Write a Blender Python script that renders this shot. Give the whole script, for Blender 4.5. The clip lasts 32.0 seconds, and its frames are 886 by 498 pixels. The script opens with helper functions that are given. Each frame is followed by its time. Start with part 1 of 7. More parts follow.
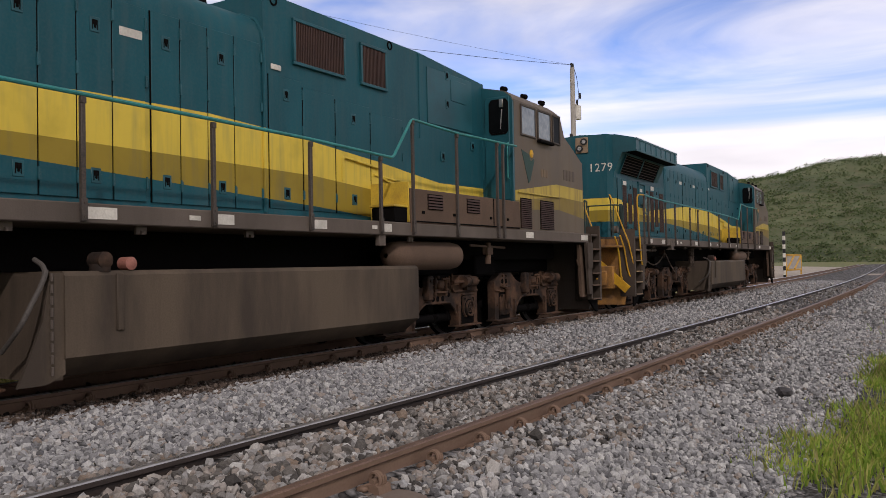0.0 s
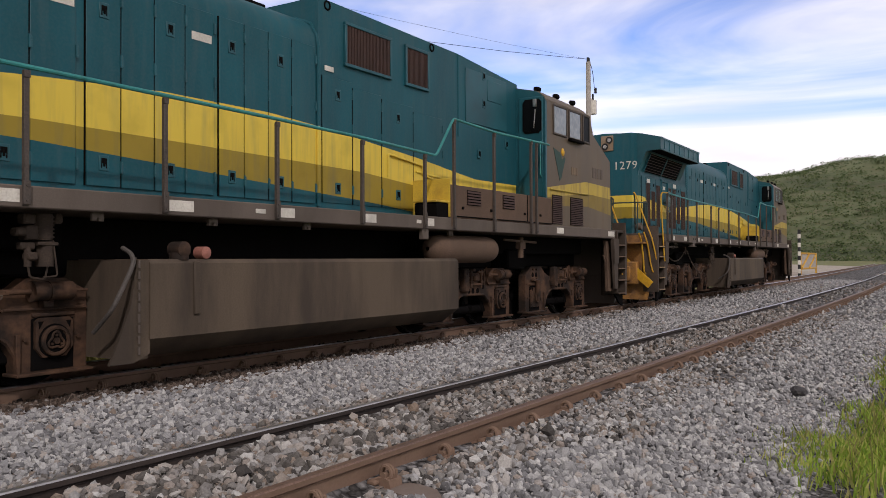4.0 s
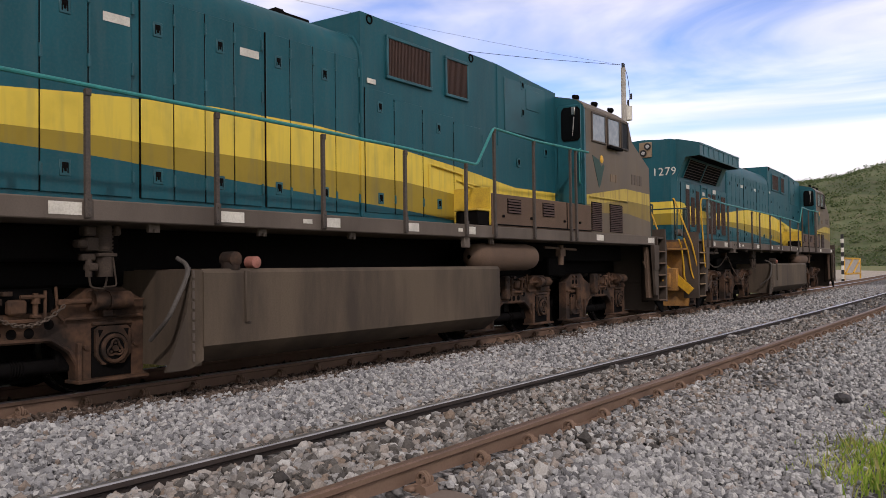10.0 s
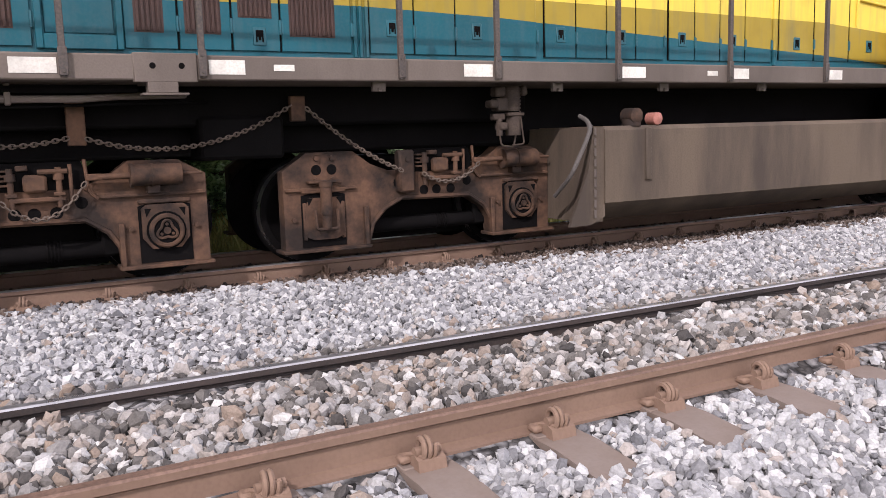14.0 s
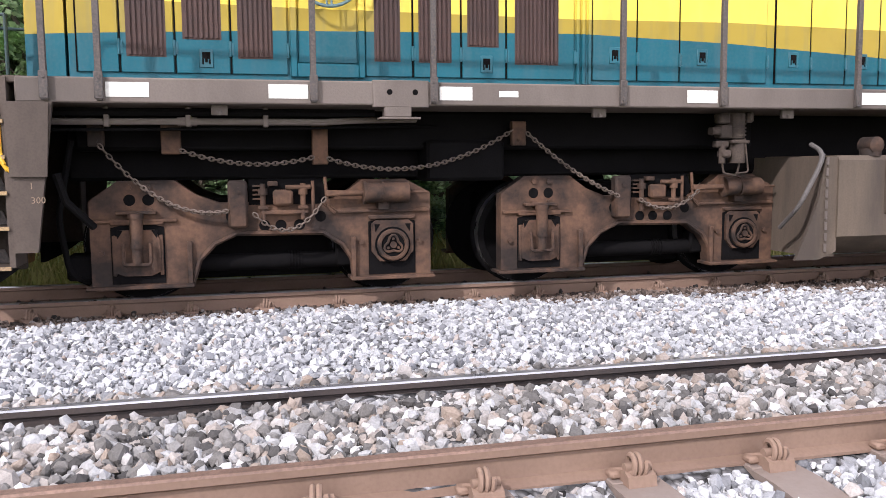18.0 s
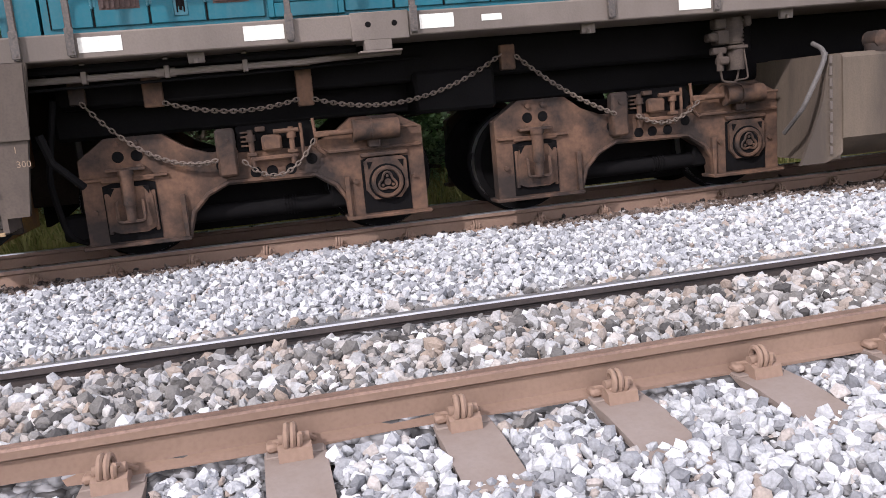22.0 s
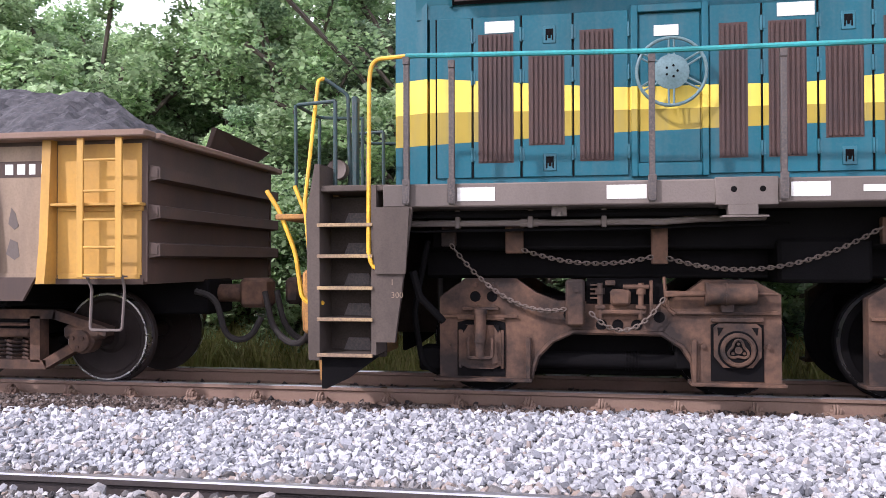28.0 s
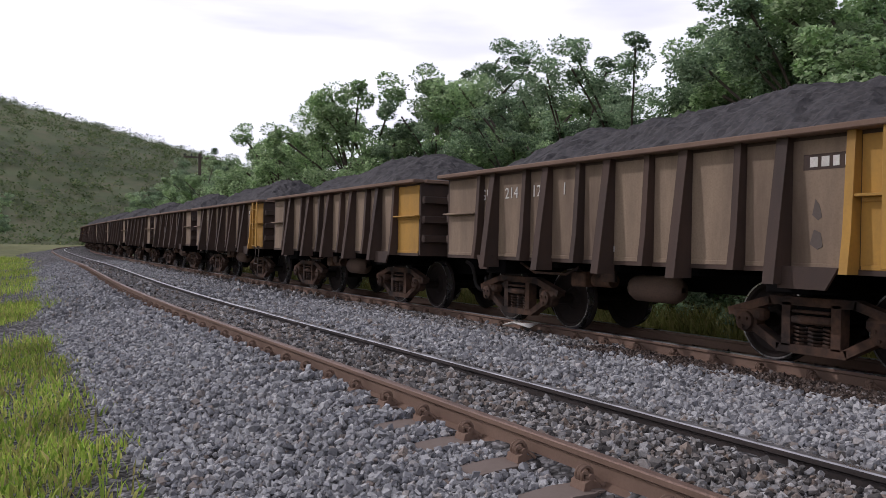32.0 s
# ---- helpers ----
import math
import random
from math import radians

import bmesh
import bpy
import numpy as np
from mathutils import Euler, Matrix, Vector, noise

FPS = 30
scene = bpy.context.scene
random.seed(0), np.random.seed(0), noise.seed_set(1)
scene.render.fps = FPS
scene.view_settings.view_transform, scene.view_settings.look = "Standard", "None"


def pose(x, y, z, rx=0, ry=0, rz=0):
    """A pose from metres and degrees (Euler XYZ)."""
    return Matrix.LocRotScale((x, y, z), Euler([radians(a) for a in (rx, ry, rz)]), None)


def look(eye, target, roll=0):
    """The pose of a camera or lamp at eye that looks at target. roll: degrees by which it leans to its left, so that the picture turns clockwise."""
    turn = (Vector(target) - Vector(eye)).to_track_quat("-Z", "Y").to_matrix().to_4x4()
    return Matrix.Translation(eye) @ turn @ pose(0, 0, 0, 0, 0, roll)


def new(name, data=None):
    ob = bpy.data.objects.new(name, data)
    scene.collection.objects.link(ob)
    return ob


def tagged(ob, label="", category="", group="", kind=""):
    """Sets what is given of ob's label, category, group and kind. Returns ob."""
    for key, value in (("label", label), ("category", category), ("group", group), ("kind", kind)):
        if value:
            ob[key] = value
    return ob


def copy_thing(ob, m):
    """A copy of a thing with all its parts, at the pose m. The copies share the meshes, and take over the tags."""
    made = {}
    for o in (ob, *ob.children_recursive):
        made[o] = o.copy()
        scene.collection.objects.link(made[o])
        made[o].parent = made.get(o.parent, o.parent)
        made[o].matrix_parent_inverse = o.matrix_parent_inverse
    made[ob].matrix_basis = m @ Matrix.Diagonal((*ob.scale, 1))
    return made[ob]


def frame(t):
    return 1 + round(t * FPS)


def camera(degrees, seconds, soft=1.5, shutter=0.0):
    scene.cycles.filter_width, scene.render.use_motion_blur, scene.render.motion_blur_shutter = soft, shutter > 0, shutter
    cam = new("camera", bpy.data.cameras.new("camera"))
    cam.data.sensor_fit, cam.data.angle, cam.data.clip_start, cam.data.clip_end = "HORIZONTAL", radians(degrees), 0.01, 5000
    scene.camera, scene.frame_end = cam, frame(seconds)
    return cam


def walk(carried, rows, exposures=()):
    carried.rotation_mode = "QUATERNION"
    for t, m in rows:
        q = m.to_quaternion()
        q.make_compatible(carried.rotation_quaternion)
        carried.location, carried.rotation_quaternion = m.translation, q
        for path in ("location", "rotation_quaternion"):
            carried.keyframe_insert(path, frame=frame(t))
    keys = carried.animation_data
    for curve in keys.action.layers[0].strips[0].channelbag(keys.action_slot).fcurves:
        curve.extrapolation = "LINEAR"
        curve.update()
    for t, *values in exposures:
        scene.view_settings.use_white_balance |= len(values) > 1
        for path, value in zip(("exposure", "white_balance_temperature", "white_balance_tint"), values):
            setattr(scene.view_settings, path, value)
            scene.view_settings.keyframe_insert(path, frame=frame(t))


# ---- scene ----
cam = camera(56.04, 32.0, soft=0.5)
PATH = [
    (0, pose(-0.022, 0.010, 1.128, 91.16, 1.04, -58.44)),
    (0.5, pose(-0.022, 0.010, 1.133, 91.28, 0.83, -57.79)),
    (1, pose(-0.022, 0.016, 1.130, 90.85, 0.87, -57.39)),
    (1.5, pose(-0.023, 0.019, 1.127, 90.75, 0.74, -56.91)),
    (2, pose(-0.023, 0.022, 1.128, 90.60, 0.41, -57.25)),
    (2.5, pose(-0.020, 0.013, 1.122, 90.69, 0.11, -58.01)),
    (4.5, pose(0.010, 0.042, 1.130, 90.75, 0.36, -57.01)),
    (5, pose(0.014, 0.034, 1.132, 90.57, 0.71, -55.70)),
    (5.5, pose(0.016, 0.039, 1.132, 90.48, 0.41, -56.09)),
    (6, pose(0.015, 0.039, 1.129, 90.74, 0.47, -55.55)),
    (6.5, pose(0.010, 0.042, 1.132, 91.01, 0.35, -54.91)),
    (7, pose(0.007, 0.027, 1.128, 91.10, 0.20, -55.02)),
    (7.5, pose(-0.000, 0.014, 1.122, 91.19, 0.16, -55.26)),
    (8, pose(-0.001, 0.007, 1.115, 91.33, 0.23, -55.26)),
    (8.5, pose(0.000, 0.011, 1.113, 91.37, 0.56, -55.32)),
    (9, pose(0.002, 0.014, 1.108, 91.45, 0.85, -54.88)),
    (9.5, pose(-0.001, 0.016, 1.113, 91.39, 0.78, -55.20)),
    (10, pose(0.003, 0.023, 1.115, 91.34, 0.72, -55.10)),
    (10.5, pose(0.007, 0.020, 1.110, 91.33, 1.01, -55.39)),
    (11, pose(0.018, 0.026, 1.121, 90.84, 0.99, -55.52)),
    (11.5, pose(0.026, 0.021, 1.119, 90.63, 1.07, -55.40)),
    (12, pose(0.030, 0.023, 1.116, 90.75, 1.30, -55.58)),
    (12.5, pose(0.029, 0.026, 1.104, 90.64, 1.51, -54.54)),
    (13, pose(0.016, 0.034, 1.097, 90.37, 1.89, -52.22)),
    (13.5, pose(-0.034, 0.071, 1.094, 87.48, 1.69, -43.47)),
    (13.7, pose(-0.023, 0.087, 1.116, 84.97, 1.71, -36.71)),
    (14, pose(-0.011, 0.109, 1.111, 82.13, 1.63, -28.63)),
    (14.5, pose(-0.044, 0.118, 1.094, 80.78, 0.90, -21.20)),
    (15, pose(-0.080, 0.113, 1.097, 81.15, 0.77, -19.11)),
    (15.5, pose(-0.113, 0.121, 1.094, 81.70, 1.46, -17.65)),
    (17.5, pose(-0.097, 0.021, 1.104, 83.82, 0.86, -16.17)),
    (18, pose(-0.124, -0.017, 1.086, 84.25, 0.51, -14.25)),
    (18.5, pose(-0.116, -0.036, 1.086, 84.86, 0.39, -10.77)),
    (19, pose(-0.119, -0.047, 1.062, 84.17, 0.33, -9.52)),
    (19.5, pose(-0.091, -0.023, 1.062, 83.14, 1.19, -11.71)),
    (20, pose(-0.030, 0.017, 1.069, 83.60, 2.31, -9.54)),
    (20.5, pose(0.033, -0.009, 1.067, 83.22, 2.92, -10.54)),
    (21, pose(0.032, -0.003, 1.054, 82.40, 3.95, -13.00)),
    (21.5, pose(0.020, 0.003, 1.022, 79.87, 5.48, -17.20)),
    (22, pose(0.128, -0.003, 1.023, 80.06, 5.12, -13.00)),
    (22.5, pose(0.113, 0.019, 1.056, 77.51, 6.40, -16.68)),
    (23, pose(0.104, 0.007, 1.086, 78.04, 5.83, -14.83)),
    (23.5, pose(0.082, 0.012, 1.133, 81.07, 1.61, -11.17)),
    (24, pose(0.122, -0.003, 1.154, 82.44, -0.85, -9.19)),
    (24.5, pose(0.138, -0.015, 1.149, 84.34, -1.35, -13.04)),
    (26.5, pose(0.043, 0.019, 1.133, 87.59, 1.08, -11.35)),
    (27, pose(0.028, 0.006, 1.129, 88.79, 1.23, -7.99)),
    (27.5, pose(0.024, 0.009, 1.124, 89.94, 0.31, 1.65)),
    (28, pose(0.029, 0.021, 1.120, 90.91, 0.14, 9.91)),
    (28.5, pose(0.037, 0.033, 1.122, 90.89, -0.20, 18.17)),
    (29, pose(0.039, 0.027, 1.121, 90.63, -0.27, 25.76)),
    (29.5, pose(0.017, 0.055, 1.117, 90.29, -1.05, 32.93)),
    (30, pose(-0.005, 0.056, 1.126, 90.02, -1.12, 40.30)),
    (30.5, pose(-0.003, 0.021, 1.133, 89.16, -2.15, 46.07)),
    (31, pose(-0.042, 0.017, 1.125, 89.36, -2.19, 51.65)),
    (31.5, pose(-0.063, -0.016, 1.121, 89.23, -2.03, 56.68)),
    (32, pose(-0.067, -0.017, 1.127, 89.75, -1.09, 60.67)),
]
EXPOSURES = [(0, -1.91, 6680, 18), (5, -1.75, 6680, 18), (12.8, -1.6, 6680, 18), (13.4, -1.02, 6400, 20), (14.0, -0.42, 6300, 22), (14.6, 0.1, 6000, 18), (20, -0.03, 6000, 18), (24.5, -0.08, 6000, 18), (26.5, 0.0, 5850, 21), (28, 0.03, 5800, 25), (29, 0.08, 5900, 27), (30, -0.4, 5950, 28), (31, -1.05, 6050, 23), (32, -1.72, 6050, 20)]
walk(cam, PATH, EXPOSURES)


SUN_AT = (-6.1, -6.3, 6.8)


def world_sky():
    w = bpy.data.worlds.new("sky")
    scene.world = w
    w.use_nodes = True
    nt = w.node_tree
    N, L = nt.nodes, nt.links
    bg = N["Background"]
    sky = N.new("ShaderNodeTexSky")
    sky.sky_type = "NISHITA"
    sky.sun_disc = False
    sky.sun_elevation = radians(38)
    sky.sun_rotation = math.atan2(SUN_AT[0], SUN_AT[1])
    sky.dust_density = 1.2
    tc = N.new("ShaderNodeTexCoord")
    mp = N.new("ShaderNodeMapping")
    mp.inputs["Scale"].default_value = (1.0, 0.55, 3.6)
    mp.inputs["Rotation"].default_value = (0.1, 0.25, 0.5)
    L.new(tc.outputs["Generated"], mp.inputs["Vector"])
    n1 = N.new("ShaderNodeTexNoise")
    n1.inputs["Scale"].default_value = 2.6
    n1.inputs["Detail"].default_value = 9
    n1.inputs["Roughness"].default_value = 0.52
    n1.inputs["Distortion"].default_value = 0.7
    L.new(mp.outputs["Vector"], n1.inputs["Vector"])
    # clouds thicken towards the sun's side of the sky
    sep = N.new("ShaderNodeSeparateXYZ")
    L.new(tc.outputs["Generated"], sep.inputs[0])
    side = N.new("ShaderNodeMapRange")
    side.inputs["From Min"].default_value = 0.75
    side.inputs["From Max"].default_value = 0.0
    side.inputs["To Min"].default_value = 0.0
    side.inputs["To Max"].default_value = 0.34
    L.new(sep.outputs["X"], side.inputs["Value"])
    # a bank of cumulus low over the hills
    low = N.new("ShaderNodeMapRange")
    low.inputs["From Min"].default_value = 0.20
    low.inputs["From Max"].default_value = 0.06
    low.inputs["To Min"].default_value = 0.0
    low.inputs["To Max"].default_value = 0.06
    L.new(sep.outputs["Z"], low.inputs["Value"])
    add = N.new("ShaderNodeMath")
    add.operation = "ADD"
    L.new(n1.outputs["Fac"], add.inputs[0])
    L.new(side.outputs[0], add.inputs[1])
    add2 = N.new("ShaderNodeMath")
    add2.operation = "ADD"
    L.new(add.outputs[0], add2.inputs[0])
    L.new(low.outputs[0], add2.inputs[1])
    ramp = N.new("ShaderNodeValToRGB")
    e = ramp.color_ramp.elements
    e[0].position, e[0].color = 0.34, (0, 0, 0, 1)
    e[1].position, e[1].color = 0.56, (1, 1, 1, 1)
    L.new(add2.outputs[0], ramp.inputs[0])
    mul = N.new("ShaderNodeVectorMath")
    mul.operation = "SCALE"
    mul.inputs["Scale"].default_value = 0.165
    tint = N.new("ShaderNodeVectorMath")
    tint.operation = "MULTIPLY"
    tint.inputs[1].default_value = (0.88, 1.0, 1.42)
    L.new(sky.outputs[0], tint.inputs[0])
    L.new(tint.outputs[0], mul.inputs[0])
    n2 = N.new("ShaderNodeTexNoise")
    n2.inputs["Scale"].default_value = 5.0
    n2.inputs["Detail"].default_value = 6
    L.new(mp.outputs["Vector"], n2.inputs["Vector"])
    cr = N.new("ShaderNodeValToRGB")
    ce = cr.color_ramp.elements
    ce[0].position, ce[0].color = 0.3, (1.0, 1.01, 1.07, 1)
    ce[1].position, ce[1].color = 0.6, (1.4, 1.4, 1.42, 1)
    L.new(n2.outputs["Fac"], cr.inputs[0])
    mix = N.new("ShaderNodeMix")
    mix.data_type = "RGBA"
    L.new(ramp.outputs[0], mix.inputs["Factor"])
    L.new(mul.outputs[0], mix.inputs[6])
    L.new(cr.outputs[0], mix.inputs[7])
    # the air brightens from the zenith down to the horizon
    glow = N.new("ShaderNodeMapRange")
    glow.inputs["From Min"].default_value = 0.55
    glow.inputs["From Max"].default_value = 0.2
    glow.inputs["To Min"].default_value = 1.2
    glow.inputs["To Max"].default_value = 3.1
    L.new(sep.outputs["Z"], glow.inputs["Value"])
    bright = N.new("ShaderNodeVectorMath")
    bright.operation = "SCALE"
    L.new(mix.outputs[2], bright.inputs[0])
    L.new(glow.outputs[0], bright.inputs["Scale"])
    L.new(bright.outputs[0], bg.inputs["Color"])
    bg.inputs["Strength"].default_value = 1.0


world_sky()
sun = new("sun", bpy.data.lights.new("sun", "SUN"))
sun.data.energy = 4.6
sun.data.angle = radians(1.2)
sun.data.color = (1.0, 0.96, 0.91)
sun.matrix_world = look(SUN_AT, (0, 0, 0))


# ---- materials ----
def mat(name, col, rough=0.7, metal=0.0, dark=None, grime=None, grime_amount=0.35, scale=3.0, bump=0.15,
        fine=60.0, streak=1.0, spec=0.4, lo=0.32):
    """A weathered surface: broad stains, fine grain and grime over a base colour."""
    m = bpy.data.materials.new(name)
    m.use_nodes = True
    N, L = m.node_tree.nodes, m.node_tree.links
    b = N["Principled BSDF"]
    tc = N.new("ShaderNodeTexCoord")
    mp = N.new("ShaderNodeMapping")
    mp.inputs["Scale"].default_value = (1, 1, 1.0 / streak)
    L.new(tc.outputs["Object"], mp.inputs["Vector"])
    big = N.new("ShaderNodeTexNoise")
    big.inputs["Scale"].default_value = scale
    big.inputs["Detail"].default_value = 7
    big.inputs["Roughness"].default_value = 0.62
    L.new(mp.outputs[0], big.inputs["Vector"])
    small = N.new("ShaderNodeTexNoise")
    small.inputs["Scale"].default_value = fine
    small.inputs["Detail"].default_value = 4
    L.new(tc.outputs["Object"], small.inputs["Vector"])
    dark = dark or tuple(c * 0.62 for c in col)
    mix1 = N.new("ShaderNodeMix")
    mix1.data_type = "RGBA"
    mix1.inputs[6].default_value = (*dark, 1)
    mix1.inputs[7].default_value = (*col, 1)
    r1 = N.new("ShaderNodeMapRange")
    r1.inputs["From Min"].default_value = lo
    r1.inputs["From Max"].default_value = max(0.62, lo + 0.2)
    L.new(big.outputs["Fac"], r1.inputs["Value"])
    L.new(r1.outputs[0], mix1.inputs["Factor"])
    mix2 = N.new("ShaderNodeMix")
    mix2.data_type = "RGBA"
    grime = grime or tuple(c * 0.5 for c in col)
    mix2.inputs[7].default_value = (*grime, 1)
    r2 = N.new("ShaderNodeMapRange")
    r2.inputs["From Min"].default_value = 0.42
    r2.inputs["From Max"].default_value = 0.72
    r2.inputs["To Max"].default_value = grime_amount * 2
    L.new(small.outputs["Fac"], r2.inputs["Value"])
    L.new(r2.outputs[0], mix2.inputs["Factor"])
    L.new(mix1.outputs[2], mix2.inputs[6])
    L.new(mix2.outputs[2], b.inputs["Base Color"])
    rr = N.new("ShaderNodeMapRange")
    rr.inputs["To Min"].default_value = max(0.05, rough - 0.15)
    rr.inputs["To Max"].default_value = min(1.0, rough + 0.15)
    L.new(big.outputs["Fac"], rr.inputs["Value"])
    L.new(rr.outputs[0], b.inputs["Roughness"])
    b.inputs["Metallic"].default_value = metal
    b.inputs["Specular IOR Level"].default_value = spec
    bp = N.new("ShaderNodeBump")
    bp.inputs["Strength"].default_value = bump
    bp.inputs["Distance"].default_value = 0.01
    L.new(small.outputs["Fac"], bp.inputs["Height"])
    L.new(bp.outputs[0], b.inputs["Normal"])
    return m


def ramp_of(N, stops, lo, hi, vlo, vhi):
    r = N.new("ShaderNodeValToRGB")
    e = r.color_ramp.elements
    for i, (x, v) in enumerate(stops):
        p, g = (x - lo) / (hi - lo), (v - vlo) / (vhi - vlo)
        el = e[i] if i < 2 else e.new(p)
        el.position, el.color = p, (g, g, g, 1)
    return r


def livery(name, base, dusty, dust_amount=0.5, k=1.0, fade=0.0):
    """Paint with the waved yellow and olive bands of the railway, in the locomotive's own space."""
    m = mat(name, base, 0.5, dark=tuple(c * 0.72 for c in base), grime=dusty, grime_amount=0.1, scale=1.6, bump=0.05, fine=35, streak=3.0, spec=0.22)
    N, L = m.node_tree.nodes, m.node_tree.links
    b = N["Principled BSDF"]
    src = b.inputs["Base Color"].links[0].from_node
    tc = N.new("ShaderNodeTexCoord")
    sep = N.new("ShaderNodeSeparateXYZ")
    L.new(tc.outputs["Object"], sep.inputs[0])
    mx = N.new("ShaderNodeMapRange")
    mx.inputs["From Min"].default_value, mx.inputs["From Max"].default_value = -1.5 * k - 7.65, 17.5 * k - 7.65
    L.new(sep.outputs["X"], mx.inputs["Value"])
    mz = N.new("ShaderNodeMapRange")
    mz.inputs["From Min"].default_value, mz.inputs["From Max"].default_value = 1.12 + 0.38 * k, 1.12 + 1.88 * k
    L.new(sep.outputs["Z"], mz.inputs["Value"])
    top = ramp_of(N, [(-1.2, 2.565), (0.24, 2.443), (1.6, 2.43), (2.71, 2.513), (4.05, 2.63), (5.35, 2.715), (6.74, 2.725), (7.5, 2.686), (8.36, 2.623), (9.64, 2.515), (11.2, 2.35), (13.3, 2.36), (15.4, 2.63), (17, 2.6)], -1.5, 17.5, 1.5, 3.0)
    mid = ramp_of(N, [(-1.2, 2.297), (0.24, 2.271), (2.71, 2.262), (4.05, 2.28), (6.7, 2.248), (8.35, 2.221), (9.6, 2.13), (11.2, 2.1), (13.3, 2.2), (15.5, 2.4), (17, 2.36)], -1.5, 17.5, 1.5, 3.0)
    low = ramp_of(N, [(-1.2, 2.04), (0.24, 2.10), (2.71, 2.146), (4.05, 2.105), (5.34, 2.032), (6.72, 1.954), (7.5, 1.909), (8.34, 1.863), (9.6, 1.77), (11.2, 1.9), (13.3, 2.06), (15.5, 2.15), (17, 2.0)], -1.5, 17.5, 1.5, 3.0)
    cur = src.outputs[2]
    for r, col in ((top, (0.75, 0.55, 0.075)), (mid, (0.33, 0.235, 0.03)), (low, None)):
        L.new(mx.outputs[0], r.inputs[0])
        gt = N.new("ShaderNodeMath")
        gt.operation = "LESS_THAN"
        L.new(mz.outputs[0], gt.inputs[0])
        L.new(r.outputs[0], gt.inputs[1])
        mi = N.new("ShaderNodeMix")
        mi.data_type = "RGBA"
        L.new(gt.outputs[0], mi.inputs["Factor"])
        L.new(cur, mi.inputs[6])
        if col:
            col = tuple(a + (c - a) * fade for a, c in zip(col, dusty))
            # worn paint: the band keeps some of the stains
            st = N.new("ShaderNodeTexNoise")
            st.inputs["Scale"].default_value = 2.2
            st.inputs["Detail"].default_value = 8
            L.new(tc.outputs["Object"], st.inputs["Vector"])
            cm = N.new("ShaderNodeMix")
            cm.data_type = "RGBA"
            cm.inputs[6].default_value = (*[c * 0.86 for c in col], 1)
            cm.inputs[7].default_value = (*col, 1)
            sr = N.new("ShaderNodeMapRange")
            sr.inputs["From Min"].default_value, sr.inputs["From Max"].default_value = 0.35, 0.5
            L.new(st.outputs["Fac"], sr.inputs["Value"])
            L.new(sr.outputs[0], cm.inputs["Factor"])
            L.new(cm.outputs[2], mi.inputs[7])
        else:
            L.new(src.outputs[2], mi.inputs[7])
        cur = mi.outputs[2]
    # running dust, in vertical streaks
    mp = N.new("ShaderNodeMapping")
    mp.inputs["Scale"].default_value = (5, 5, 0.5)
    L.new(tc.outputs["Object"], mp.inputs["Vector"])
    dn = N.new("ShaderNodeTexNoise")
    dn.inputs["Scale"].default_value = 1.6
    dn.inputs["Detail"].default_value = 7
    L.new(mp.outputs[0], dn.inputs["Vector"])
    dr = N.new("ShaderNodeMapRange")
    dr.inputs["From Min"].default_value, dr.inputs["From Max"].default_value = 0.48, 0.8
    dr.inputs["To Max"].default_value = dust_amount
    L.new(dn.outputs["Fac"], dr.inputs["Value"])
    dm = N.new("ShaderNodeMix")
    dm.data_type = "RGBA"
    dm.inputs[7].default_value = (*dusty, 1)
    L.new(dr.outputs[0], dm.inputs["Factor"])
    L.new(cur, dm.inputs[6])
    L.new(dm.outputs[2], b.inputs["Base Color"])
    return m


def island_mat(name, stops, rough=0.9, bump=0.4, fine=90, use="Random Per Island"):
    """Every loose piece takes its own shade from the ramp."""
    m = bpy.data.materials.new(name)
    m.use_nodes = True
    N, L = m.node_tree.nodes, m.node_tree.links
    b = N["Principled BSDF"]
    geo = N.new("ShaderNodeNewGeometry")
    r = N.new("ShaderNodeValToRGB")
    e = r.color_ramp.elements
    for i, (p, c) in enumerate(stops):
        el = e[i] if i < 2 else e.new(p)
        el.position, el.color = p, (*c, 1)
    L.new(geo.outputs[use], r.inputs[0])
    tc = N.new("ShaderNodeTexCoord")
    n = N.new("ShaderNodeTexNoise")
    n.inputs["Scale"].default_value = fine
    n.inputs["Detail"].default_value = 5
    L.new(tc.outputs["Object"], n.inputs["Vector"])
    mr = N.new("ShaderNodeMapRange")
    mr.inputs["To Min"].default_value, mr.inputs["To Max"].default_value = 0.55, 1.3
    L.new(n.outputs["Fac"], mr.inputs["Value"])
    mu = N.new("ShaderNodeVectorMath")
    mu.operation = "SCALE"
    L.new(r.outputs[0], mu.inputs[0])
    L.new(mr.outputs[0], mu.inputs["Scale"])
    L.new(mu.outputs[0], b.inputs["Base Color"])
    b.inputs["Roughness"].default_value = rough
    b.inputs["Specular IOR Level"].default_value = 0.25
    bp = N.new("ShaderNodeBump")
    bp.inputs["Strength"].default_value = bump
    bp.inputs["Distance"].default_value = 0.01
    L.new(n.outputs["Fac"], bp.inputs["Height"])
    L.new(bp.outputs[0], b.inputs["Normal"])
    return m


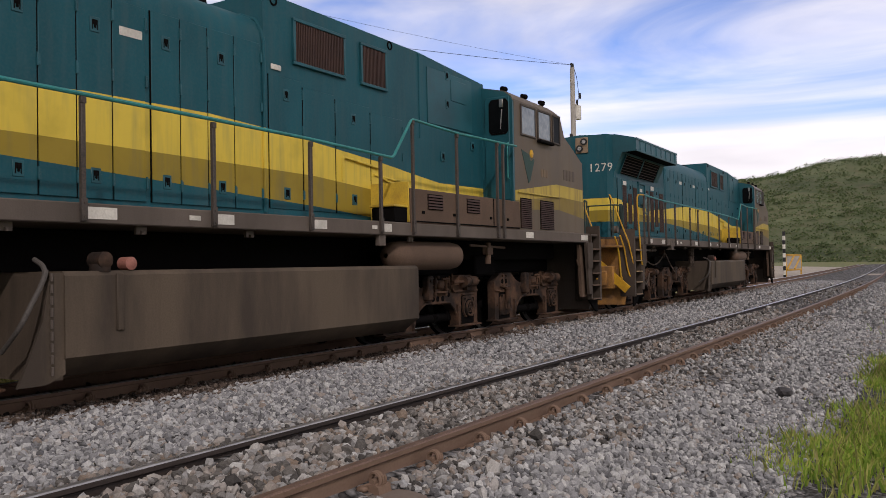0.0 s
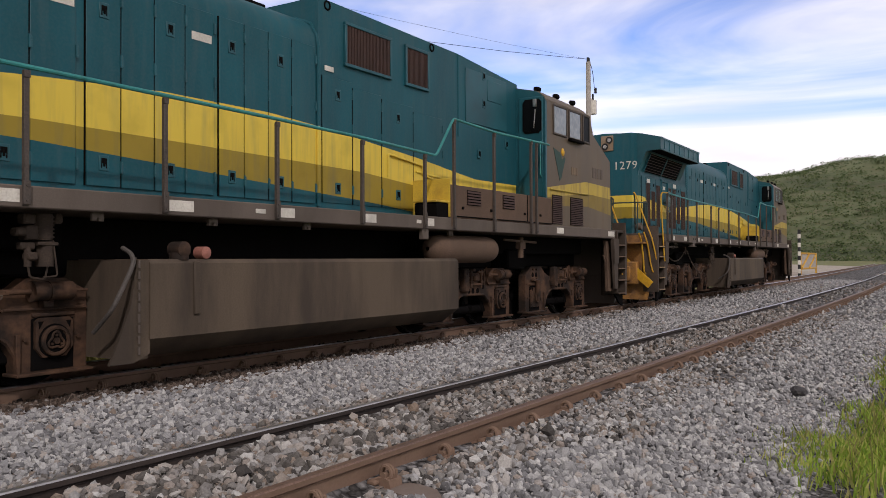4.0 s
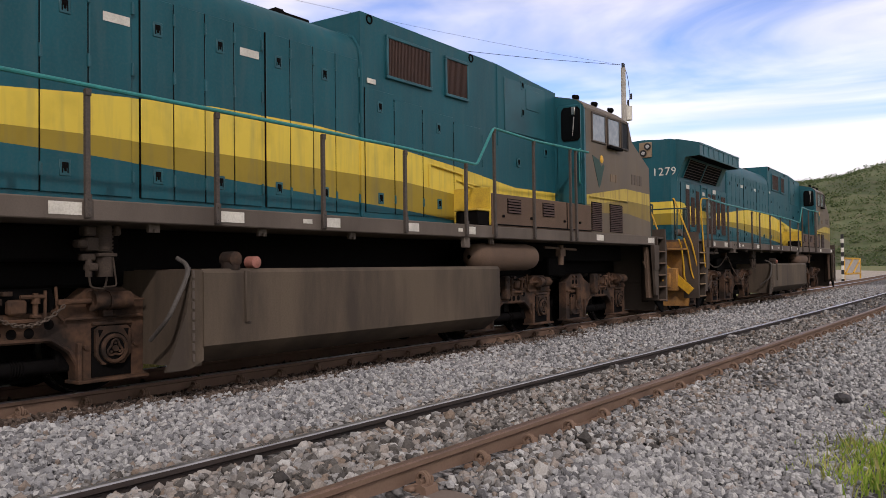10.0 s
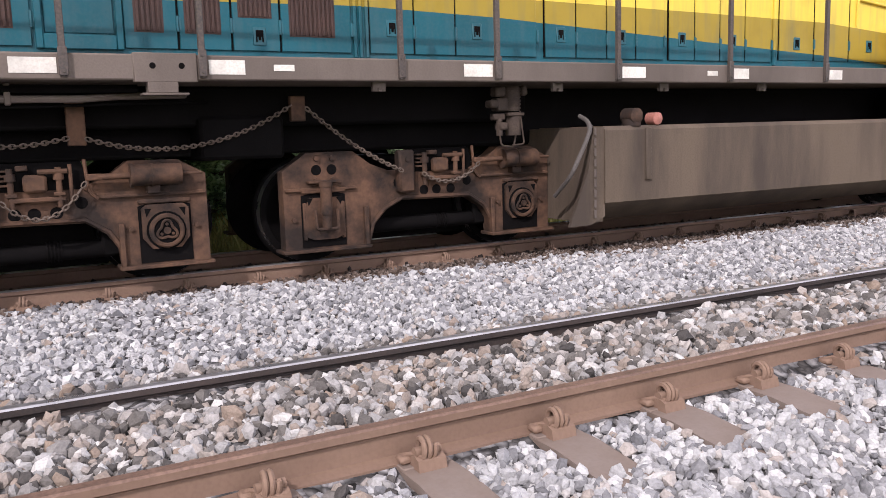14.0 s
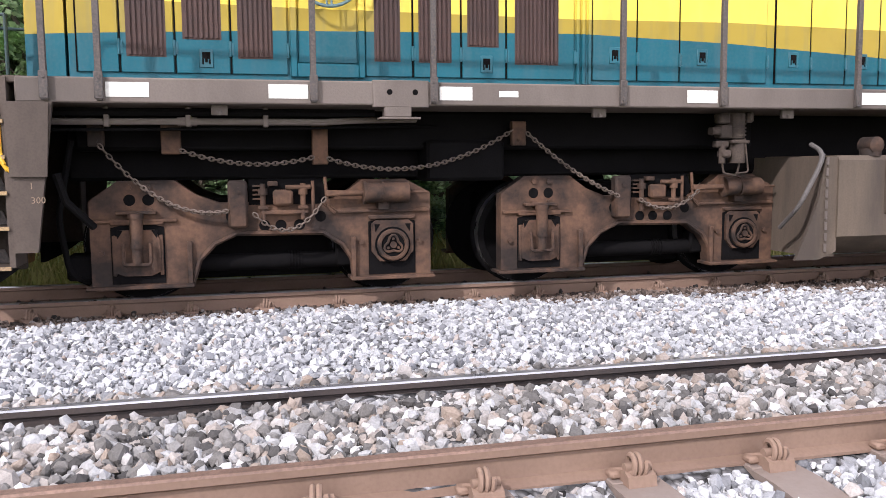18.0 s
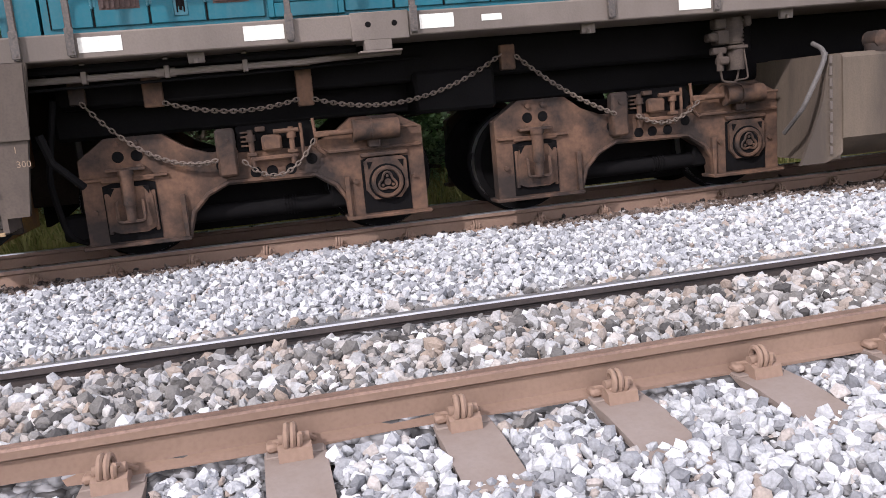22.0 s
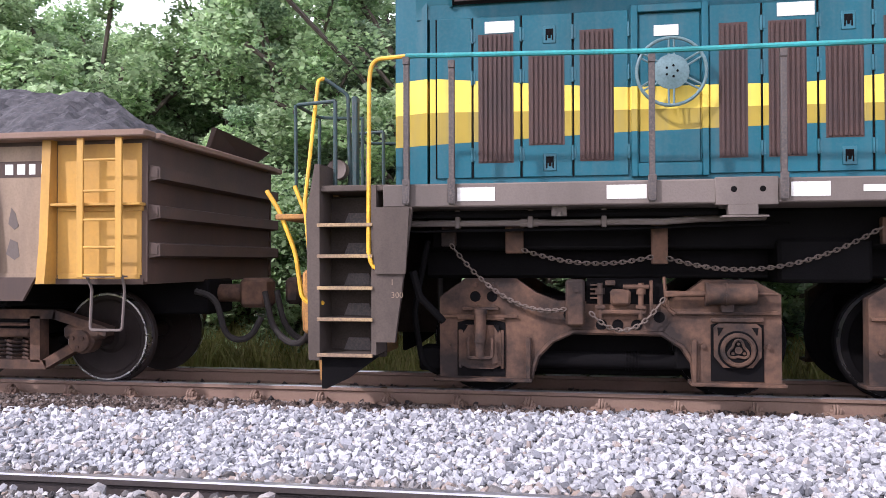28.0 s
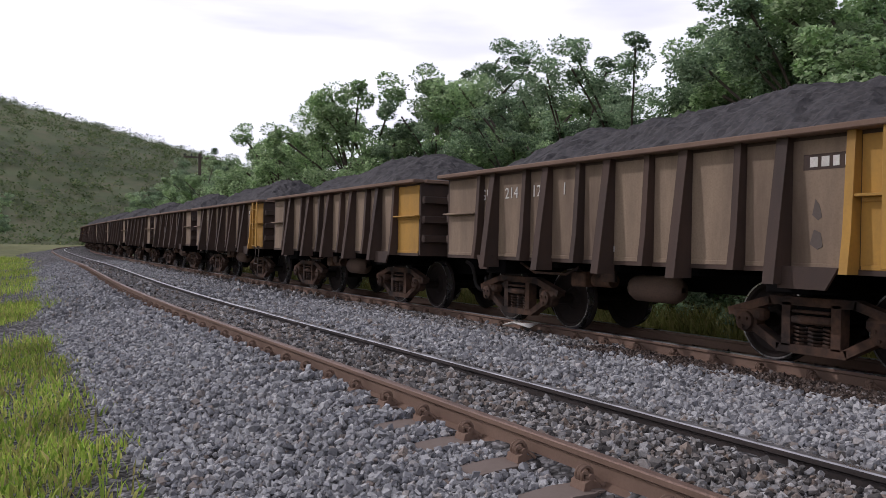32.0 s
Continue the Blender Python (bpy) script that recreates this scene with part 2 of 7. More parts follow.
def leaf_mat(name, a, b_, c):
    m = island_mat(name, [(0.0, a), (0.5, b_), (1.0, c)], 0.6, 0.1, 8)
    N, L = m.node_tree.nodes, m.node_tree.links
    b = N["Principled BSDF"]
    # broad noise makes whole sprays of leaves darker or lighter than others
    tc = N.new("ShaderNodeTexCoord")
    n = N.new("ShaderNodeTexNoise")
    n.inputs["Scale"].default_value = 0.9
    n.inputs["Detail"].default_value = 3
    L.new(tc.outputs["Object"], n.inputs["Vector"])
    mr = N.new("ShaderNodeMapRange")
    mr.inputs["From Min"].default_value, mr.inputs["From Max"].default_value = 0.36, 0.64
    mr.inputs["To Min"].default_value, mr.inputs["To Max"].default_value = 0.85, 1.6
    L.new(n.outputs["Fac"], mr.inputs["Value"])
    mu = N.new("ShaderNodeVectorMath")
    mu.operation = "SCALE"
    L.new(b.inputs["Base Color"].links[0].from_socket, mu.inputs[0])
    L.new(mr.outputs[0], mu.inputs["Scale"])
    L.new(mu.outputs[0], b.inputs["Base Color"])
    tr = N.new("ShaderNodeBsdfTranslucent")
    L.new(b.inputs["Base Color"].links[0].from_socket, tr.inputs["Color"])
    mx = N.new("ShaderNodeMixShader")
    mx.inputs[0].default_value = 0.6
    L.new(b.outputs[0], mx.inputs[1])
    L.new(tr.outputs[0], mx.inputs[2])
    L.new(mx.outputs[0], N["Material Output"].inputs["Surface"])
    return m


def gravel_mat(name, cols, scale=14.0):
    """Crushed stone seen as a bed: cells of many greys; joints sunk, and darkened in the colour for shade."""
    m = bpy.data.materials.new(name)
    m.use_nodes = True
    N, L = m.node_tree.nodes, m.node_tree.links
    b = N["Principled BSDF"]
    tc = N.new("ShaderNodeTexCoord")
    nz = N.new("ShaderNodeTexNoise")
    nz.inputs["Scale"].default_value = 9
    L.new(tc.outputs["Object"], nz.inputs["Vector"])
    va = N.new("ShaderNodeVectorMath")
    va.operation = "MULTIPLY_ADD"
    va.inputs[1].default_value = (0.12, 0.12, 0.12)
    L.new(nz.outputs["Color"], va.inputs[0])
    L.new(tc.outputs["Object"], va.inputs[2])
    v = N.new("ShaderNodeTexVoronoi")
    v.inputs["Scale"].default_value = scale
    L.new(va.outputs[0], v.inputs["Vector"])
    r = N.new("ShaderNodeValToRGB")
    e = r.color_ramp.elements
    for i, (p, c) in enumerate(cols):
        el = e[i] if i < 2 else e.new(p)
        el.position, el.color = p, (*c, 1)
    L.new(v.outputs["Color"], r.inputs[0])
    big = N.new("ShaderNodeTexNoise")
    big.inputs["Scale"].default_value = 0.8
    big.inputs["Detail"].default_value = 6
    L.new(tc.outputs["Object"], big.inputs["Vector"])
    mr = N.new("ShaderNodeMapRange")
    mr.inputs["To Min"].default_value, mr.inputs["To Max"].default_value = 0.6, 1.25
    L.new(big.outputs["Fac"], mr.inputs["Value"])
    joint = N.new("ShaderNodeMapRange")
    joint.inputs["From Min"].default_value, joint.inputs["From Max"].default_value = 0.35, 0.75
    joint.inputs["To Min"].default_value, joint.inputs["To Max"].default_value = 1.0, 0.3
    L.new(v.outputs["Distance"], joint.inputs["Value"])
    m1 = N.new("ShaderNodeMath")
    m1.operation = "MULTIPLY"
    L.new(mr.outputs[0], m1.inputs[0])
    L.new(joint.outputs[0], m1.inputs[1])
    mu = N.new("ShaderNodeVectorMath")
    mu.operation = "SCALE"
    L.new(r.outputs[0], mu.inputs[0])
    L.new(m1.outputs[0], mu.inputs["Scale"])
    L.new(mu.outputs[0], b.inputs["Base Color"])
    b.inputs["Roughness"].default_value = 0.95
    b.inputs["Specular IOR Level"].default_value = 0.2
    bp = N.new("ShaderNodeBump")
    bp.inputs["Strength"].default_value = 0.9
    bp.inputs["Distance"].default_value = 0.05
    bp.invert = True
    L.new(v.outputs["Distance"], bp.inputs["Height"])
    L.new(bp.outputs[0], b.inputs["Normal"])
    return m


HOOD_K = 1.084           # the hood stands back behind the walkway
TEAL = livery("teal paint", (0.008, 0.096, 0.125), (0.07, 0.105, 0.11), 0.42, HOOD_K)
TEAL_PLAIN = mat("plain teal paint", (0.010, 0.102, 0.130), 0.45, grime=(0.03, 0.06, 0.06), grime_amount=0.12, scale=1.5, bump=0.05)
CAB = livery("cab dusty paint", (0.16, 0.125, 0.092), (0.14, 0.098, 0.062), 0.85, fade=0.4)
SILL = mat("dusty frame paint", (0.15, 0.121, 0.102), 0.75, grime=(0.08, 0.062, 0.052), grime_amount=0.1, scale=1.2, streak=3, spec=0.2)
BROWNBOX = mat("brown dust coat", (0.15, 0.094, 0.064), 0.85, grime=(0.05, 0.035, 0.025), grime_amount=0.25, scale=1.5, streak=2)
TRUCK = mat("rusty truck steel", (0.125, 0.068, 0.042), 0.8, dark=(0.024, 0.017, 0.014), grime=(0.04, 0.027, 0.02), grime_amount=0.2, scale=2.2, bump=0.12, fine=25, spec=0.2, lo=0.42)
TANK = mat("grimy tank steel", (0.128, 0.097, 0.070), 0.7, dark=(0.062, 0.048, 0.038), grime=(0.06, 0.046, 0.034), grime_amount=0.15, scale=1.6, streak=5, spec=0.15, lo=0.38)
# Near-black also paints in the shade of the underframe, frame openings and wing underside.
BLACK = mat("black steel and shade", (0.0065, 0.006, 0.0062), 0.85, grime=(0.010, 0.0075, 0.006), grime_amount=0.2, spec=0.04)
LOUVER = mat("brown louver metal", (0.07, 0.036, 0.028), 0.7, grime=(0.03, 0.02, 0.018))
YELLOW = mat("yellow rail paint", (0.74, 0.42, 0.02), 0.5, dark=(0.46, 0.23, 0.02), grime=(0.25, 0.13, 0.04), grime_amount=0.2)
BANDYELLOW = mat("weathered band yellow", (0.72, 0.50, 0.06), 0.6, dark=(0.4, 0.26, 0.05), grime=(0.3, 0.19, 0.06), grime_amount=0.15, scale=2.4, spec=0.2)
WORN = mat("worn tread edge", (0.36, 0.24, 0.11), 0.7, dark=(0.2, 0.13, 0.08), grime=(0.1, 0.07, 0.05))
WHEELPAINT = mat("weathered wheel paint", (0.12, 0.19, 0.19), 0.5, grime=(0.06, 0.1, 0.1))
TEALRAIL = mat("teal handrail paint", (0.035, 0.30, 0.29), 0.45, grime=(0.06, 0.12, 0.11), grime_amount=0.2)
POST = mat("dark post paint", (0.07, 0.058, 0.052), 0.7, grime=(0.12, 0.09, 0.07))
# Darkened for the shade inside the step well
STEPDARK = mat("shade-dark step plate", (0.05, 0.038, 0.03), 0.8, spec=0.1)
VALVE = mat("dusty valve iron", (0.075, 0.055, 0.043), 0.8, dark=(0.035, 0.026, 0.021), scale=9, spec=0.2)
# Frame paint made darker for the shade the steps stand in
STEPS = mat("shade-dark step paint", (0.095, 0.072, 0.057), 0.75, dark=(0.05, 0.038, 0.03), grime=(0.04, 0.03, 0.025), grime_amount=0.15, scale=1.6, streak=2, spec=0.2)
WHITE = mat("reflector white", (0.78, 0.74, 0.66), 0.5, grime=(0.4, 0.34, 0.28), grime_amount=0.2)
STEEL = mat("bare polished steel", (0.5, 0.48, 0.46), 0.28, metal=0.9, grime=(0.2, 0.15, 0.12), grime_amount=0.15)
RAILRUST = mat("rail rust", (0.215, 0.14, 0.10), 0.8, dark=(0.165, 0.105, 0.075), grime=(0.11, 0.07, 0.05), grime_amount=0.12, scale=1.4, bump=0.06, spec=0.25)
RAILDARK = mat("dark rail web", (0.045, 0.034, 0.03), 0.7, dark=(0.025, 0.02, 0.018), grime=(0.09, 0.06, 0.045), grime_amount=0.15, scale=1.4, bump=0.06)
RAILTOP = mat("worn rail head", (0.24, 0.15, 0.11), 0.5, metal=0.3, grime=(0.1, 0.06, 0.045))
RAILSHINE = mat("shiny rail head", (0.62, 0.61, 0.62), 0.30, metal=0.8, grime=(0.25, 0.22, 0.2), grime_amount=0.1)
SLEEPER = mat("dusty concrete sleeper", (0.215, 0.172, 0.148), 0.92, dark=(0.18, 0.135, 0.108), grime=(0.14, 0.11, 0.09), grime_amount=0.12, bump=0.1)
WAGON = mat("ore wagon brown paint", (0.084, 0.05, 0.035), 0.8, dark=(0.045, 0.03, 0.023), grime=(0.045, 0.033, 0.027), grime_amount=0.12, scale=1.4, streak=3)
PANEL = mat("wagon dusty panel", (0.30, 0.218, 0.145), 0.8, dark=(0.12, 0.08, 0.055), grime=(0.12, 0.08, 0.05), grime_amount=0.12, scale=1.7, streak=5)
WYELLOW = mat("wagon end yellow paint", (0.50, 0.27, 0.045), 0.7, dark=(0.30, 0.165, 0.04), grime=(0.25, 0.14, 0.04), grime_amount=0.1, scale=1.5, streak=3, fine=30)
ORE = mat("dark iron ore", (0.066, 0.062, 0.064), 0.85, dark=(0.026, 0.024, 0.025), grime=(0.10, 0.088, 0.085), grime_amount=0.3, scale=5, bump=1.0, fine=22)
DARKGLASS = mat("dark window", (0.006, 0.007, 0.008), 0.4, grime=(0.012, 0.012, 0.012), grime_amount=0.1, bump=0.01, spec=0.05)
RUBBER = mat("rubber hose", (0.035, 0.03, 0.027), 0.8, spec=0.15)
HOSE = mat("dusty grey hose", (0.12, 0.105, 0.095), 0.7, spec=0.25)
CHAIN = mat("rusty chain", (0.15, 0.112, 0.088), 0.7, spec=0.3)
STONE = island_mat("crushed ballast stone", [(0.0, (0.15, 0.148, 0.152)), (0.3, (0.29, 0.287, 0.29)), (0.65, (0.42, 0.415, 0.41)), (0.9, (0.56, 0.55, 0.535)), (1.0, (0.28, 0.225, 0.185))])
RSTONE = island_mat("rusty ballast stone", [(0.0, (0.055, 0.05, 0.047)), (0.3, (0.18, 0.165, 0.15)), (0.55, (0.37, 0.36, 0.35)), (0.8, (0.25, 0.19, 0.145)), (1.0, (0.56, 0.55, 0.53))])
BED = gravel_mat("ballast bed", [(0.2, (0.08, 0.074, 0.07)), (0.5, (0.19, 0.183, 0.18)), (0.8, (0.34, 0.325, 0.32))], 19.0)
# Oil stain and the shade under the train, both in one dark colour
OILSHADE = island_mat("oil and shade dark ballast stone", [(0.0, (0.018, 0.015, 0.013)), (0.6, (0.035, 0.028, 0.024)), (1.0, (0.07, 0.055, 0.045))])
WHEELDARK = mat("brown wheel steel", (0.032, 0.023, 0.019), 0.7, grime=(0.02, 0.016, 0.014), spec=0.15)
SOIL = mat("grassy soil", (0.21, 0.215, 0.07), 0.95, dark=(0.085, 0.12, 0.03), grime=(0.19, 0.14, 0.085), grime_amount=0.3, scale=0.35, bump=0.6, fine=9)
HILL = mat("scrub covered slope", (0.135, 0.16, 0.075), 0.95, dark=(0.045, 0.065, 0.026), grime=(0.2, 0.155, 0.10), grime_amount=0.2, scale=0.022, bump=0.8, fine=0.15)
SAND = mat("pale crossing concrete", (0.5, 0.43, 0.35), 0.9, grime=(0.3, 0.25, 0.2), scale=0.8)
LEAF = leaf_mat("tree leaves", (0.11, 0.17, 0.10), (0.25, 0.345, 0.20), (0.42, 0.51, 0.33))
LEAF2 = leaf_mat("light tree leaves", (0.15, 0.23, 0.11), (0.32, 0.43, 0.215), (0.47, 0.57, 0.335))
GRASS = leaf_mat("grass blades", (0.15, 0.25, 0.035), (0.29, 0.39, 0.065), (0.46, 0.43, 0.14))
DRYGRASS = leaf_mat("dry tall grass", (0.16, 0.17, 0.05), (0.27, 0.26, 0.09), (0.36, 0.31, 0.13))
BARK = mat("tree bark", (0.13, 0.10, 0.075), 0.95, bump=0.6, scale=4)
CONCRETE = mat("pole concrete", (0.5, 0.46, 0.42), 0.9, grime=(0.35, 0.3, 0.26))
WOOD = mat("weathered pole wood", (0.10, 0.075, 0.055), 0.9)
LINEBLACK = mat("black paint", (0.02, 0.02, 0.02), 0.6)
GREENLOGO = mat("faded green emblem", (0.03, 0.075, 0.062), 0.6)
RUSTBEAM = mat("rusty yellow beam", (0.42, 0.20, 0.045), 0.75, dark=(0.14, 0.075, 0.04), grime=(0.07, 0.045, 0.03), grime_amount=0.25, scale=3)
ENDGREEN = mat("dark green railing paint", (0.02, 0.05, 0.048), 0.6, grime=(0.05, 0.045, 0.04))
PINK = mat("faded red cap paint", (0.42, 0.17, 0.13), 0.7)


# ---- mesh builder ----
class MB:
    """Collects simple shapes into one mesh; o is the thing's origin in the world."""

    def __init__(self, o=(0, 0, 0)):
        self.v, self.f, self.mi, self.o, self.m = [], [], [], o, 0

    def add(self, vs, fs):
        n = len(self.v)
        ox, oy, oz = self.o
        self.v += [(x - ox, y - oy, z - oz) for x, y, z in vs]
        self.f += [[n + i for i in f] for f in fs]
        self.mi += [self.m] * len(fs)
        return self

    def box(self, x0, x1, y0, y1, z0, z1, c=0.0):
        if x0 > x1: x0, x1 = x1, x0
        if y0 > y1: y0, y1 = y1, y0
        if z0 > z1: z0, z1 = z1, z0
        c = min(c, (x1 - x0) * 0.4, (y1 - y0) * 0.4, (z1 - z0) * 0.4)
        if c <= 0:
            vs = [(x, y, z) for z in (z0, z1) for y in (y0, y1) for x in (x0, x1)]
            return self.add(vs, [(0, 2, 3, 1), (4, 5, 7, 6), (0, 1, 5, 4), (2, 6, 7, 3), (0, 4, 6, 2), (1, 3, 7, 5)])
        lo, hi = (x0, y0, z0), (x1, y1, z1)
        vs, idx = [], {}
        for sx in (0, 1):
            for sy in (0, 1):
                for sz in (0, 1):
                    s = (sx, sy, sz)
                    for a in range(3):
                        p = [(hi if s[k] else lo)[k] + (0 if k == a else (-c if s[k] else c)) for k in range(3)]
                        idx[s, a] = len(vs)
                        vs.append(tuple(p))
        fs = []
        for a in range(3):
            u, w = [k for k in range(3) if k != a]
            for sa in (0, 1):
                q = []
                for su, sw in ((0, 0), (1, 0), (1, 1), (0, 1)):
                    s = [0, 0, 0]
                    s[a], s[u], s[w] = sa, su, sw
                    q.append(idx[tuple(s), a])
                fs.append(q)
        for a in range(3):
            u, w = [k for k in range(3) if k != a]
            for su in (0, 1):
                for sw in (0, 1):
                    s0, s1 = [0, 0, 0], [0, 0, 0]
                    s0[u] = s1[u] = su
                    s0[w] = s1[w] = sw
                    s1[a] = 1
                    s0, s1 = tuple(s0), tuple(s1)
                    fs.append([idx[s0, u], idx[s1, u], idx[s1, w], idx[s0, w]])
        for sx in (0, 1):
            for sy in (0, 1):
                for sz in (0, 1):
                    fs.append([idx[(sx, sy, sz), a] for a in range(3)])
        return self.add(vs, fs)

    def prism(self, poly, y0, y1):
        """A polygon in x, z, drawn out from y0 to y1."""
        n = len(poly)
        vs = [(x, y0, z) for x, z in poly] + [(x, y1, z) for x, z in poly]
        fs = [list(range(n)), list(range(2 * n - 1, n - 1, -1))] + [[i, i + n, (i + 1) % n + n, (i + 1) % n] for i in range(n)]
        return self.add(vs, fs)

    def prism_x(self, poly, x0, x1):
        """A polygon in y, z, drawn out from x0 to x1."""
        n = len(poly)
        vs = [(x0, y, z) for y, z in poly] + [(x1, y, z) for y, z in poly]
        fs = [list(range(n)), list(range(2 * n - 1, n - 1, -1))] + [[i, i + n, (i + 1) % n + n, (i + 1) % n] for i in range(n)]
        return self.add(vs, fs)

    def cyl(self, a, b, r, n=14, r2=None):
        a, b = Vector(a), Vector(b)
        d = (b - a).normalized()
        u = d.orthogonal().normalized()
        w = d.cross(u)
        r2 = r if r2 is None else r2
        vs = []
        for p, q in ((a, r), (b, r2)):
            vs += [tuple(p + (u * math.cos(t) + w * math.sin(t)) * q) for t in (2 * math.pi * i / n for i in range(n))]
        fs = [list(range(n - 1, -1, -1)), list(range(n, 2 * n))] + [[i, (i + 1) % n, (i + 1) % n + n, i + n] for i in range(n)]
        return self.add(vs, fs)

    def tube(self, pts, r, n=8):
        pts = [Vector(p) for p in pts]
        rings, fs, vs = [], [], []
        u = None
        for i, p in enumerate(pts):
            d = (pts[min(i + 1, len(pts) - 1)] - pts[max(i - 1, 0)]).normalized()
            u = d.orthogonal().normalized() if u is None else (u - d * u.dot(d)).normalized()
            w = d.cross(u)
            vs += [tuple(p + (u * math.cos(t) + w * math.sin(t)) * r) for t in (2 * math.pi * k / n for k in range(n))]
        for i in range(len(pts) - 1):
            fs += [[i * n + k, i * n + (k + 1) % n, (i + 1) * n + (k + 1) % n, (i + 1) * n + k] for k in range(n)]
        fs += [list(range(n - 1, -1, -1)), list(range((len(pts) - 1) * n, len(pts) * n))]
        return self.add(vs, fs)

    def lathe_y(self, x, z, prof, n=28, caps=True):
        """A turned shape about the y axis at x, z: prof is rows of y, radius."""
        vs, fs = [], []
        for y, r in prof:
            vs += [(x + r * math.cos(t), y, z + r * math.sin(t)) for t in (2 * math.pi * k / n for k in range(n))]
        for i in range(len(prof) - 1):
            fs += [[i * n + k, i * n + (k + 1) % n, (i + 1) * n + (k + 1) % n, (i + 1) * n + k] for k in range(n)]
        if caps:
            fs += [list(range(n - 1, -1, -1)), list(range((len(prof) - 1) * n, len(prof) * n))]
        return self.add(vs, fs)

    def mesh(self, name, mats, smooth=40):
        me = bpy.data.meshes.new(name)
        me.from_pydata(self.v, [], self.f)
        for m in mats if isinstance(mats, (list, tuple)) else [mats]:
            me.materials.append(m)
        if any(self.mi):
            me.polygons.foreach_set("material_index", self.mi)
        bm = bmesh.new()
        bm.from_mesh(me)
        bmesh.ops.recalc_face_normals(bm, faces=bm.faces)
        bm.to_mesh(me)
        bm.free()
        if smooth:
            me.shade_smooth()
            me.set_sharp_from_angle(angle=radians(smooth))
        return me


class HoodMB(MB):
    """Shapes of the hood, drawn on the frame's edge and set back behind the walkway."""

    def add(self, vs, fs):
        out = []
        for x, y, z in vs:
            m = min(y, FAR - y)
            m2 = m + 0.54 if m <= 6.75 else 7.29 + (m - 6.75) * (7.865 - 7.29) / (7.865 - 6.75)
            out.append((x * HOOD_K, m2 if y <= FAR / 2 else FAR - m2, 1.12 + (z - 1.12) * HOOD_K))
        return MB.add(self, out, fs)


def part(name, mb, material, parent, label="", loc=None, smooth=40):
    me = mb if isinstance(mb, bpy.types.Mesh) else mb.mesh(name, material, smooth)
    ob = new(name, me)
    ob.parent = parent
    if loc:
        ob.location = loc
    if label:
        ob["label"] = label
    return ob


def bend(pts, r=0.06, n=4):
    """Rounds the corners of a polyline."""
    out = [Vector(pts[0])]
    for a, b, c in zip(pts, pts[1:], pts[2:]):
        a, b, c = Vector(a), Vector(b), Vector(c)
        p, q = b + (a - b).normalized() * r, b + (c - b).normalized() * r
        for i in range(n + 1):
            t = i / n
            out.append(p.lerp(b, t).lerp(b.lerp(q, t), t))
    out.append(Vector(pts[-1]))
    return out


def lettering(name, text, size, m, parent, loc, material, depth=0.003, spacing=1.0):
    cu = bpy.data.curves.new(name, "FONT")
    cu.body, cu.size, cu.extrude, cu.align_x, cu.space_character = text, size, depth, "CENTER", spacing
    cu.resolution_u = 2
    cu.materials.append(material)
    ob = new(name, cu)
    ob.parent = parent
    ob.matrix_basis = pose(*loc, 90, 0, m)
    return ob


# ---- the ground and the tracks ----
TRACK_NEAR, TRACK_FAR, GAUGE = 3.515, 7.865, 1.07


def off_many(x, y=7.8):
    """How far the line has swung to the side at x: straight here, bending away at both ends;
    behind, the near track draws closer to the train's track."""
    x = np.asarray(x, float)
    base = np.where(x < -13, 0.00045 * (x + 13) ** 2, np.where(x > 12, 0.00045 * (np.minimum(x, 70) - 12) ** 2 + 0.0522 * np.maximum(0, x - 70), 0.0))
    base = base + np.where(x < -80, 0.0011 * (x + 80) ** 2, 0.0)
    t = np.clip((-13 - x) / 30, 0, 1)
    return base + 0.85 * t * t * (3 - 2 * t) * np.clip((6.6 - np.asarray(y)) / 2.4, 0, 1)


def off(x, y=7.8):
    return float(off_many(x, y))


def bed_z(y):
    pts = [(-0.2, -0.62), (0.8, -0.50), (1.6, -0.36), (2.35, -0.215), (2.9, -0.195), (3.0, -0.10), (3.12, -0.085), (4.0, -0.085), (4.12, -0.075), (4.6, -0.055), (6.2, -0.06), (6.75, -0.105), (6.98, -0.14), (7.3, -0.15), (8.6, -0.19), (9.4, -0.24), (10.3, -0.6)]
    for (a, u), (b, w) in zip(pts, pts[1:]):
        if a <= y <= b:
            return u + (w - u) * (y - a) / (b - a)
    return -0.62


def grid_mesh(name, xs, ys, fz, material, smooth=True):
    vs = [fz(x, y) for y in ys for x in xs]
    n = len(xs)
    fs = [(j * n + i, j * n + i + 1, (j + 1) * n + i + 1, (j + 1) * n + i) for j in range(len(ys) - 1) for i in range(n - 1)]
    me = bpy.data.meshes.new(name)
    me.from_pydata(vs, [], fs)
    me.materials.append(material)
    if smooth:
        me.shade_smooth()
    return me


def spread(lo, hi, fine_lo, fine_hi, step, n_out):
    a = list(np.arange(fine_lo, fine_hi + step / 2, step))
    left = [fine_lo - (fine_lo - lo) * ((i + 1) / n_out) ** 3 for i in range(n_out)][::-1]
    right = [fine_hi + (hi - fine_hi) * ((i + 1) / n_out) ** 3 for i in range(n_out)]
    return left + a + right


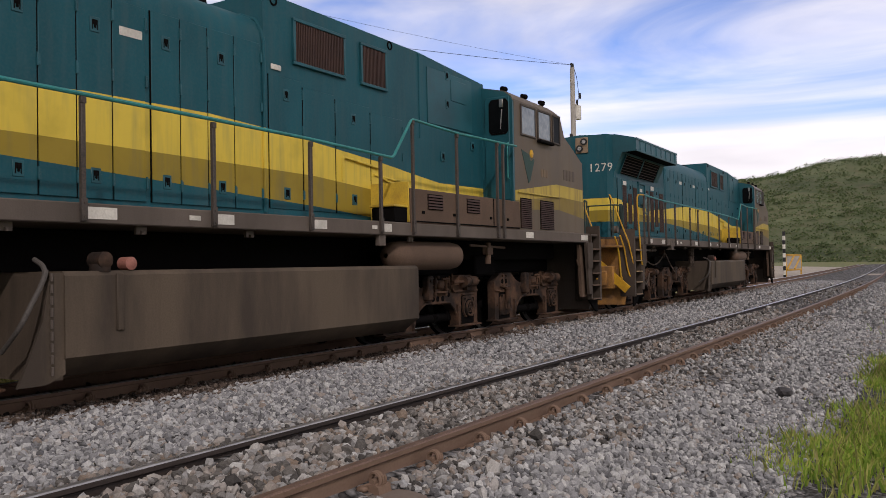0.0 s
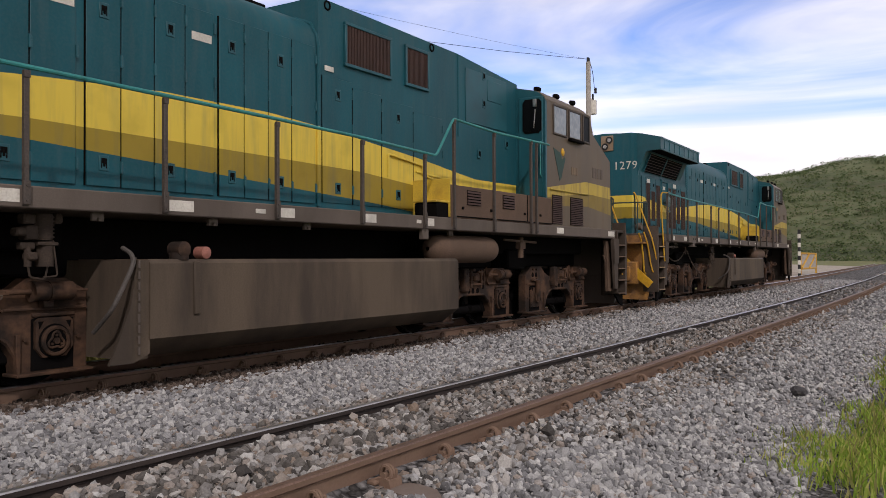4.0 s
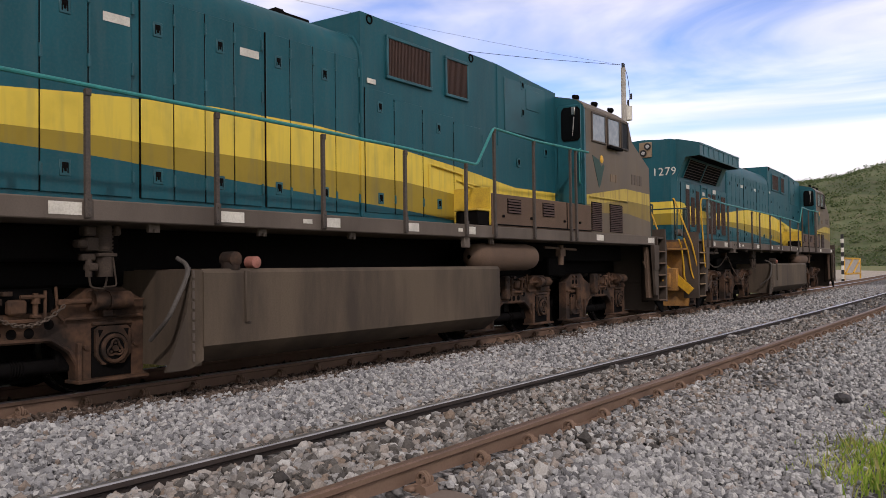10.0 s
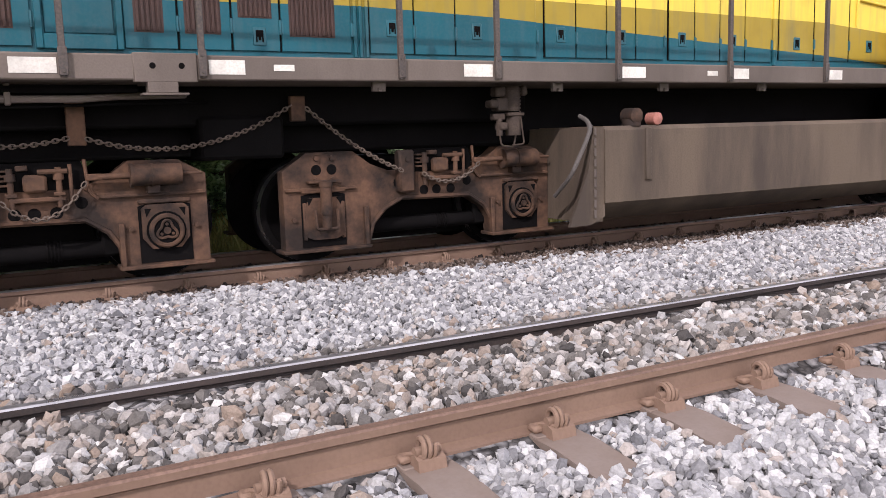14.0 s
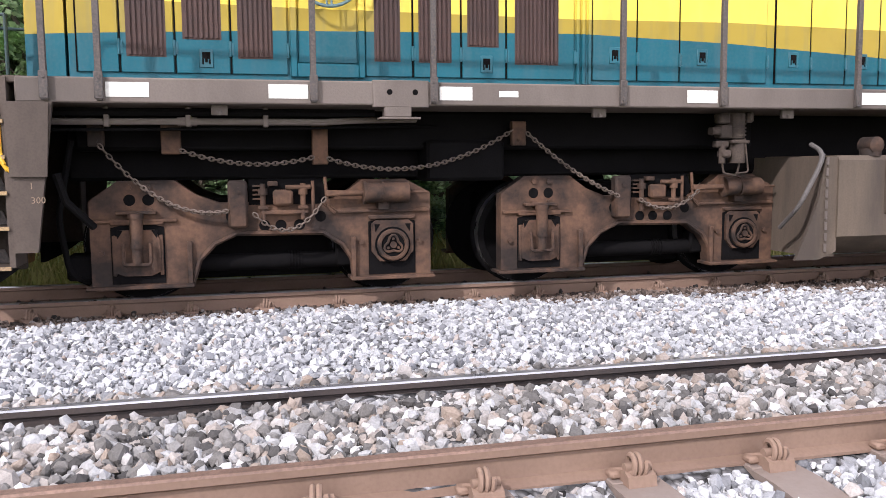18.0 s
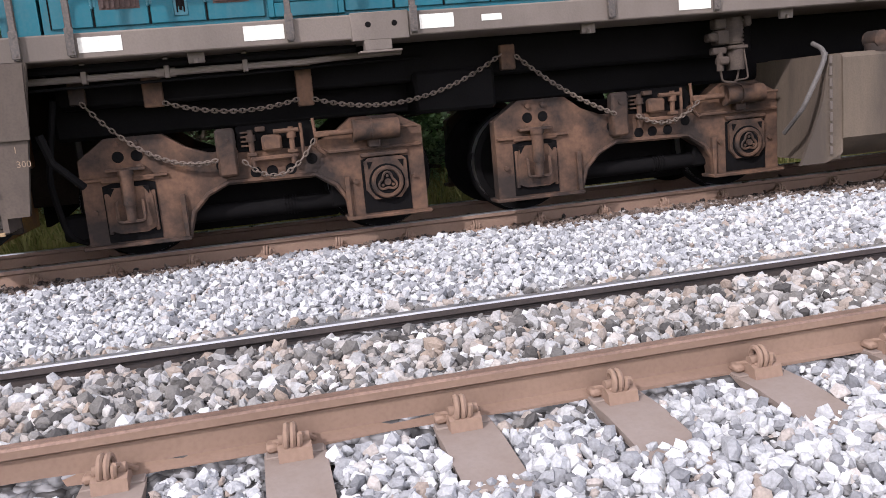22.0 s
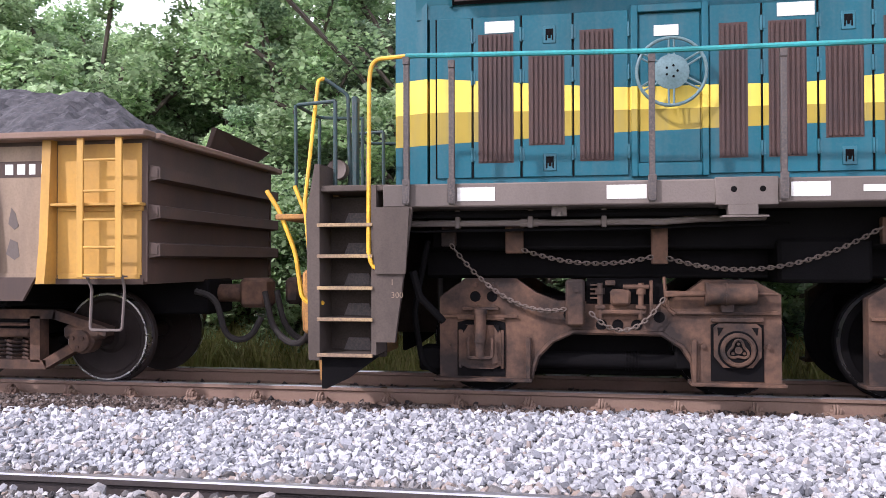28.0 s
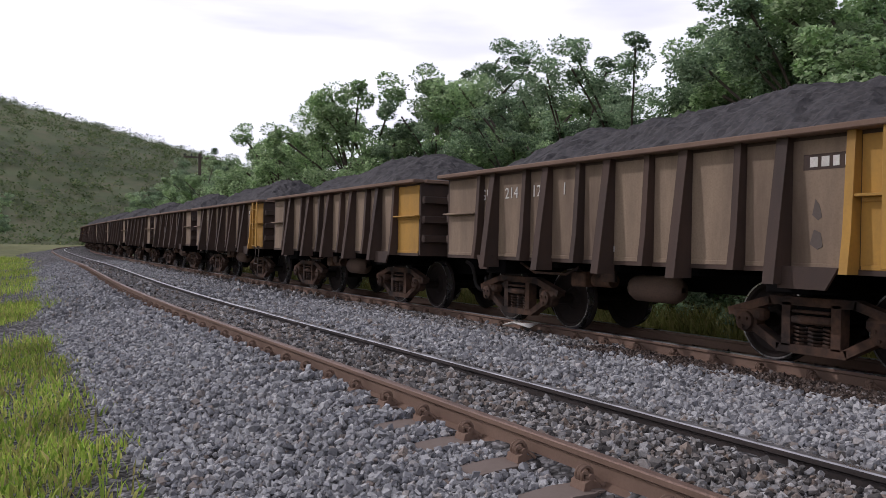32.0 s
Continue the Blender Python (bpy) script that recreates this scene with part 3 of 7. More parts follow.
def ground_z(x, y):
    yy = y - off(max(-240, min(150, x)), 7.8)
    base = -0.47
    if 0.3 < yy < 9.9:
        base = -0.75
    elif yy >= 9.9:
        base = -0.5 + min(0.6, max(0, (yy - 12) * 0.03))
    h = 0.05 * noise.noise(Vector((x * 0.5, y * 0.5, 3))) + 0.04 * noise.noise(Vector((x * 1.7, y * 1.7, 8)))
    if abs(yy) > 25:
        h *= 0.3
    return (x, y, base + h)


ground = tagged(new("ground", grid_mesh("ground", spread(-2500, 2500, -60, 60, 0.75, 22), spread(-2500, 2500, -12, 24, 0.5, 20), ground_z, SOIL)),
                "grassy soil beside the railway line", "ground", kind="structure")


def heaped(x, y):
    """Ballast lies over the sleeper ends ahead, and half over them towards the bend."""
    up = 0.062 * np.clip((x - 3.3) / 1.6, 0, 1) + 0.058 * np.clip((-3.5 - x) / 3.0, 0, 1)
    return up * np.clip((y - 1.6) / 0.5, 0, 1) * np.clip((2.96 - y) / 0.08, 0, 1)


def ballast_fz(x, y):
    h = 0.018 * noise.noise(Vector((x * 3, y * 3, 1))) + 0.03 * noise.noise(Vector((x * 0.6, y * 0.6, 5)))
    edge = 0.25 * noise.noise(Vector((x * 0.5, 0, 7))) if y < 1.3 else 0
    return (x, y + off(x, y) + edge, bed_z(y) + h + float(heaped(x, y)))


xs = [-240 + i * 2.5 for i in range(80)] + [-40 + i * 0.25 for i in range(321)] + [40 + (i + 1) * 2.5 for i in range(56)]
ballast = tagged(new("ballast_bed", grid_mesh("ballast_bed", xs, list(np.arange(-0.2, 10.31, 0.15)), ballast_fz, BED)),
                 "grey crushed-stone ballast bed under two tracks", "ballast", kind="structure")


def stones(name, n, x0, x1, y0, y1, size, material, label, keep=None, seed=1, fine=0):
    """Loose crushed stones as one mesh of many small angular pieces."""
    rng = np.random.default_rng(seed)
    if fine == 2:      # lumps with many broken faces
        g = 1.618
        ico = np.array([(0, 1, g), (0, -1, g), (0, 1, -g), (0, -1, -g), (1, g, 0), (-1, g, 0), (1, -g, 0), (-1, -g, 0), (g, 0, 1), (-g, 0, 1), (g, 0, -1), (-g, 0, -1)]) / 1.75
        tri = np.array([(0, 1, 8), (0, 8, 4), (0, 4, 5), (0, 5, 9), (0, 9, 1), (1, 6, 8), (8, 6, 10), (8, 10, 4), (4, 10, 2), (4, 2, 5), (5, 2, 11), (5, 11, 9), (9, 11, 7), (9, 7, 1), (1, 7, 6), (3, 6, 7), (3, 7, 11), (3, 11, 2), (3, 2, 10), (3, 10, 6)])
    elif fine == 1:      # broken blocks
        ico = np.array([(math.cos(k * 1.5708) * 1.05, math.sin(k * 1.5708) * 1.05, -0.6) for k in range(4)] + [(math.cos(k * 1.5708 + 0.785) * 0.95, math.sin(k * 1.5708 + 0.785) * 0.95, 0.6) for k in range(4)])
        tri = np.array([(0, 2, 1), (0, 3, 2), (4, 5, 6), (4, 6, 7), (0, 1, 4), (1, 5, 4), (1, 2, 5), (2, 6, 5), (2, 3, 6), (3, 7, 6), (3, 0, 7), (0, 4, 7)])
    else:
        ico = np.array([(math.cos(k * 1.2566), math.sin(k * 1.2566), 0) for k in range(5)] + [(0, 0, 0.9), (0, 0, -0.9)])
        tri = np.array([(k, (k + 1) % 5, 5) for k in range(5)] + [((k + 1) % 5, k, 6) for k in range(5)])
    nv = len(ico)
    x = rng.uniform(x0, x1, n)
    y = rng.uniform(y0, y1, n)
    ok = np.ones(n, bool)
    for c in (TRACK_NEAR - GAUGE / 2, TRACK_NEAR + GAUGE / 2, TRACK_FAR - GAUGE / 2, TRACK_FAR + GAUGE / 2):
        ok &= abs(y - c) > 0.115
    if keep is not None:
        ok &= keep(x, y)
    x, y = x[ok], y[ok]
    n = len(x)
    z = np.interp(y, [-0.2, 0.8, 1.6, 2.35, 2.9, 3.0, 3.12, 4.0, 4.12, 4.6, 6.2, 6.75, 6.98, 7.3, 8.6, 9.4], [-0.62, -0.50, -0.36, -0.215, -0.195, -0.10, -0.085, -0.085, -0.075, -0.055, -0.06, -0.105, -0.14, -0.15, -0.19, -0.24])
    z = z + heaped(x, y)
    s = size * rng.uniform(0.5, 1.0, n) ** 1.0 * np.where(rng.random(n) > 0.94, 1.35, 1.0)
    shp = ico[None] * (rng.uniform(0.7, 1.22, (n, nv, 1)) if fine == 2 else rng.uniform(0.78, 1.16, (n, nv, 3))) * rng.uniform(0.55, 1.35, (n, 1, 3)) * (s / 2)[:, None, None]
    q = rng.normal(size=(n, 4))
    q /= np.linalg.norm(q, axis=1)[:, None]
    w, a, b, c = q.T
    R = np.stack([1 - 2 * (b * b + c * c), 2 * (a * b - c * w), 2 * (a * c + b * w), 2 * (a * b + c * w), 1 - 2 * (a * a + c * c), 2 * (b * c - a * w), 2 * (a * c - b * w), 2 * (b * c + a * w), 1 - 2 * (a * a + b * b)], 1).reshape(n, 3, 3)
    v = np.einsum("nij,nkj->nki", R, shp)
    v[:, :, 0] += x[:, None]
    v[:, :, 1] += (y + off_many(x, y))[:, None]
    v[:, :, 2] += (z + s * rng.uniform(-0.35, 0.62, n))[:, None]
    f = (tri[None] + (np.arange(n) * nv)[:, None, None]).reshape(-1)
    me = bpy.data.meshes.new(name)
    me.vertices.add(n * nv)
    me.vertices.foreach_set("co", v.reshape(-1).astype(np.float32))
    me.loops.add(len(f))
    me.loops.foreach_set("vertex_index", f.astype(np.int32))
    me.polygons.add(len(f) // 3)
    me.polygons.foreach_set("loop_start", np.arange(0, len(f), 3, dtype=np.int32))
    me.update(calc_edges=True)
    me.validate()
    me.shade_flat()
    me.materials.append(material)
    return tagged(new(name, me), label, "ballast", kind="stuff")


def clear_of_sleepers(x, y):
    dx = np.abs((x - 0.14 + 0.31) % 0.62 - 0.31)
    return ~((dx < 0.13) & (y > 2.46) & (y < 2.97) & (x < 4.2)) & ~((dx < 0.12) & (y > 6.95) & (y < 7.33) & (np.random.default_rng(6).random(len(x)) > 0.3))


def stain_shade_from(x):
    """The brown stain beside the train reaches further out behind the locomotive; past x = 2 it is widened partly for
    shade.
    """
    return 6.6 - 0.6 * np.clip((-0.5 - x) / 3.0, 0, 1) - 0.45 * np.clip((x - 2.0) / 1.5, 0, 1) + 0.1 * np.sin(x * 1.9) + 0.08 * np.sin(x * 4.3)


def stained_shoulder(x, y):
    """Rust washed over the stones beside the near rail ahead."""
    w = 0.75 * np.clip((x - 2.5) / 3.0, 0, 1)
    return (y > 2.97 - w + 0.25 * np.sin(x * 1.3) * np.sin(x * 3.1 + y * 5)) & (y < 2.98) & (np.sin(x * 37.0 + y * 91.0) > -0.55)


GREY = lambda x, y: clear_of_sleepers(x, y) & ~stained_shoulder(x, y) & ~((y > 2.98) & (y < 4.25)) & ~((y > stain_shade_from(x) + 0.12) & (y < 7.33))
BROWNS = lambda x, y: clear_of_sleepers(x, y) & (stained_shoulder(x, y) | ((y > 2.98) & (y < 4.35)) | ((y > stain_shade_from(x) - 0.12) & (y < 7.4)))
DIRTSTONE = island_mat("rust-soaked ballast stone", [(0.0, (0.035, 0.026, 0.021)), (0.5, (0.105, 0.075, 0.058)), (0.85, (0.17, 0.13, 0.105)), (1.0, (0.30, 0.27, 0.25))])
BESIDE = lambda x, y: y > 5.7
NEAR = lambda x, y: (x > -2.6) & (x < 5.6) & (y < 4.3)
stones("ballast_stones", 125000, -5, 9, 1.0, 7.0, 0.055, STONE, "loose pale grey crushed ballast stones between the rails", lambda x, y: GREY(x, y) & ~NEAR(x, y), 11, 1)
stones("ballast_stones", 88000, -5, 9, 2.1, 7.4, 0.056, RSTONE, "brown-stained ballast stones inside and beside the tracks", lambda x, y: BROWNS(x, y) & ~NEAR(x, y) & ~BESIDE(x, y), 12, 1)
stones("ballast_stones", 56000, -8, 14, 5.8, 7.4, 0.05, DIRTSTONE, "rust-soaked dirty stones beside the train's rail", BROWNS, 23)
stones("ballast_stones", 30000, -2.6, 5.6, 1.2, 3.05, 0.06, STONE, "pale grey crushed stones round the sleeper ends", GREY, 21, 2)
stones("ballast_stones", 26000, -2.6, 5.6, 2.1, 4.3, 0.066, RSTONE, "grey and brown-stained stones between the near rails", BROWNS, 22, 2)
stones("ballast_stones", 44000, 9, 20, 1.0, 7.0, 0.070, STONE, "grey ballast stones along the track ahead", GREY, 13)
stones("ballast_stones", 56000, -16, -5, 1.0, 7.0, 0.064, STONE, "grey ballast stones along the track by the wagons", GREY, 14, 1)
stones("ballast_stones", 27000, 9, 20, 2.1, 7.4, 0.070, RSTONE, "brown-stained ballast stones inside the track ahead", lambda x, y: BROWNS(x, y) & ~((x < 14) & BESIDE(x, y)), 15)
stones("ballast_stones", 34000, -16, -5, 2.95, 7.4, 0.062, RSTONE, "brown-stained ballast stones inside the track by the wagons", lambda x, y: BROWNS(x, y) & ~((x > -8) & BESIDE(x, y)), 16, 1)
stones("ballast_stones", 24000, 20, 48, 1.0, 7.4, 0.09, STONE, "grey ballast stones along the track further on", GREY, 17)
stones("ballast_stones", 30000, -48, -16, 1.0, 7.4, 0.09, STONE, "grey ballast stones along the track towards the bend", GREY, 18)
stones("ballast_stones", 10000, -48, 48, 2.95, 7.4, 0.11, RSTONE, "brown-stained ballast stones inside the far tracks", lambda x, y: BROWNS(x, y) & (np.abs(x) > 17), 19)

stones("ballast_stones", 26000, -8, 22, 7.0, 8.9, 0.075, OILSHADE, "ballast stones darkened for oil and the shade under the train", lambda x, y: y > 7.2, 20)


def rail_mesh(name, yc, top, web):
    """A flat-bottomed rail swept along the line; the running surface is a second material."""
    prof = [(-0.065, -0.165), (-0.065, -0.152), (-0.010, -0.135), (-0.009, -0.05), (-0.034, -0.036), (-0.035, -0.008), (-0.026, 0.0), (0.026, 0.0), (0.035, -0.008), (0.034, -0.036), (0.009, -0.05), (0.010, -0.135), (0.065, -0.152), (0.065, -0.165)]
    xs = [-240 + i * 3 for i in range(140)]
    k = len(prof)
    vs = [(x, yc + off(x, yc) + y, z) for x in xs for y, z in prof]
    fs, mi = [], []
    for i in range(len(xs) - 1):
        for j in range(k):
            fs.append((i * k + j, i * k + (j + 1) % k, (i + 1) * k + (j + 1) % k, (i + 1) * k + j))
            mi.append(1 if 5 <= j <= 7 else 0)
    me = bpy.data.meshes.new(name)
    me.from_pydata(vs, [], fs)
    me.materials.append(web)
    me.materials.append(top)
    me.polygons.foreach_set("material_index", mi)
    bm = bmesh.new()
    bm.from_mesh(me)
    bmesh.ops.recalc_face_normals(bm, faces=bm.faces)
    bm.to_mesh(me)
    bm.free()
    return me


def sleeper_mesh():
    mb = MB()
    mb.prism_x([(-1.22, -0.36), (-1.20, -0.205), (-1.18, -0.20), (-0.80, -0.16), (0.80, -0.16), (1.0, -0.165), (1.02, -0.30)], -0.11, 0.11)
    mb.box(-0.105, 0.105, -0.66, -0.40, -0.166, -0.152, 0.004)
    mb.box(-0.105, 0.105, 0.40, 0.66, -0.166, -0.152, 0.004)
    return mb.mesh("sleeper", SLEEPER)


def clip_mesh():
    """A bent spring clip in its shoulder, on the outer side of a rail that lies at y = 0."""
    mb = MB()
    mb.prism_x([(-0.175, -0.16), (-0.165, -0.118), (-0.13, -0.105), (-0.075, -0.125), (-0.06, -0.15), (-0.06, -0.16)], -0.06, 0.06)
    mb.cyl((-0.055, -0.118, -0.098), (0.055, -0.118, -0.098), 0.021, 10)
    mb.box(-0.10, -0.045, -0.10, -0.035, -0.15, -0.118, 0.01)
    coil = []
    for k in range(27):
        a = -0.6 + k * 2 * math.pi / 12
        coil.append((-0.03 + 0.052 * k / 26, -0.118 - 0.041 * math.cos(a), -0.088 + 0.041 * math.sin(a)))
    mb.tube(coil, 0.0115, 6)
    mb.tube(bend([coil[-1], (0.045, -0.085, -0.10), (0.075, -0.05, -0.135)], 0.02, 2), 0.0105, 6)
    mb.tube(bend([coil[0], (-0.055, -0.09, -0.11), (-0.08, -0.045, -0.135)], 0.02, 2), 0.0105, 6)
    return mb.mesh("rail_clip", RAILRUST)


SLEEPER_ME, CLIP_ME = sleeper_mesh(), clip_mesh()


def track(yc, tops, reach, label, inner):
    tr = tagged(new("railway_track"), label, "railway track", group="railway tracks", kind="structure")
    for s, (top, web) in zip((-1, 1), tops):
        part("rail", rail_mesh("rail", yc + s * GAUGE / 2, top, web), None, tr)
    i0 = int(-reach / 0.62)
    for i in range(i0, -i0 + 1):
        x = 0.14 + i * 0.62
        part("sleeper", SLEEPER_ME, None, tr, loc=(x, yc + off(x, yc), 0))
        part("rail_clip", CLIP_ME, None, tr, loc=(x, yc - GAUGE / 2 + off(x, yc), 0))
        if inner and abs(x) < 16:
            part("rail_clip", CLIP_ME, None, tr, loc=(x, yc + GAUGE / 2 + off(x, yc), 0))
    return tr


track(TRACK_NEAR, ((RAILTOP, RAILRUST), (RAILSHINE, RAILDARK)), 40, "empty track of rusty rails with spring clips on concrete sleepers", False)
track(TRACK_FAR, ((RAILSHINE, RAILRUST), (RAILSHINE, RAILRUST)), 34, "track of rusty rails under the ore train", False)


# ---- the locomotive ----
LO = (7.65, 7.865, 0.0)
SIDE, EDGE = 6.45, 6.33          # hood side, as drawn for HoodMB, and frame edge
HOOD = SIDE + 0.54               # hood side in the world
FAR = 2 * 7.865                  # mirror: FAR - y


def wheelset_mesh(r, half, flange=0.028, inner=0.465, tread=0.095, axle=0.075, body=BLACK, rim=0.0):
    """Two flanged wheels on an axle, about its own centre."""
    mb = MB()
    for s in (-1, 1):
        prof = [(s * (inner - 0.02), 0.10), (s * inner, 0.12), (s * inner, r * 0.80), (s * (inner - 0.01), r * 0.82), (s * (inner - 0.01), r + flange), (s * (inner + 0.025), r + flange * 0.6), (s * (inner + 0.035), r), (s * (inner + tread + 0.03), r - 0.006), (s * (inner + tread + 0.03), r * 0.86), (s * (inner + tread), r * 0.80), (s * (inner + tread - 0.03), 0.16), (s * (inner + tread + 0.02), 0.12), (s * (inner + tread + 0.02), 0.05)]
        mb.m = 0
        mb.lathe_y(0, 0, prof, 36)
        mb.m = 1
        mb.lathe_y(0, 0, [(s * (inner + 0.036), r + 0.0015), (s * (inner + tread + 0.028), r - 0.0045)], 36, False)
        if rim:
            mb.lathe_y(0, 0, [(s * (inner + tread + 0.0315), r - 0.008), (s * (inner + tread + 0.0315), r - 0.008 - rim)], 36, False)
    mb.m = 0
    mb.cyl((0, -half, 0), (0, half, 0), axle, 14)
    return mb.mesh("wheelset", [body, STEEL])


def chain_mesh(a, b, sag, o, link=0.054):
    a, b = Vector(a), Vector(b)
    n = max(6, int((b - a).length * 1.12 / (link * 0.72)))
    pts = [a.lerp(b, i / n) + Vector((0, 0, -4 * sag * (i / n) * (1 - i / n))) for i in range(n + 1)]
    mb = MB(o)
    for i in range(n):
        p, d = (pts[i] + pts[i + 1]) / 2, (pts[i + 1] - pts[i]).normalized()
        u = Vector((0, 1, 0)) if i % 2 else d.cross(Vector((0, 1, 0))).normalized()
        ring = [p + d * (link * 0.5 * math.cos(t)) + u * (link * 0.29 * math.sin(t)) for t in (2 * math.pi * k / 8 for k in range(8))]
        ring.append(ring[0])
        mb.tube(ring, 0.0066, 4)
    return mb


def truck_parts():
    """Meshes of a two-axle truck about its centre, the wheels 2.02 m apart."""
    d = {}
    C = 0.165

    def X(w): return w - C
    for s, key in ((-1, "near"), (1, "far")):
        def Y(y):
            yy = y - 7.865
            return yy if s < 0 else -yy
        mb = MB()
        out = [(-1.2, 0.15), (-1.2, 0.83), (-0.985, 0.985), (-0.56, 0.985), (-0.40, 0.87), (-0.22, 0.80), (0.62, 0.80), (0.78, 0.86), (0.93, 0.975), (1.30, 0.975), (1.515, 0.86), (1.515, 0.15), (0.85, 0.15), (0.83, 0.30), (0.75, 0.42), (0.60, 0.52), (-0.10, 0.53), (-0.28, 0.45), (-0.40, 0.33), (-0.46, 0.15)]
        mb.prism([(X(a), b) for a, b in out], Y(6.90), Y(7.04))
        # flanges, feet and stiffening ribs
        mb.box(X(-1.24), X(-0.43), Y(6.83), Y(7.06), 0.135, 0.165, 0.006)
        mb.box(X(0.82), X(1.54), Y(6.83), Y(7.06), 0.135, 0.165, 0.006)
        mb.box(X(-1.19), X(-0.55), Y(6.865), Y(6.91), 0.66, 0.685, 0.004)
        mb.box(X(0.72), X(1.50), Y(6.865), Y(6.91), 0.70, 0.72, 0.004)
        mb.tube([(X(0.60), Y(6.89), 0.79), (X(0.72), Y(6.88), 0.715), (X(1.2), Y(6.875), 0.71), (X(1.48), Y(6.88), 0.72)], 0.012, 6)
        for a, b, c in ((-0.46, 0.25, 0.5), (0.85, 0.25, 0.5)):
            mb.box(X(a) - 0.02, X(a) + 0.02, Y(6.86), Y(6.91), 0.16, 0.5, 0.005)
        arch = [(-0.44, 0.18), (-0.385, 0.35), (-0.265, 0.475), (-0.09, 0.555), (0.60, 0.545), (0.765, 0.44), (0.845, 0.31), (0.87, 0.18)]
        mb.tube([(X(a), Y(6.90), b) for a, b in arch], 0.022, 6)
        d["frame_" + key] = mb.mesh("truck_frame", TRUCK)
        # Solid black discs stand in for the shade in the frame's holes
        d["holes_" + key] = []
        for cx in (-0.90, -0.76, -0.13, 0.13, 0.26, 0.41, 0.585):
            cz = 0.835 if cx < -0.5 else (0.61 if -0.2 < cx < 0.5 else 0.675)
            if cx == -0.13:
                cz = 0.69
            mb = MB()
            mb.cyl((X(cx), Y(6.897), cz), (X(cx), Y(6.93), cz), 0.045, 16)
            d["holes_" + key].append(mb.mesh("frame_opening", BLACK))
        for bx, bz, br in ((-0.90, 0.935, 0.022), (-0.76, 0.935, 0.022), (-0.9, 0.745, 0.03), (-0.75, 0.745, 0.03), (-1.12, 0.42, 0.02), (1.42, 0.45, 0.02), (0.92, 0.45, 0.02)):
            mb = MB()
            mb.cyl((X(bx), Y(6.872), bz), (X(bx), Y(6.91), bz), br, 8)
            d.setdefault("bolts_" + key, []).append(mb.mesh("bolt", TRUCK))
        # Black plates stand in for the shade round the axle boxes
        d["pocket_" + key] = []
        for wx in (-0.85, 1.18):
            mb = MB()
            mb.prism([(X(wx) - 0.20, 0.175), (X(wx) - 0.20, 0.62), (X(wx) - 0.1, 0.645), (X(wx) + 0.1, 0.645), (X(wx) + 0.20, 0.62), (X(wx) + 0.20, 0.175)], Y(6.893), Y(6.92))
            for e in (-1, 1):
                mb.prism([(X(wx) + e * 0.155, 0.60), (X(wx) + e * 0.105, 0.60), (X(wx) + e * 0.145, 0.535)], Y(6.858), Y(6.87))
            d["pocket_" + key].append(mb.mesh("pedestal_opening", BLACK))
        mb = MB()
        mb.prism([(X(-0.85) - 0.17, 0.27), (X(-0.85) - 0.17, 0.52), (X(-0.85) - 0.13, 0.60), (X(-0.85) + 0.13, 0.60), (X(-0.85) + 0.17, 0.52), (X(-0.85) + 0.17, 0.27), (X(-0.85) + 0.1, 0.24), (X(-0.85) - 0.1, 0.24)], Y(6.862), Y(6.92))
        mb.box(X(-0.85) - 0.20, X(-0.85) + 0.20, Y(6.865), Y(6.91), 0.64, 0.675, 0.008)
        for e in (-1, 1):
            mb.box(X(-0.85) + e * 0.16, X(-0.85) + e * 0.19, Y(6.87), Y(6.91), 0.24, 0.56, 0.006)
        d["plain_box_" + key] = mb.mesh("axle_box", TRUCK)
        mb = MB()
        for wx in (1.18,):
            mb.prism([(X(wx) - 0.178, 0.37), (X(wx) - 0.178, 0.60), (X(wx) - 0.14, 0.632), (X(wx) + 0.14, 0.632), (X(wx) + 0.178, 0.60), (X(wx) + 0.178, 0.37), (X(wx) + 0.11, 0.285), (X(wx) - 0.11, 0.285)], Y(6.862), Y(6.92))
            mb.box(X(wx) - 0.20, X(wx) + 0.20, Y(6.865), Y(6.91), 0.64, 0.675, 0.008)
        wx = 1.18
        mb.lathe_y(X(wx), 0.425, [(Y(6.86), 0.135), (Y(6.835), 0.135), (Y(6.825), 0.125), (Y(6.825), 0.105), (Y(6.84), 0.10), (Y(6.842), 0.0)], 24)
        lobes = []
        for k in range(37):
            t = 2 * math.pi * k / 36
            r_ = 0.066 + 0.016 * math.cos(3 * (t - math.pi / 2))
            lobes.append((X(wx) + r_ * math.cos(t), Y(6.834), 0.425 + r_ * math.sin(t)))
        mb.tube(lobes, 0.011, 6)
        for k in range(3):
            t = math.pi / 2 + k * 2.094
            mb.cyl((X(wx) + 0.05 * math.cos(t), Y(6.842), 0.425 + 0.05 * math.sin(t)), (X(wx) + 0.05 * math.cos(t), Y(6.826), 0.425 + 0.05 * math.sin(t)), 0.013, 6)
        mb.cyl((X(wx), Y(6.845), 0.425), (X(wx), Y(6.82), 0.425), 0.028, 10)
        d["box_" + key] = mb.mesh("axle_box", TRUCK)
        mb = MB()
        mb.lathe_y(X(wx), 0.425, [(Y(6.864), 0.152), (Y(6.856), 0.15), (Y(6.856), 0.128), (Y(6.864), 0.128)], 24)
        mb.lathe_y(X(wx), 0.425, [(Y(6.8405), 0.098), (Y(6.8395), 0.098)], 20)
        d["ring_" + key] = mb.mesh("cap_ring", BLACK)
        mb = MB()
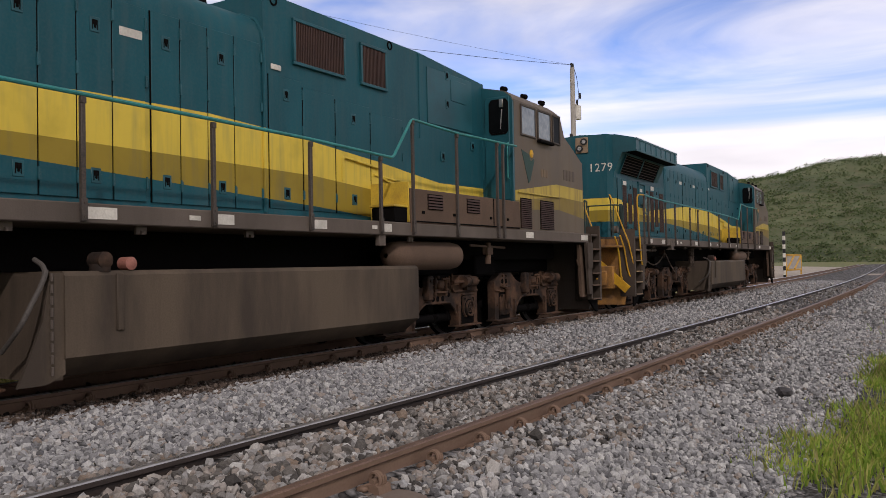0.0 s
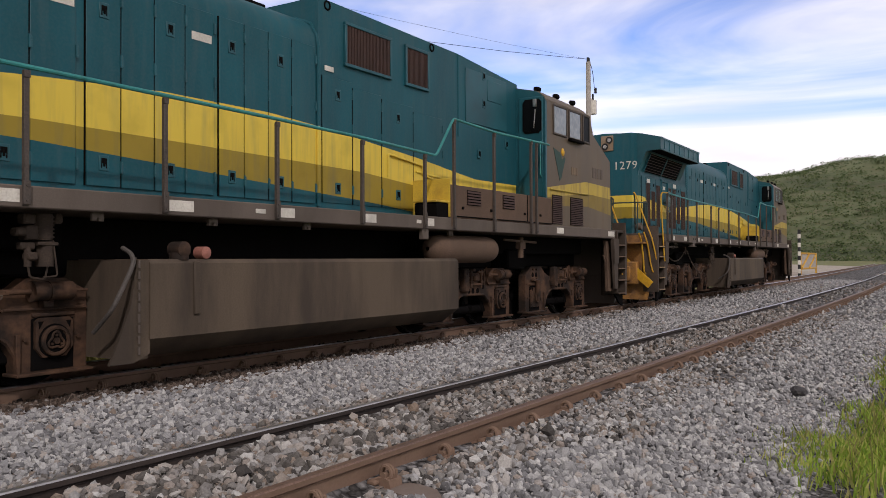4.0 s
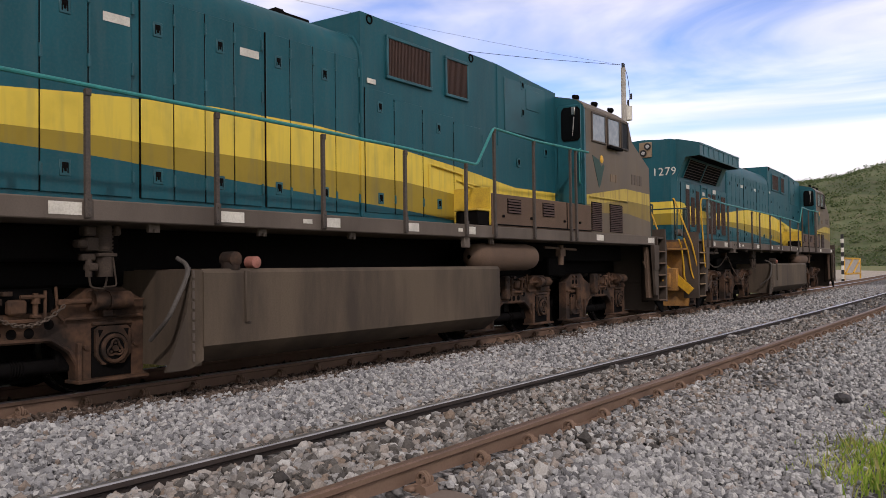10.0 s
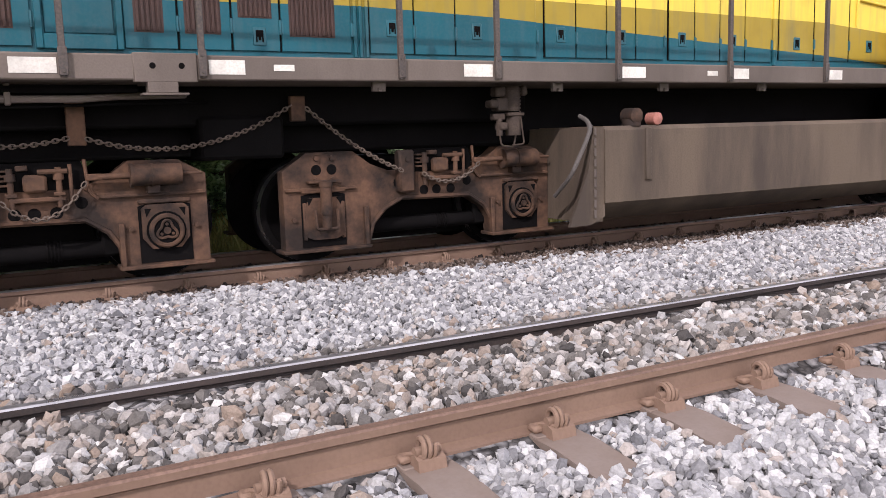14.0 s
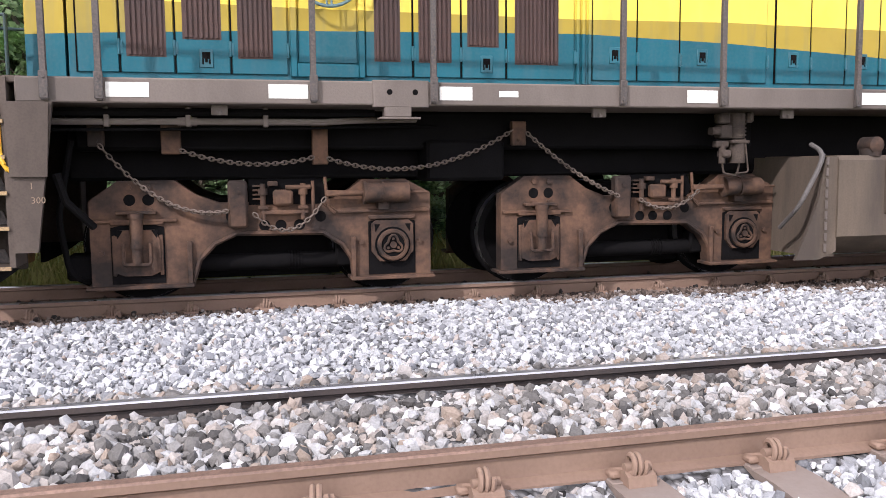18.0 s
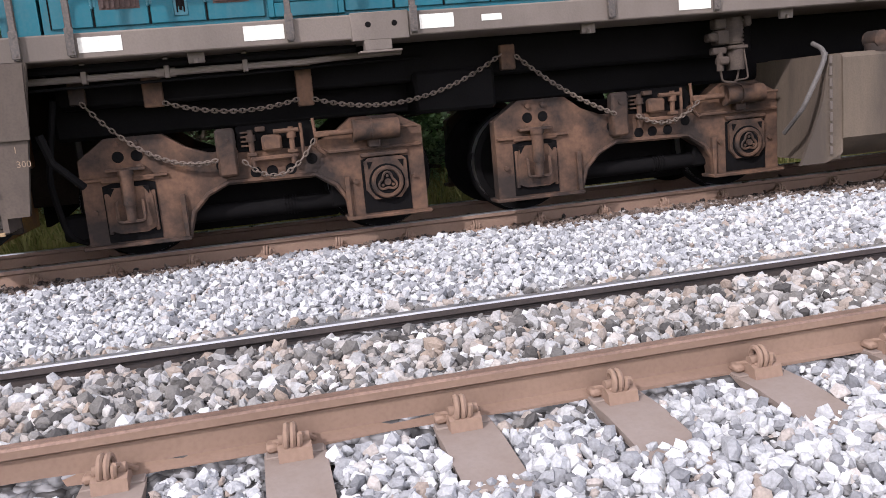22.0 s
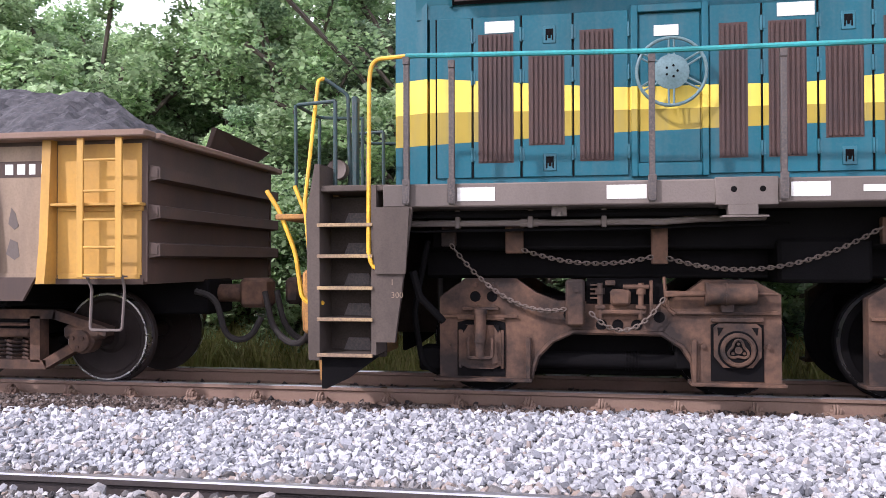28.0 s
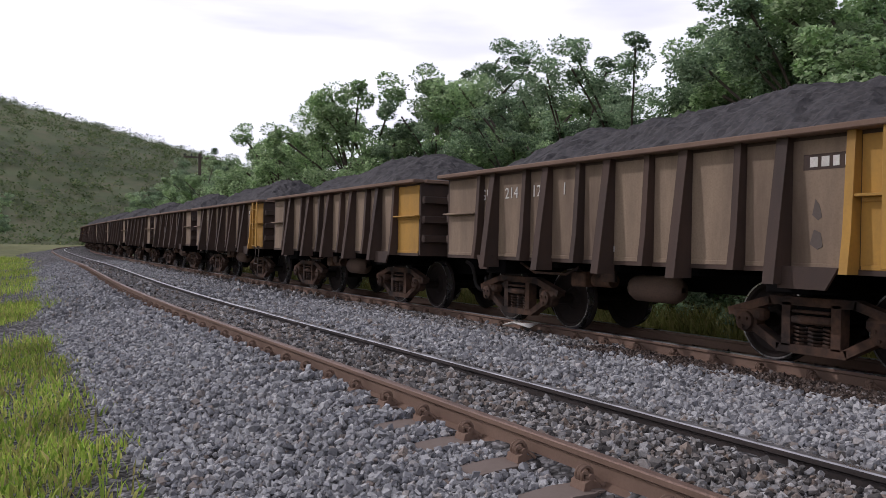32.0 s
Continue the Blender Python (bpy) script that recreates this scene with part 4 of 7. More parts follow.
        mb.cyl((X(-0.85), Y(6.815), 0.46), (X(-0.85), Y(6.815), 0.70), 0.05, 16)
        mb.cyl((X(-0.85), Y(6.815), 0.34), (X(-0.85), Y(6.815), 0.47), 0.038, 14)
        mb.cyl((X(-0.85), Y(6.815), 0.695), (X(-0.85), Y(6.815), 0.735), 0.06, 14)
        mb.tube(bend([(X(-0.95), Y(6.82), 0.50), (X(-0.95), Y(6.80), 0.335), (X(-0.75), Y(6.80), 0.335), (X(-0.75), Y(6.82), 0.50)], 0.03), 0.014, 6)
        mb.box(X(-1.0), X(-0.70), Y(6.82), Y(6.9), 0.725, 0.75, 0.005)
        d["shock_" + key] = mb.mesh("shock_absorber", TRUCK)
        mb = MB()
        mb.cyl((X(0.95), Y(6.82), 0.865), (X(1.31), Y(6.82), 0.865), 0.082, 18)
        mb.cyl((X(0.93), Y(6.82), 0.865), (X(0.955), Y(6.82), 0.865), 0.092, 18)
        mb.cyl((X(1.08), Y(6.82), 0.865), (X(1.10), Y(6.82), 0.865), 0.09, 18)
        mb.cyl((X(0.70), Y(6.82), 0.865), (X(0.94), Y(6.82), 0.865), 0.024, 10)
        mb.box(X(0.62), X(0.74), Y(6.80), Y(6.84), 0.84, 0.89, 0.008)
        mb.cyl((X(1.31), Y(6.82), 0.865), (X(1.47), Y(6.82), 0.865), 0.012, 8)
        mb.box(X(1.05), X(1.15), Y(6.82), Y(6.92), 0.72, 0.80, 0.008)
        d["brake_" + key] = mb.mesh("brake_cylinder", TRUCK)
        mb = MB()
        mb.box(X(-0.155), X(0.0), Y(6.80), Y(6.92), 0.60, 0.98, 0.02)
        mb.cyl((X(-0.075), Y(6.79), 0.90), (X(-0.075), Y(6.81), 0.90), 0.028, 6)
        for k in range(4):
            mb.box(X(0.04), X(0.14), Y(6.86), Y(6.9), 0.82 + k * 0.035, 0.835 + k * 0.035, 0.003)
        for a in (0.12, 0.44):
            mb.cyl((X(a), Y(6.85), 0.66), (X(a), Y(6.85), 0.95), 0.022, 10)
            mb.cyl((X(a), Y(6.85), 0.86), (X(a), Y(6.85), 0.91), 0.038, 10)
            mb.box(X(a) - 0.04, X(a) + 0.04, Y(6.82), Y(6.88), 0.74, 0.77, 0.006)
        mb.box(X(0.10), X(0.48), Y(6.83), Y(6.87), 0.70, 0.735, 0.008)
        mb.box(X(0.2), X(0.36), Y(6.82), Y(6.9), 0.77, 0.90, 0.02)
        mb.tube(bend([(X(0.62), Y(6.85), 1.0), (X(0.64), Y(6.85), 0.75), (X(0.70), Y(6.85), 0.70)], 0.04), 0.014, 6)
        mb.box(X(0.16), X(0.24), Y(6.83), Y(6.9), 0.93, 0.97, 0.006)
        mb.cyl((X(0.3), Y(6.83), 0.92), (X(0.5), Y(6.83), 0.92), 0.018, 8)
        mb.cyl((X(0.52), Y(6.84), 0.70), (X(0.52), Y(6.84), 0.97), 0.014, 8)
        d["gear_" + key] = mb.mesh("brake_rigging", TRUCK)
        # Black sheet stands in for the shade behind the rigging
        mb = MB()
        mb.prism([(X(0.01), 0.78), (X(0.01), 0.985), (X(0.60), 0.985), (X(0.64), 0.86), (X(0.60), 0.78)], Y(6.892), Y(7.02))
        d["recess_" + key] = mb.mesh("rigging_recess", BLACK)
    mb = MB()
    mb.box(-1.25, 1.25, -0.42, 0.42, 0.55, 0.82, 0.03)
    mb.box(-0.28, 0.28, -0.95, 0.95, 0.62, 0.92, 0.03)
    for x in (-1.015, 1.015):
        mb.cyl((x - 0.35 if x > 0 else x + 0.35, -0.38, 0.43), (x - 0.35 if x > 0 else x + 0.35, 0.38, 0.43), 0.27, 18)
    # Dark block added so the gap under the arch stays black
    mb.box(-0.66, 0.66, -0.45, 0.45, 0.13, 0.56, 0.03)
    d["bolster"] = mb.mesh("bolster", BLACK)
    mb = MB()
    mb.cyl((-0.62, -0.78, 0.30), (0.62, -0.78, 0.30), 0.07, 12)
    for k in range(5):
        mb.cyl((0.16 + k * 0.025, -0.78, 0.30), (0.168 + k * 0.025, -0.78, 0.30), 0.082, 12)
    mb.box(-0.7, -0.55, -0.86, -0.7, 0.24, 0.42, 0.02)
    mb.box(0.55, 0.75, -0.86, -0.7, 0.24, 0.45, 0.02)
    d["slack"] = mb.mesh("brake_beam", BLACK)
    return d


WHEEL_LOCO = wheelset_mesh(0.457, 0.92)
TRUCK_MESHES = truck_parts()


def build_truck(loco, cx):
    T = TRUCK_MESHES
    f = part("truck_frame", T["frame_near"], None, loco, "rust-brown cast truck side frame", loc=(cx - LO[0], 0, 0))
    part("truck_frame", T["frame_far"], None, f)
    for key in ("near", "far"):
        for hole in T["holes_" + key]:
            part("frame_opening", hole, None, f)
        for bolt in T["bolts_" + key]:
            part("bolt", bolt, None, f)
        part("cap_ring", T["ring_" + key], None, f)
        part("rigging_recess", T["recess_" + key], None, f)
        part("axle_box", T["box_" + key], None, f)
        part("axle_box", T["plain_box_" + key], None, f)
        for pk in T["pocket_" + key]:
            part("pedestal_opening", pk, None, f)
        part("shock_absorber", T["shock_" + key], None, f)
        part("brake_cylinder", T["brake_" + key], None, f)
        part("brake_rigging", T["gear_" + key], None, f)
    part("bolster", T["bolster"], None, f)
    part("brake_beam", T["slack"], None, f)
    for dx in (-1.015, 1.015):
        part("wheelset", WHEEL_LOCO, None, f, "dark steel wheels with bright treads", loc=(dx, 0, 0.457))
    return f


def louver(x0, x1, z0, z1, y, pitch=0.036, o=LO):
    mb = HoodMB(o)
    mb.box(x0 - 0.012, x1 + 0.012, y + 0.002, y + 0.02, z0 - 0.012, z1 + 0.012)
    x = x0
    while x < x1 - 0.01:
        mb.prism_x([(y - 0.012, z0), (y - 0.012, z1), (y + 0.004, z1), (y + 0.004, z0)], x + 0.004, min(x1, x + pitch * 0.62))
        x += pitch
    return mb


def hlouver(x0, x1, z0, z1, y, pitch=0.05, o=LO):
    mb = MB(o)
    z = z0
    while z < z1 - 0.01:
        mb.prism_x([(y, z), (y - 0.02, z), (y - 0.004, z + pitch * 0.7), (y, z + pitch * 0.7)], x0, x1)
        z += pitch
    return mb


def latch_mb(x, z, y):
    mb = HoodMB(LO)
    mb.m = 0
    mb.box(x - 0.05, x + 0.05, y - 0.006, y + 0.01, z - 0.068, z + 0.068, 0.004)
    mb.m = 1
    mb.box(x - 0.03, x + 0.03, y - 0.009, y, z - 0.005, z + 0.045, 0.004)
    mb.box(x - 0.03, x - 0.018, y - 0.009, y, z - 0.045, z, 0.003)
    mb.box(x + 0.018, x + 0.03, y - 0.009, y, z - 0.045, z, 0.003)
    mb.box(x - 0.010, x + 0.010, y - 0.016, y, z - 0.03, z + 0.03, 0.004)
    return mb


def build_loco():
    loco = tagged(new("locomotive"), "teal and yellow diesel locomotive coated in brown dust", "locomotive", group="locomotives of the ore train")
    loco.location = LO
    P = lambda n, mb, m, l="", par=None, s=40: part(n, mb, m, par or loco, l, smooth=s)

    # frame with its edge sills, and the dark machinery between the trucks
    mb = MB(LO)
    mb.box(-1.55, 16.8, EDGE, FAR - EDGE, 1.545, 1.725, 0.012)
    mb.box(0.94, 1.38, EDGE - 0.012, EDGE + 0.05, 1.53, 1.735, 0.006)
    mb.box(1.03, 1.24, EDGE - 0.01, EDGE + 0.1, 1.455, 1.54, 0.006)
    mb.box(0.99, 1.31, EDGE - 0.03, EDGE + 0.12, 1.44, 1.456, 0.003)
    frame_ = P("frame", mb, SILL, "dusty brown-grey frame sill")
    for x in (1.07, 1.27):
        mb = MB(LO)
        mb.cyl((x, EDGE - 0.014, 1.645), (x, EDGE, 1.645), 0.022, 12)
        P("lifting_hole", mb, BLACK, par=frame_)
    # Near-black colour carries the shade under the sill
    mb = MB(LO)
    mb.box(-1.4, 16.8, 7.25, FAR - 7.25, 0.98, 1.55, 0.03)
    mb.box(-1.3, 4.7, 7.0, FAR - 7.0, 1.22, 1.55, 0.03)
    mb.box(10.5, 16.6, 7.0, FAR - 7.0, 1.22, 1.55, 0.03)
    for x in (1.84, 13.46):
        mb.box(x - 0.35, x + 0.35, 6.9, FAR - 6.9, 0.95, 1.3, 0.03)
    P("underframe", mb, BLACK, "underframe painted near-black for the shade below the sill")
    for x0, x1, h in ((-0.96, -0.67, 1), (0.165, 0.455, 1), (1.465, 1.73, 1), (1.95, 2.11, 0.45), (3.605, 3.89, 1), (5.30, 5.62, 1), (6.44, 6.58, 0.45), (6.78, 7.03, 1), (8.27, 8.52, 1), (9.42, 9.53, 0.45), (9.63, 9.85, 1), (13.9, 14.2, 1), (16.4, 16.75, 1)):
        m = MB(LO)
        m.box(x0, x1, EDGE - 0.004, EDGE + 0.01, 1.64 - 0.052 * h, 1.64 + 0.052 * h)
        P("reflector", m, WHITE, "pale reflective sticker", par=frame_)

    # hood
    mb = HoodMB(LO)
    hw = [(SIDE + 0.012, 1.66), (SIDE + 0.012, 3.62), (SIDE + 0.03, 3.74), (SIDE + 0.10, 3.86), (SIDE + 0.22, 3.94), (SIDE + 0.5, 3.98)]
    hw = hw + [(FAR - y, z) for y, z in hw[::-1]]
    mb.prism_x(hw, -1.15, 7.55)
    mb.prism([(-1.15, 1.66), (-1.15, 3.95), (-1.2, 3.95), (-1.2, 1.66)], SIDE + 0.012, FAR - SIDE - 0.012)
    # rear end with slanted corners
    vs = []
    for z in (1.66, 3.98):
        vs += [(-1.22, SIDE, z), (-1.5, SIDE + 0.12, z), (-1.5, FAR - SIDE - 0.12, z), (-1.22, FAR - SIDE, z)]
    mb.add(vs, [(0, 1, 5, 4), (1, 2, 6, 5), (2, 3, 7, 6), (3, 0, 4, 7), (4, 5, 6, 7), (0, 3, 2, 1)])
    hood = P("hood", mb, TEAL, "teal hood with yellow and olive bands")
    mb = HoodMB(LO)
    mb.prism([(7.55, 1.66), (7.55, 4.205), (10.69, 4.18), (12.6, 4.05), (12.6, 1.66)], SIDE + 0.004, FAR - SIDE - 0.004)
    P("equipment_hood", mb, TEAL, "tall teal equipment hood", par=hood)
    mb = HoodMB(LO)
    mb.tube([(7.555, SIDE, 1.75), (7.555, SIDE, 3.62), (7.555, SIDE + 0.03, 3.76), (7.555, SIDE + 0.12, 3.9), (7.555, SIDE + 0.5, 4.0)], 0.025, 8)
    P("joint_strip", mb, TEAL, par=hood)
    mb = HoodMB(LO)
    mb.tube([(10.69, SIDE, 2.95), (10.69, SIDE, 4.17)], 0.012, 6)
    P("joint_strip", mb, TEAL, par=hood)
    # roof fittings
    for x, y, z in ((7.72, SIDE + 0.02, 4.17), (9.98, SIDE + 0.02, 4.15)):
        mb = HoodMB(LO)
        ring = [(x + 0.05 * math.cos(t), y - 0.02, z - 0.03 + 0.05 * math.sin(t)) for t in (k * math.pi / 6 for k in range(13))]
        mb.tube(ring, 0.012, 6)
        P("lifting_eye", mb, BLACK, par=hood)
    mb = HoodMB(LO)
    mb.tube([(9.1, 7.2, 4.19), (9.14, 7.2, 4.26), (9.4, 7.15, 4.31), (9.5, 7.2, 4.20)], 0.01, 6)
    P("antenna", mb, BLACK, par=hood)
    mb = HoodMB(LO)
    mb.box(6.6, 6.75, 7.1, 7.35, 3.97, 4.1, 0.02)
    mb.cyl((6.7, 7.25, 4.06), (7.2, 7.25, 4.06), 0.045, 10)
    P("air_horn", mb, BLACK, par=hood)

    # radiator housing: a flat wing that overhangs the walkway, with slanted screens under it
    W0, W1 = -1.42, 2.25
    mb = MB(LO)
    w = [(HOOD + 0.02, 3.20), (HOOD + 0.02, 3.30), (6.80, 3.77), (6.45, 3.79), (6.45, 4.09), (6.50, 4.11), (6.95, 4.22), (7.865, 4.28)]
    w = w + [(FAR - y, z) for y, z in w[::-1][1:]]
    mb.prism_x(w, W0, W1)
    wing = P("radiator_wing", mb, TEAL_PLAIN, "overhanging teal radiator housing")
    mb = MB(LO)
    mb.box(W0 - 0.006, W1 + 0.006, 6.435, 6.452, 4.05, 4.10, 0.004)
    mb.box(W0 - 0.006, W1 + 0.006, 6.435, 6.452, 3.78, 3.82, 0.004)
    P("wing_edge", mb, TEAL_PLAIN, par=wing)
    # Black sheet paints in the shade under the overhang
    mb = MB(LO)
    mb.box(W0 + 0.02, W1 - 0.02, 6.47, 6.82, 3.774, 3.788)
    P("wing_underside", mb, BLACK, "underside of the wing, painted black for its shade", par=wing)
    for a, b in ((-1.1, 0.28), (0.36, 1.75)):
        m = MB(LO)
        m.prism_x([(HOOD + 0.005, 3.315), (6.805, 3.745), (6.785, 3.735), (HOOD - 0.015, 3.305)], a, b)
        g = P("radiator_screen", m, BLACK, "dark slanted radiator screen under the wing", par=wing)
        for k in range(7):
            t = (k + 0.5) / 7
            y, z = HOOD - 0.015 + (6.785 - HOOD + 0.015) * t, 3.305 + 0.43 * t
            m = MB(LO)
            m.box(a + 0.02, b - 0.02, y - 0.008, y + 0.006, z - 0.006, z + 0.006)
            P("screen_bar", m, LOUVER, par=wing)
        for e in (a - 0.03, b):
            m = MB(LO)
            m.prism_x([(HOOD + 0.005, 3.30), (6.80, 3.755), (6.77, 3.74), (HOOD - 0.025, 3.29)], e, e + 0.03)
            P("screen_frame", m, TEAL_PLAIN, par=wing)
    for i in range(8):
        x = W0 + 0.3 + i * 0.45
        mb = MB(LO)
        mb.box(x, x + 0.025, 6.437, 6.452, 3.82, 4.05)
        P("wing_seam", mb, TEAL_PLAIN, par=wing)

    # doors along the hood, with louvers, latches and hinges
    rear = [(-1.14, -0.865, 0), (-0.85, -0.485, 1), (-0.47, -0.09, 2), (-0.075, 0.33, 1), (0.92, 1.285, 3), (1.30, 1.675, 1), (1.69, 2.05, 2), (2.065, 2.64, 1)]
    lou = {-0.85: (-0.80, -0.55, 1.90, 2.88), -0.47: (-0.41, -0.16, 2.03, 2.71), -0.075: (-0.02, 0.21, 1.90, 2.88), 0.92: (1.0, 1.18, 1.90, 2.88), 1.30: (1.35, 1.59, 1.90, 2.88), 1.69: (1.745, 1.98, 2.03, 2.71), 2.065: (2.14, 2.49, 1.90, 2.88)}
    plain = [2.80, 3.205, 3.60, 4.025, 4.445, None, 4.53, 4.885, 5.245, 5.605, 5.97, None, 6.03, 6.38, 6.734, 7.10, 7.50]
    doors = [(a, b, 1.775, 3.03, k) for a, b, k in rear]
    n = 0
    for a, b in zip(plain, plain[1:]):
        if a is not None and b is not None:
            doors.append((a + 0.006, b - 0.006, 1.775, 3.60, 4 + n % 2))
            n += 1
    for i, (a, b, t) in enumerate(((7.62, 8.18, 3.30), (8.19, 8.78, 3.24), (8.79, 9.5, 3.2), (9.51, 10.24, 3.14))):
        doors.append((a + 0.005, b - 0.005, 1.80, t, 4 + i % 2))
    for a, b, z0, z1, kind in doors:
        mb = HoodMB(LO)
        mb.box(a, b, SIDE - 0.008, SIDE + 0.016, z0, z1, 0.005)
        dr = P("door", mb, TEAL)
        if a in lou:
            P("louver", louver(*lou[a], SIDE - 0.012), LOUVER, "brown slatted louver", par=dr)
        if kind in (2, 4):
            for z in ((1.885, 2.868) if kind == 2 else (1.98, 3.32 if z1 > 3.5 else z1 - 0.2)):
                P("latch", latch_mb((a + b) / 2 + (0.02 if kind == 2 else 0), z, SIDE - 0.01), [TEAL_PLAIN, BLACK], "black paddle latch", par=dr)
        for z in (z0 + 0.18, z0 + 0.62 * (z1 - z0), z1 - 0.15):
            mb = HoodMB(LO)
            mb.cyl((b + 0.004, SIDE - 0.014, z - 0.055), (b + 0.004, SIDE - 0.014, z + 0.055), 0.011, 6)
            mb.box(b + 0.004, b + 0.03, SIDE - 0.013, SIDE - 0.005, z - 0.045, z + 0.045)
            P("hinge", mb, TEAL_PLAIN, par=dr)
        mb = HoodMB(LO)
        mb.box(a - 0.012, a - 0.001, SIDE - 0.0015, SIDE + 0.012, z0, z1)
        P("door_gap", mb, BLACK, "dark gap beside the door", par=dr)
    for x in (2.66, 2.71, 2.765):
        mb = HoodMB(LO)
        mb.box(x, x + 0.03, SIDE - 0.01, SIDE + 0.015, 1.74, 3.6, 0.004)
        P("joint_strip", mb, TEAL, par=hood)
    for x0, x1, z0, z1 in ((-0.76, -0.53, 2.90, 2.99), (1.40, 1.66, 2.92, 3.02), (4.16, 4.42, 3.28, 3.36), (5.68, 5.93, 3.29, 3.37), (7.66, 7.82, 3.36, 3.42)):
        mb = HoodMB(LO)
        mb.box(x0, x1, SIDE - 0.013, SIDE - 0.005, z0, z1)
        P("notice_plate", mb, WHITE, "small pale notice sticker", par=hood)
    # framed door with the handbrake wheel
    mb = HoodMB(LO)
    mb.box(0.35, 0.40, SIDE - 0.03, SIDE + 0.02, 1.76, 3.06, 0.006)
    mb.box(0.865, 0.915, SIDE - 0.03, SIDE + 0.02, 1.76, 3.06, 0.006)
    mb.box(0.40, 0.865, SIDE - 0.03, SIDE + 0.02, 3.0, 3.06, 0.006)
    mb.box(0.40, 0.865, SIDE - 0.03, SIDE + 0.02, 1.76, 1.86, 0.006)
    P("door_frame", mb, TEAL, "raised teal door frame")
    mb = HoodMB(LO)
    mb.box(0.41, 0.855, SIDE, SIDE + 0.02, 1.87, 2.99, 0.004)
    dr = P("door", mb, TEAL)
    mb = HoodMB(LO)
    mb.box(0.52, 0.70, SIDE - 0.008, SIDE + 0.002, 2.82, 2.90)
    P("notice_plate", mb, WHITE, "small pale notice sticker", par=dr)
    hx, hz, hy = 0.635, 2.52, SIDE - 0.14
    mb = HoodMB(LO)
    ring = [(hx + 0.25 * math.cos(t), hy, hz + 0.25 * math.sin(t)) for t in (k * math.pi / 16 for k in range(33))]
    mb.tube(ring, 0.013, 8)
    wheel = P("handbrake_wheel", mb, WHEELPAINT, "spoked teal handbrake wheel")
    for k in range(6):
        t = k * math.pi / 3 + 0.52
        mb = HoodMB(LO)
        for e in (-0.022, 0.022):
            mb.tube([(hx + e * math.sin(t), hy + 0.02, hz - e * math.cos(t)), (hx + 0.25 * math.cos(t) + e * 0.8 * math.sin(t), hy, hz + 0.25 * math.sin(t) - e * 0.8 * math.cos(t))], 0.008, 6)
        P("spoke", mb, WHEELPAINT, par=wheel)
    mb = HoodMB(LO)
    mb.lathe_y(hx, hz, [(hy - 0.02, 0.022), (hy - 0.015, 0.05), (hy + 0.004, 0.128), (hy + 0.012, 0.13), (hy + 0.03, 0.045), (SIDE, 0.04)], 28)
    P("hub_dish", mb, WHEELPAINT, par=wheel)
    for k in range(5):
        t = k * 1.2566
        mb = HoodMB(LO)
        mb.lathe_y(hx + 0.042 * math.cos(t), hz + 0.042 * math.sin(t), [(hy - 0.02, 0.009), (hy - 0.012, 0.009)], 8)
        P("hub_bolt", mb, BLACK, par=wheel)

    # panels and boxes before the cab
    mb = HoodMB(LO)
    mb.box(10.9, 12.2, SIDE - 0.012, SIDE + 0.01, 3.2, 4.02, 0.006)
    mb.box(11.55, 12.0, SIDE - 0.022, SIDE - 0.005, 3.62, 3.95, 0.006)
    P("access_panel", mb, TEAL_PLAIN)
    for x, z in ((11.45, 3.98), (11.45, 3.55), (12.2, 3.0), (11.3, 2.75)):
        P("latch", latch_mb(x, z, SIDE - 0.012), [TEAL_PLAIN, BLACK])
    for x0, x1, z0, z1 in ((8.06, 8.95, 3.52, 3.985), (9.34, 9.84, 3.51, 3.985)):
        mb = HoodMB(LO)
        for a, b, c, d in ((x0 - 0.04, x1 + 0.04, z0 - 0.04, z0), (x0 - 0.04, x1 + 0.04, z1, z1 + 0.04), (x0 - 0.04, x0, z0, z1), (x1, x1 + 0.04, z0, z1)):
            mb.box(a, b, SIDE - 0.035, SIDE + 0.01, c, d, 0.005)
        fr = P("vent_frame", mb, TEAL_PLAIN)
        P("vent_screen", louver(x0, x1, z0, z1, SIDE - 0.012, 0.03), LOUVER, "brown vent screen", par=fr)
    mb = MB(LO)
    mb.box(10.32, 13.7, EDGE + 0.004, HOOD + 0.03, 1.72, 2.205, 0.012)
    mb.box(10.305, 10.34, EDGE - 0.005, HOOD, 1.6, 2.2, 0.006)
    box_ = P("side_box", mb, BROWNBOX, "brown dust-coated side equipment box")
    for a, b in ((10.76, 11.15), (11.87, 12.26)):
        P("louver", hlouver(a, b, 1.94, 2.14, EDGE + 0.0, 0.042), LOUVER, par=box_)
        mb = MB(LO)
        mb.box(a - 0.01, b + 0.01, EDGE + 0.0015, EDGE + 0.01, 1.93, 2.15)
        P("louver_backing", mb, BLACK, par=box_)
    mb = MB(LO)
    for a in (10.6, 11.45, 12.6, 13.2):
        mb.box(a, a + 0.06, EDGE - 0.01, EDGE + 0.01, 1.86, 1.9, 0.004)
    mb.box(10.36, 13.68, EDGE - 0.006, EDGE + 0.01, 1.74, 1.76, 0.003)
    mb.box(12.72, 12.74, EDGE - 0.004, EDGE + 0.01, 1.76, 2.2)
    P("box_fitting", mb, BLACK, par=box_)
    mb = MB(LO)
    mb.box(9.97, 10.28, EDGE + 0.03, 6.74, 1.73, 1.93, 0.01)
    step_up = P("walkway_step", mb, BLACK, "dark step up to the raised walkway")
    mb = MB(LO)
    mb.box(9.94, 10.28, EDGE + 0.02, 6.76, 1.935, 1.965, 0.006)
    P("tread", mb, BANDYELLOW, par=step_up)
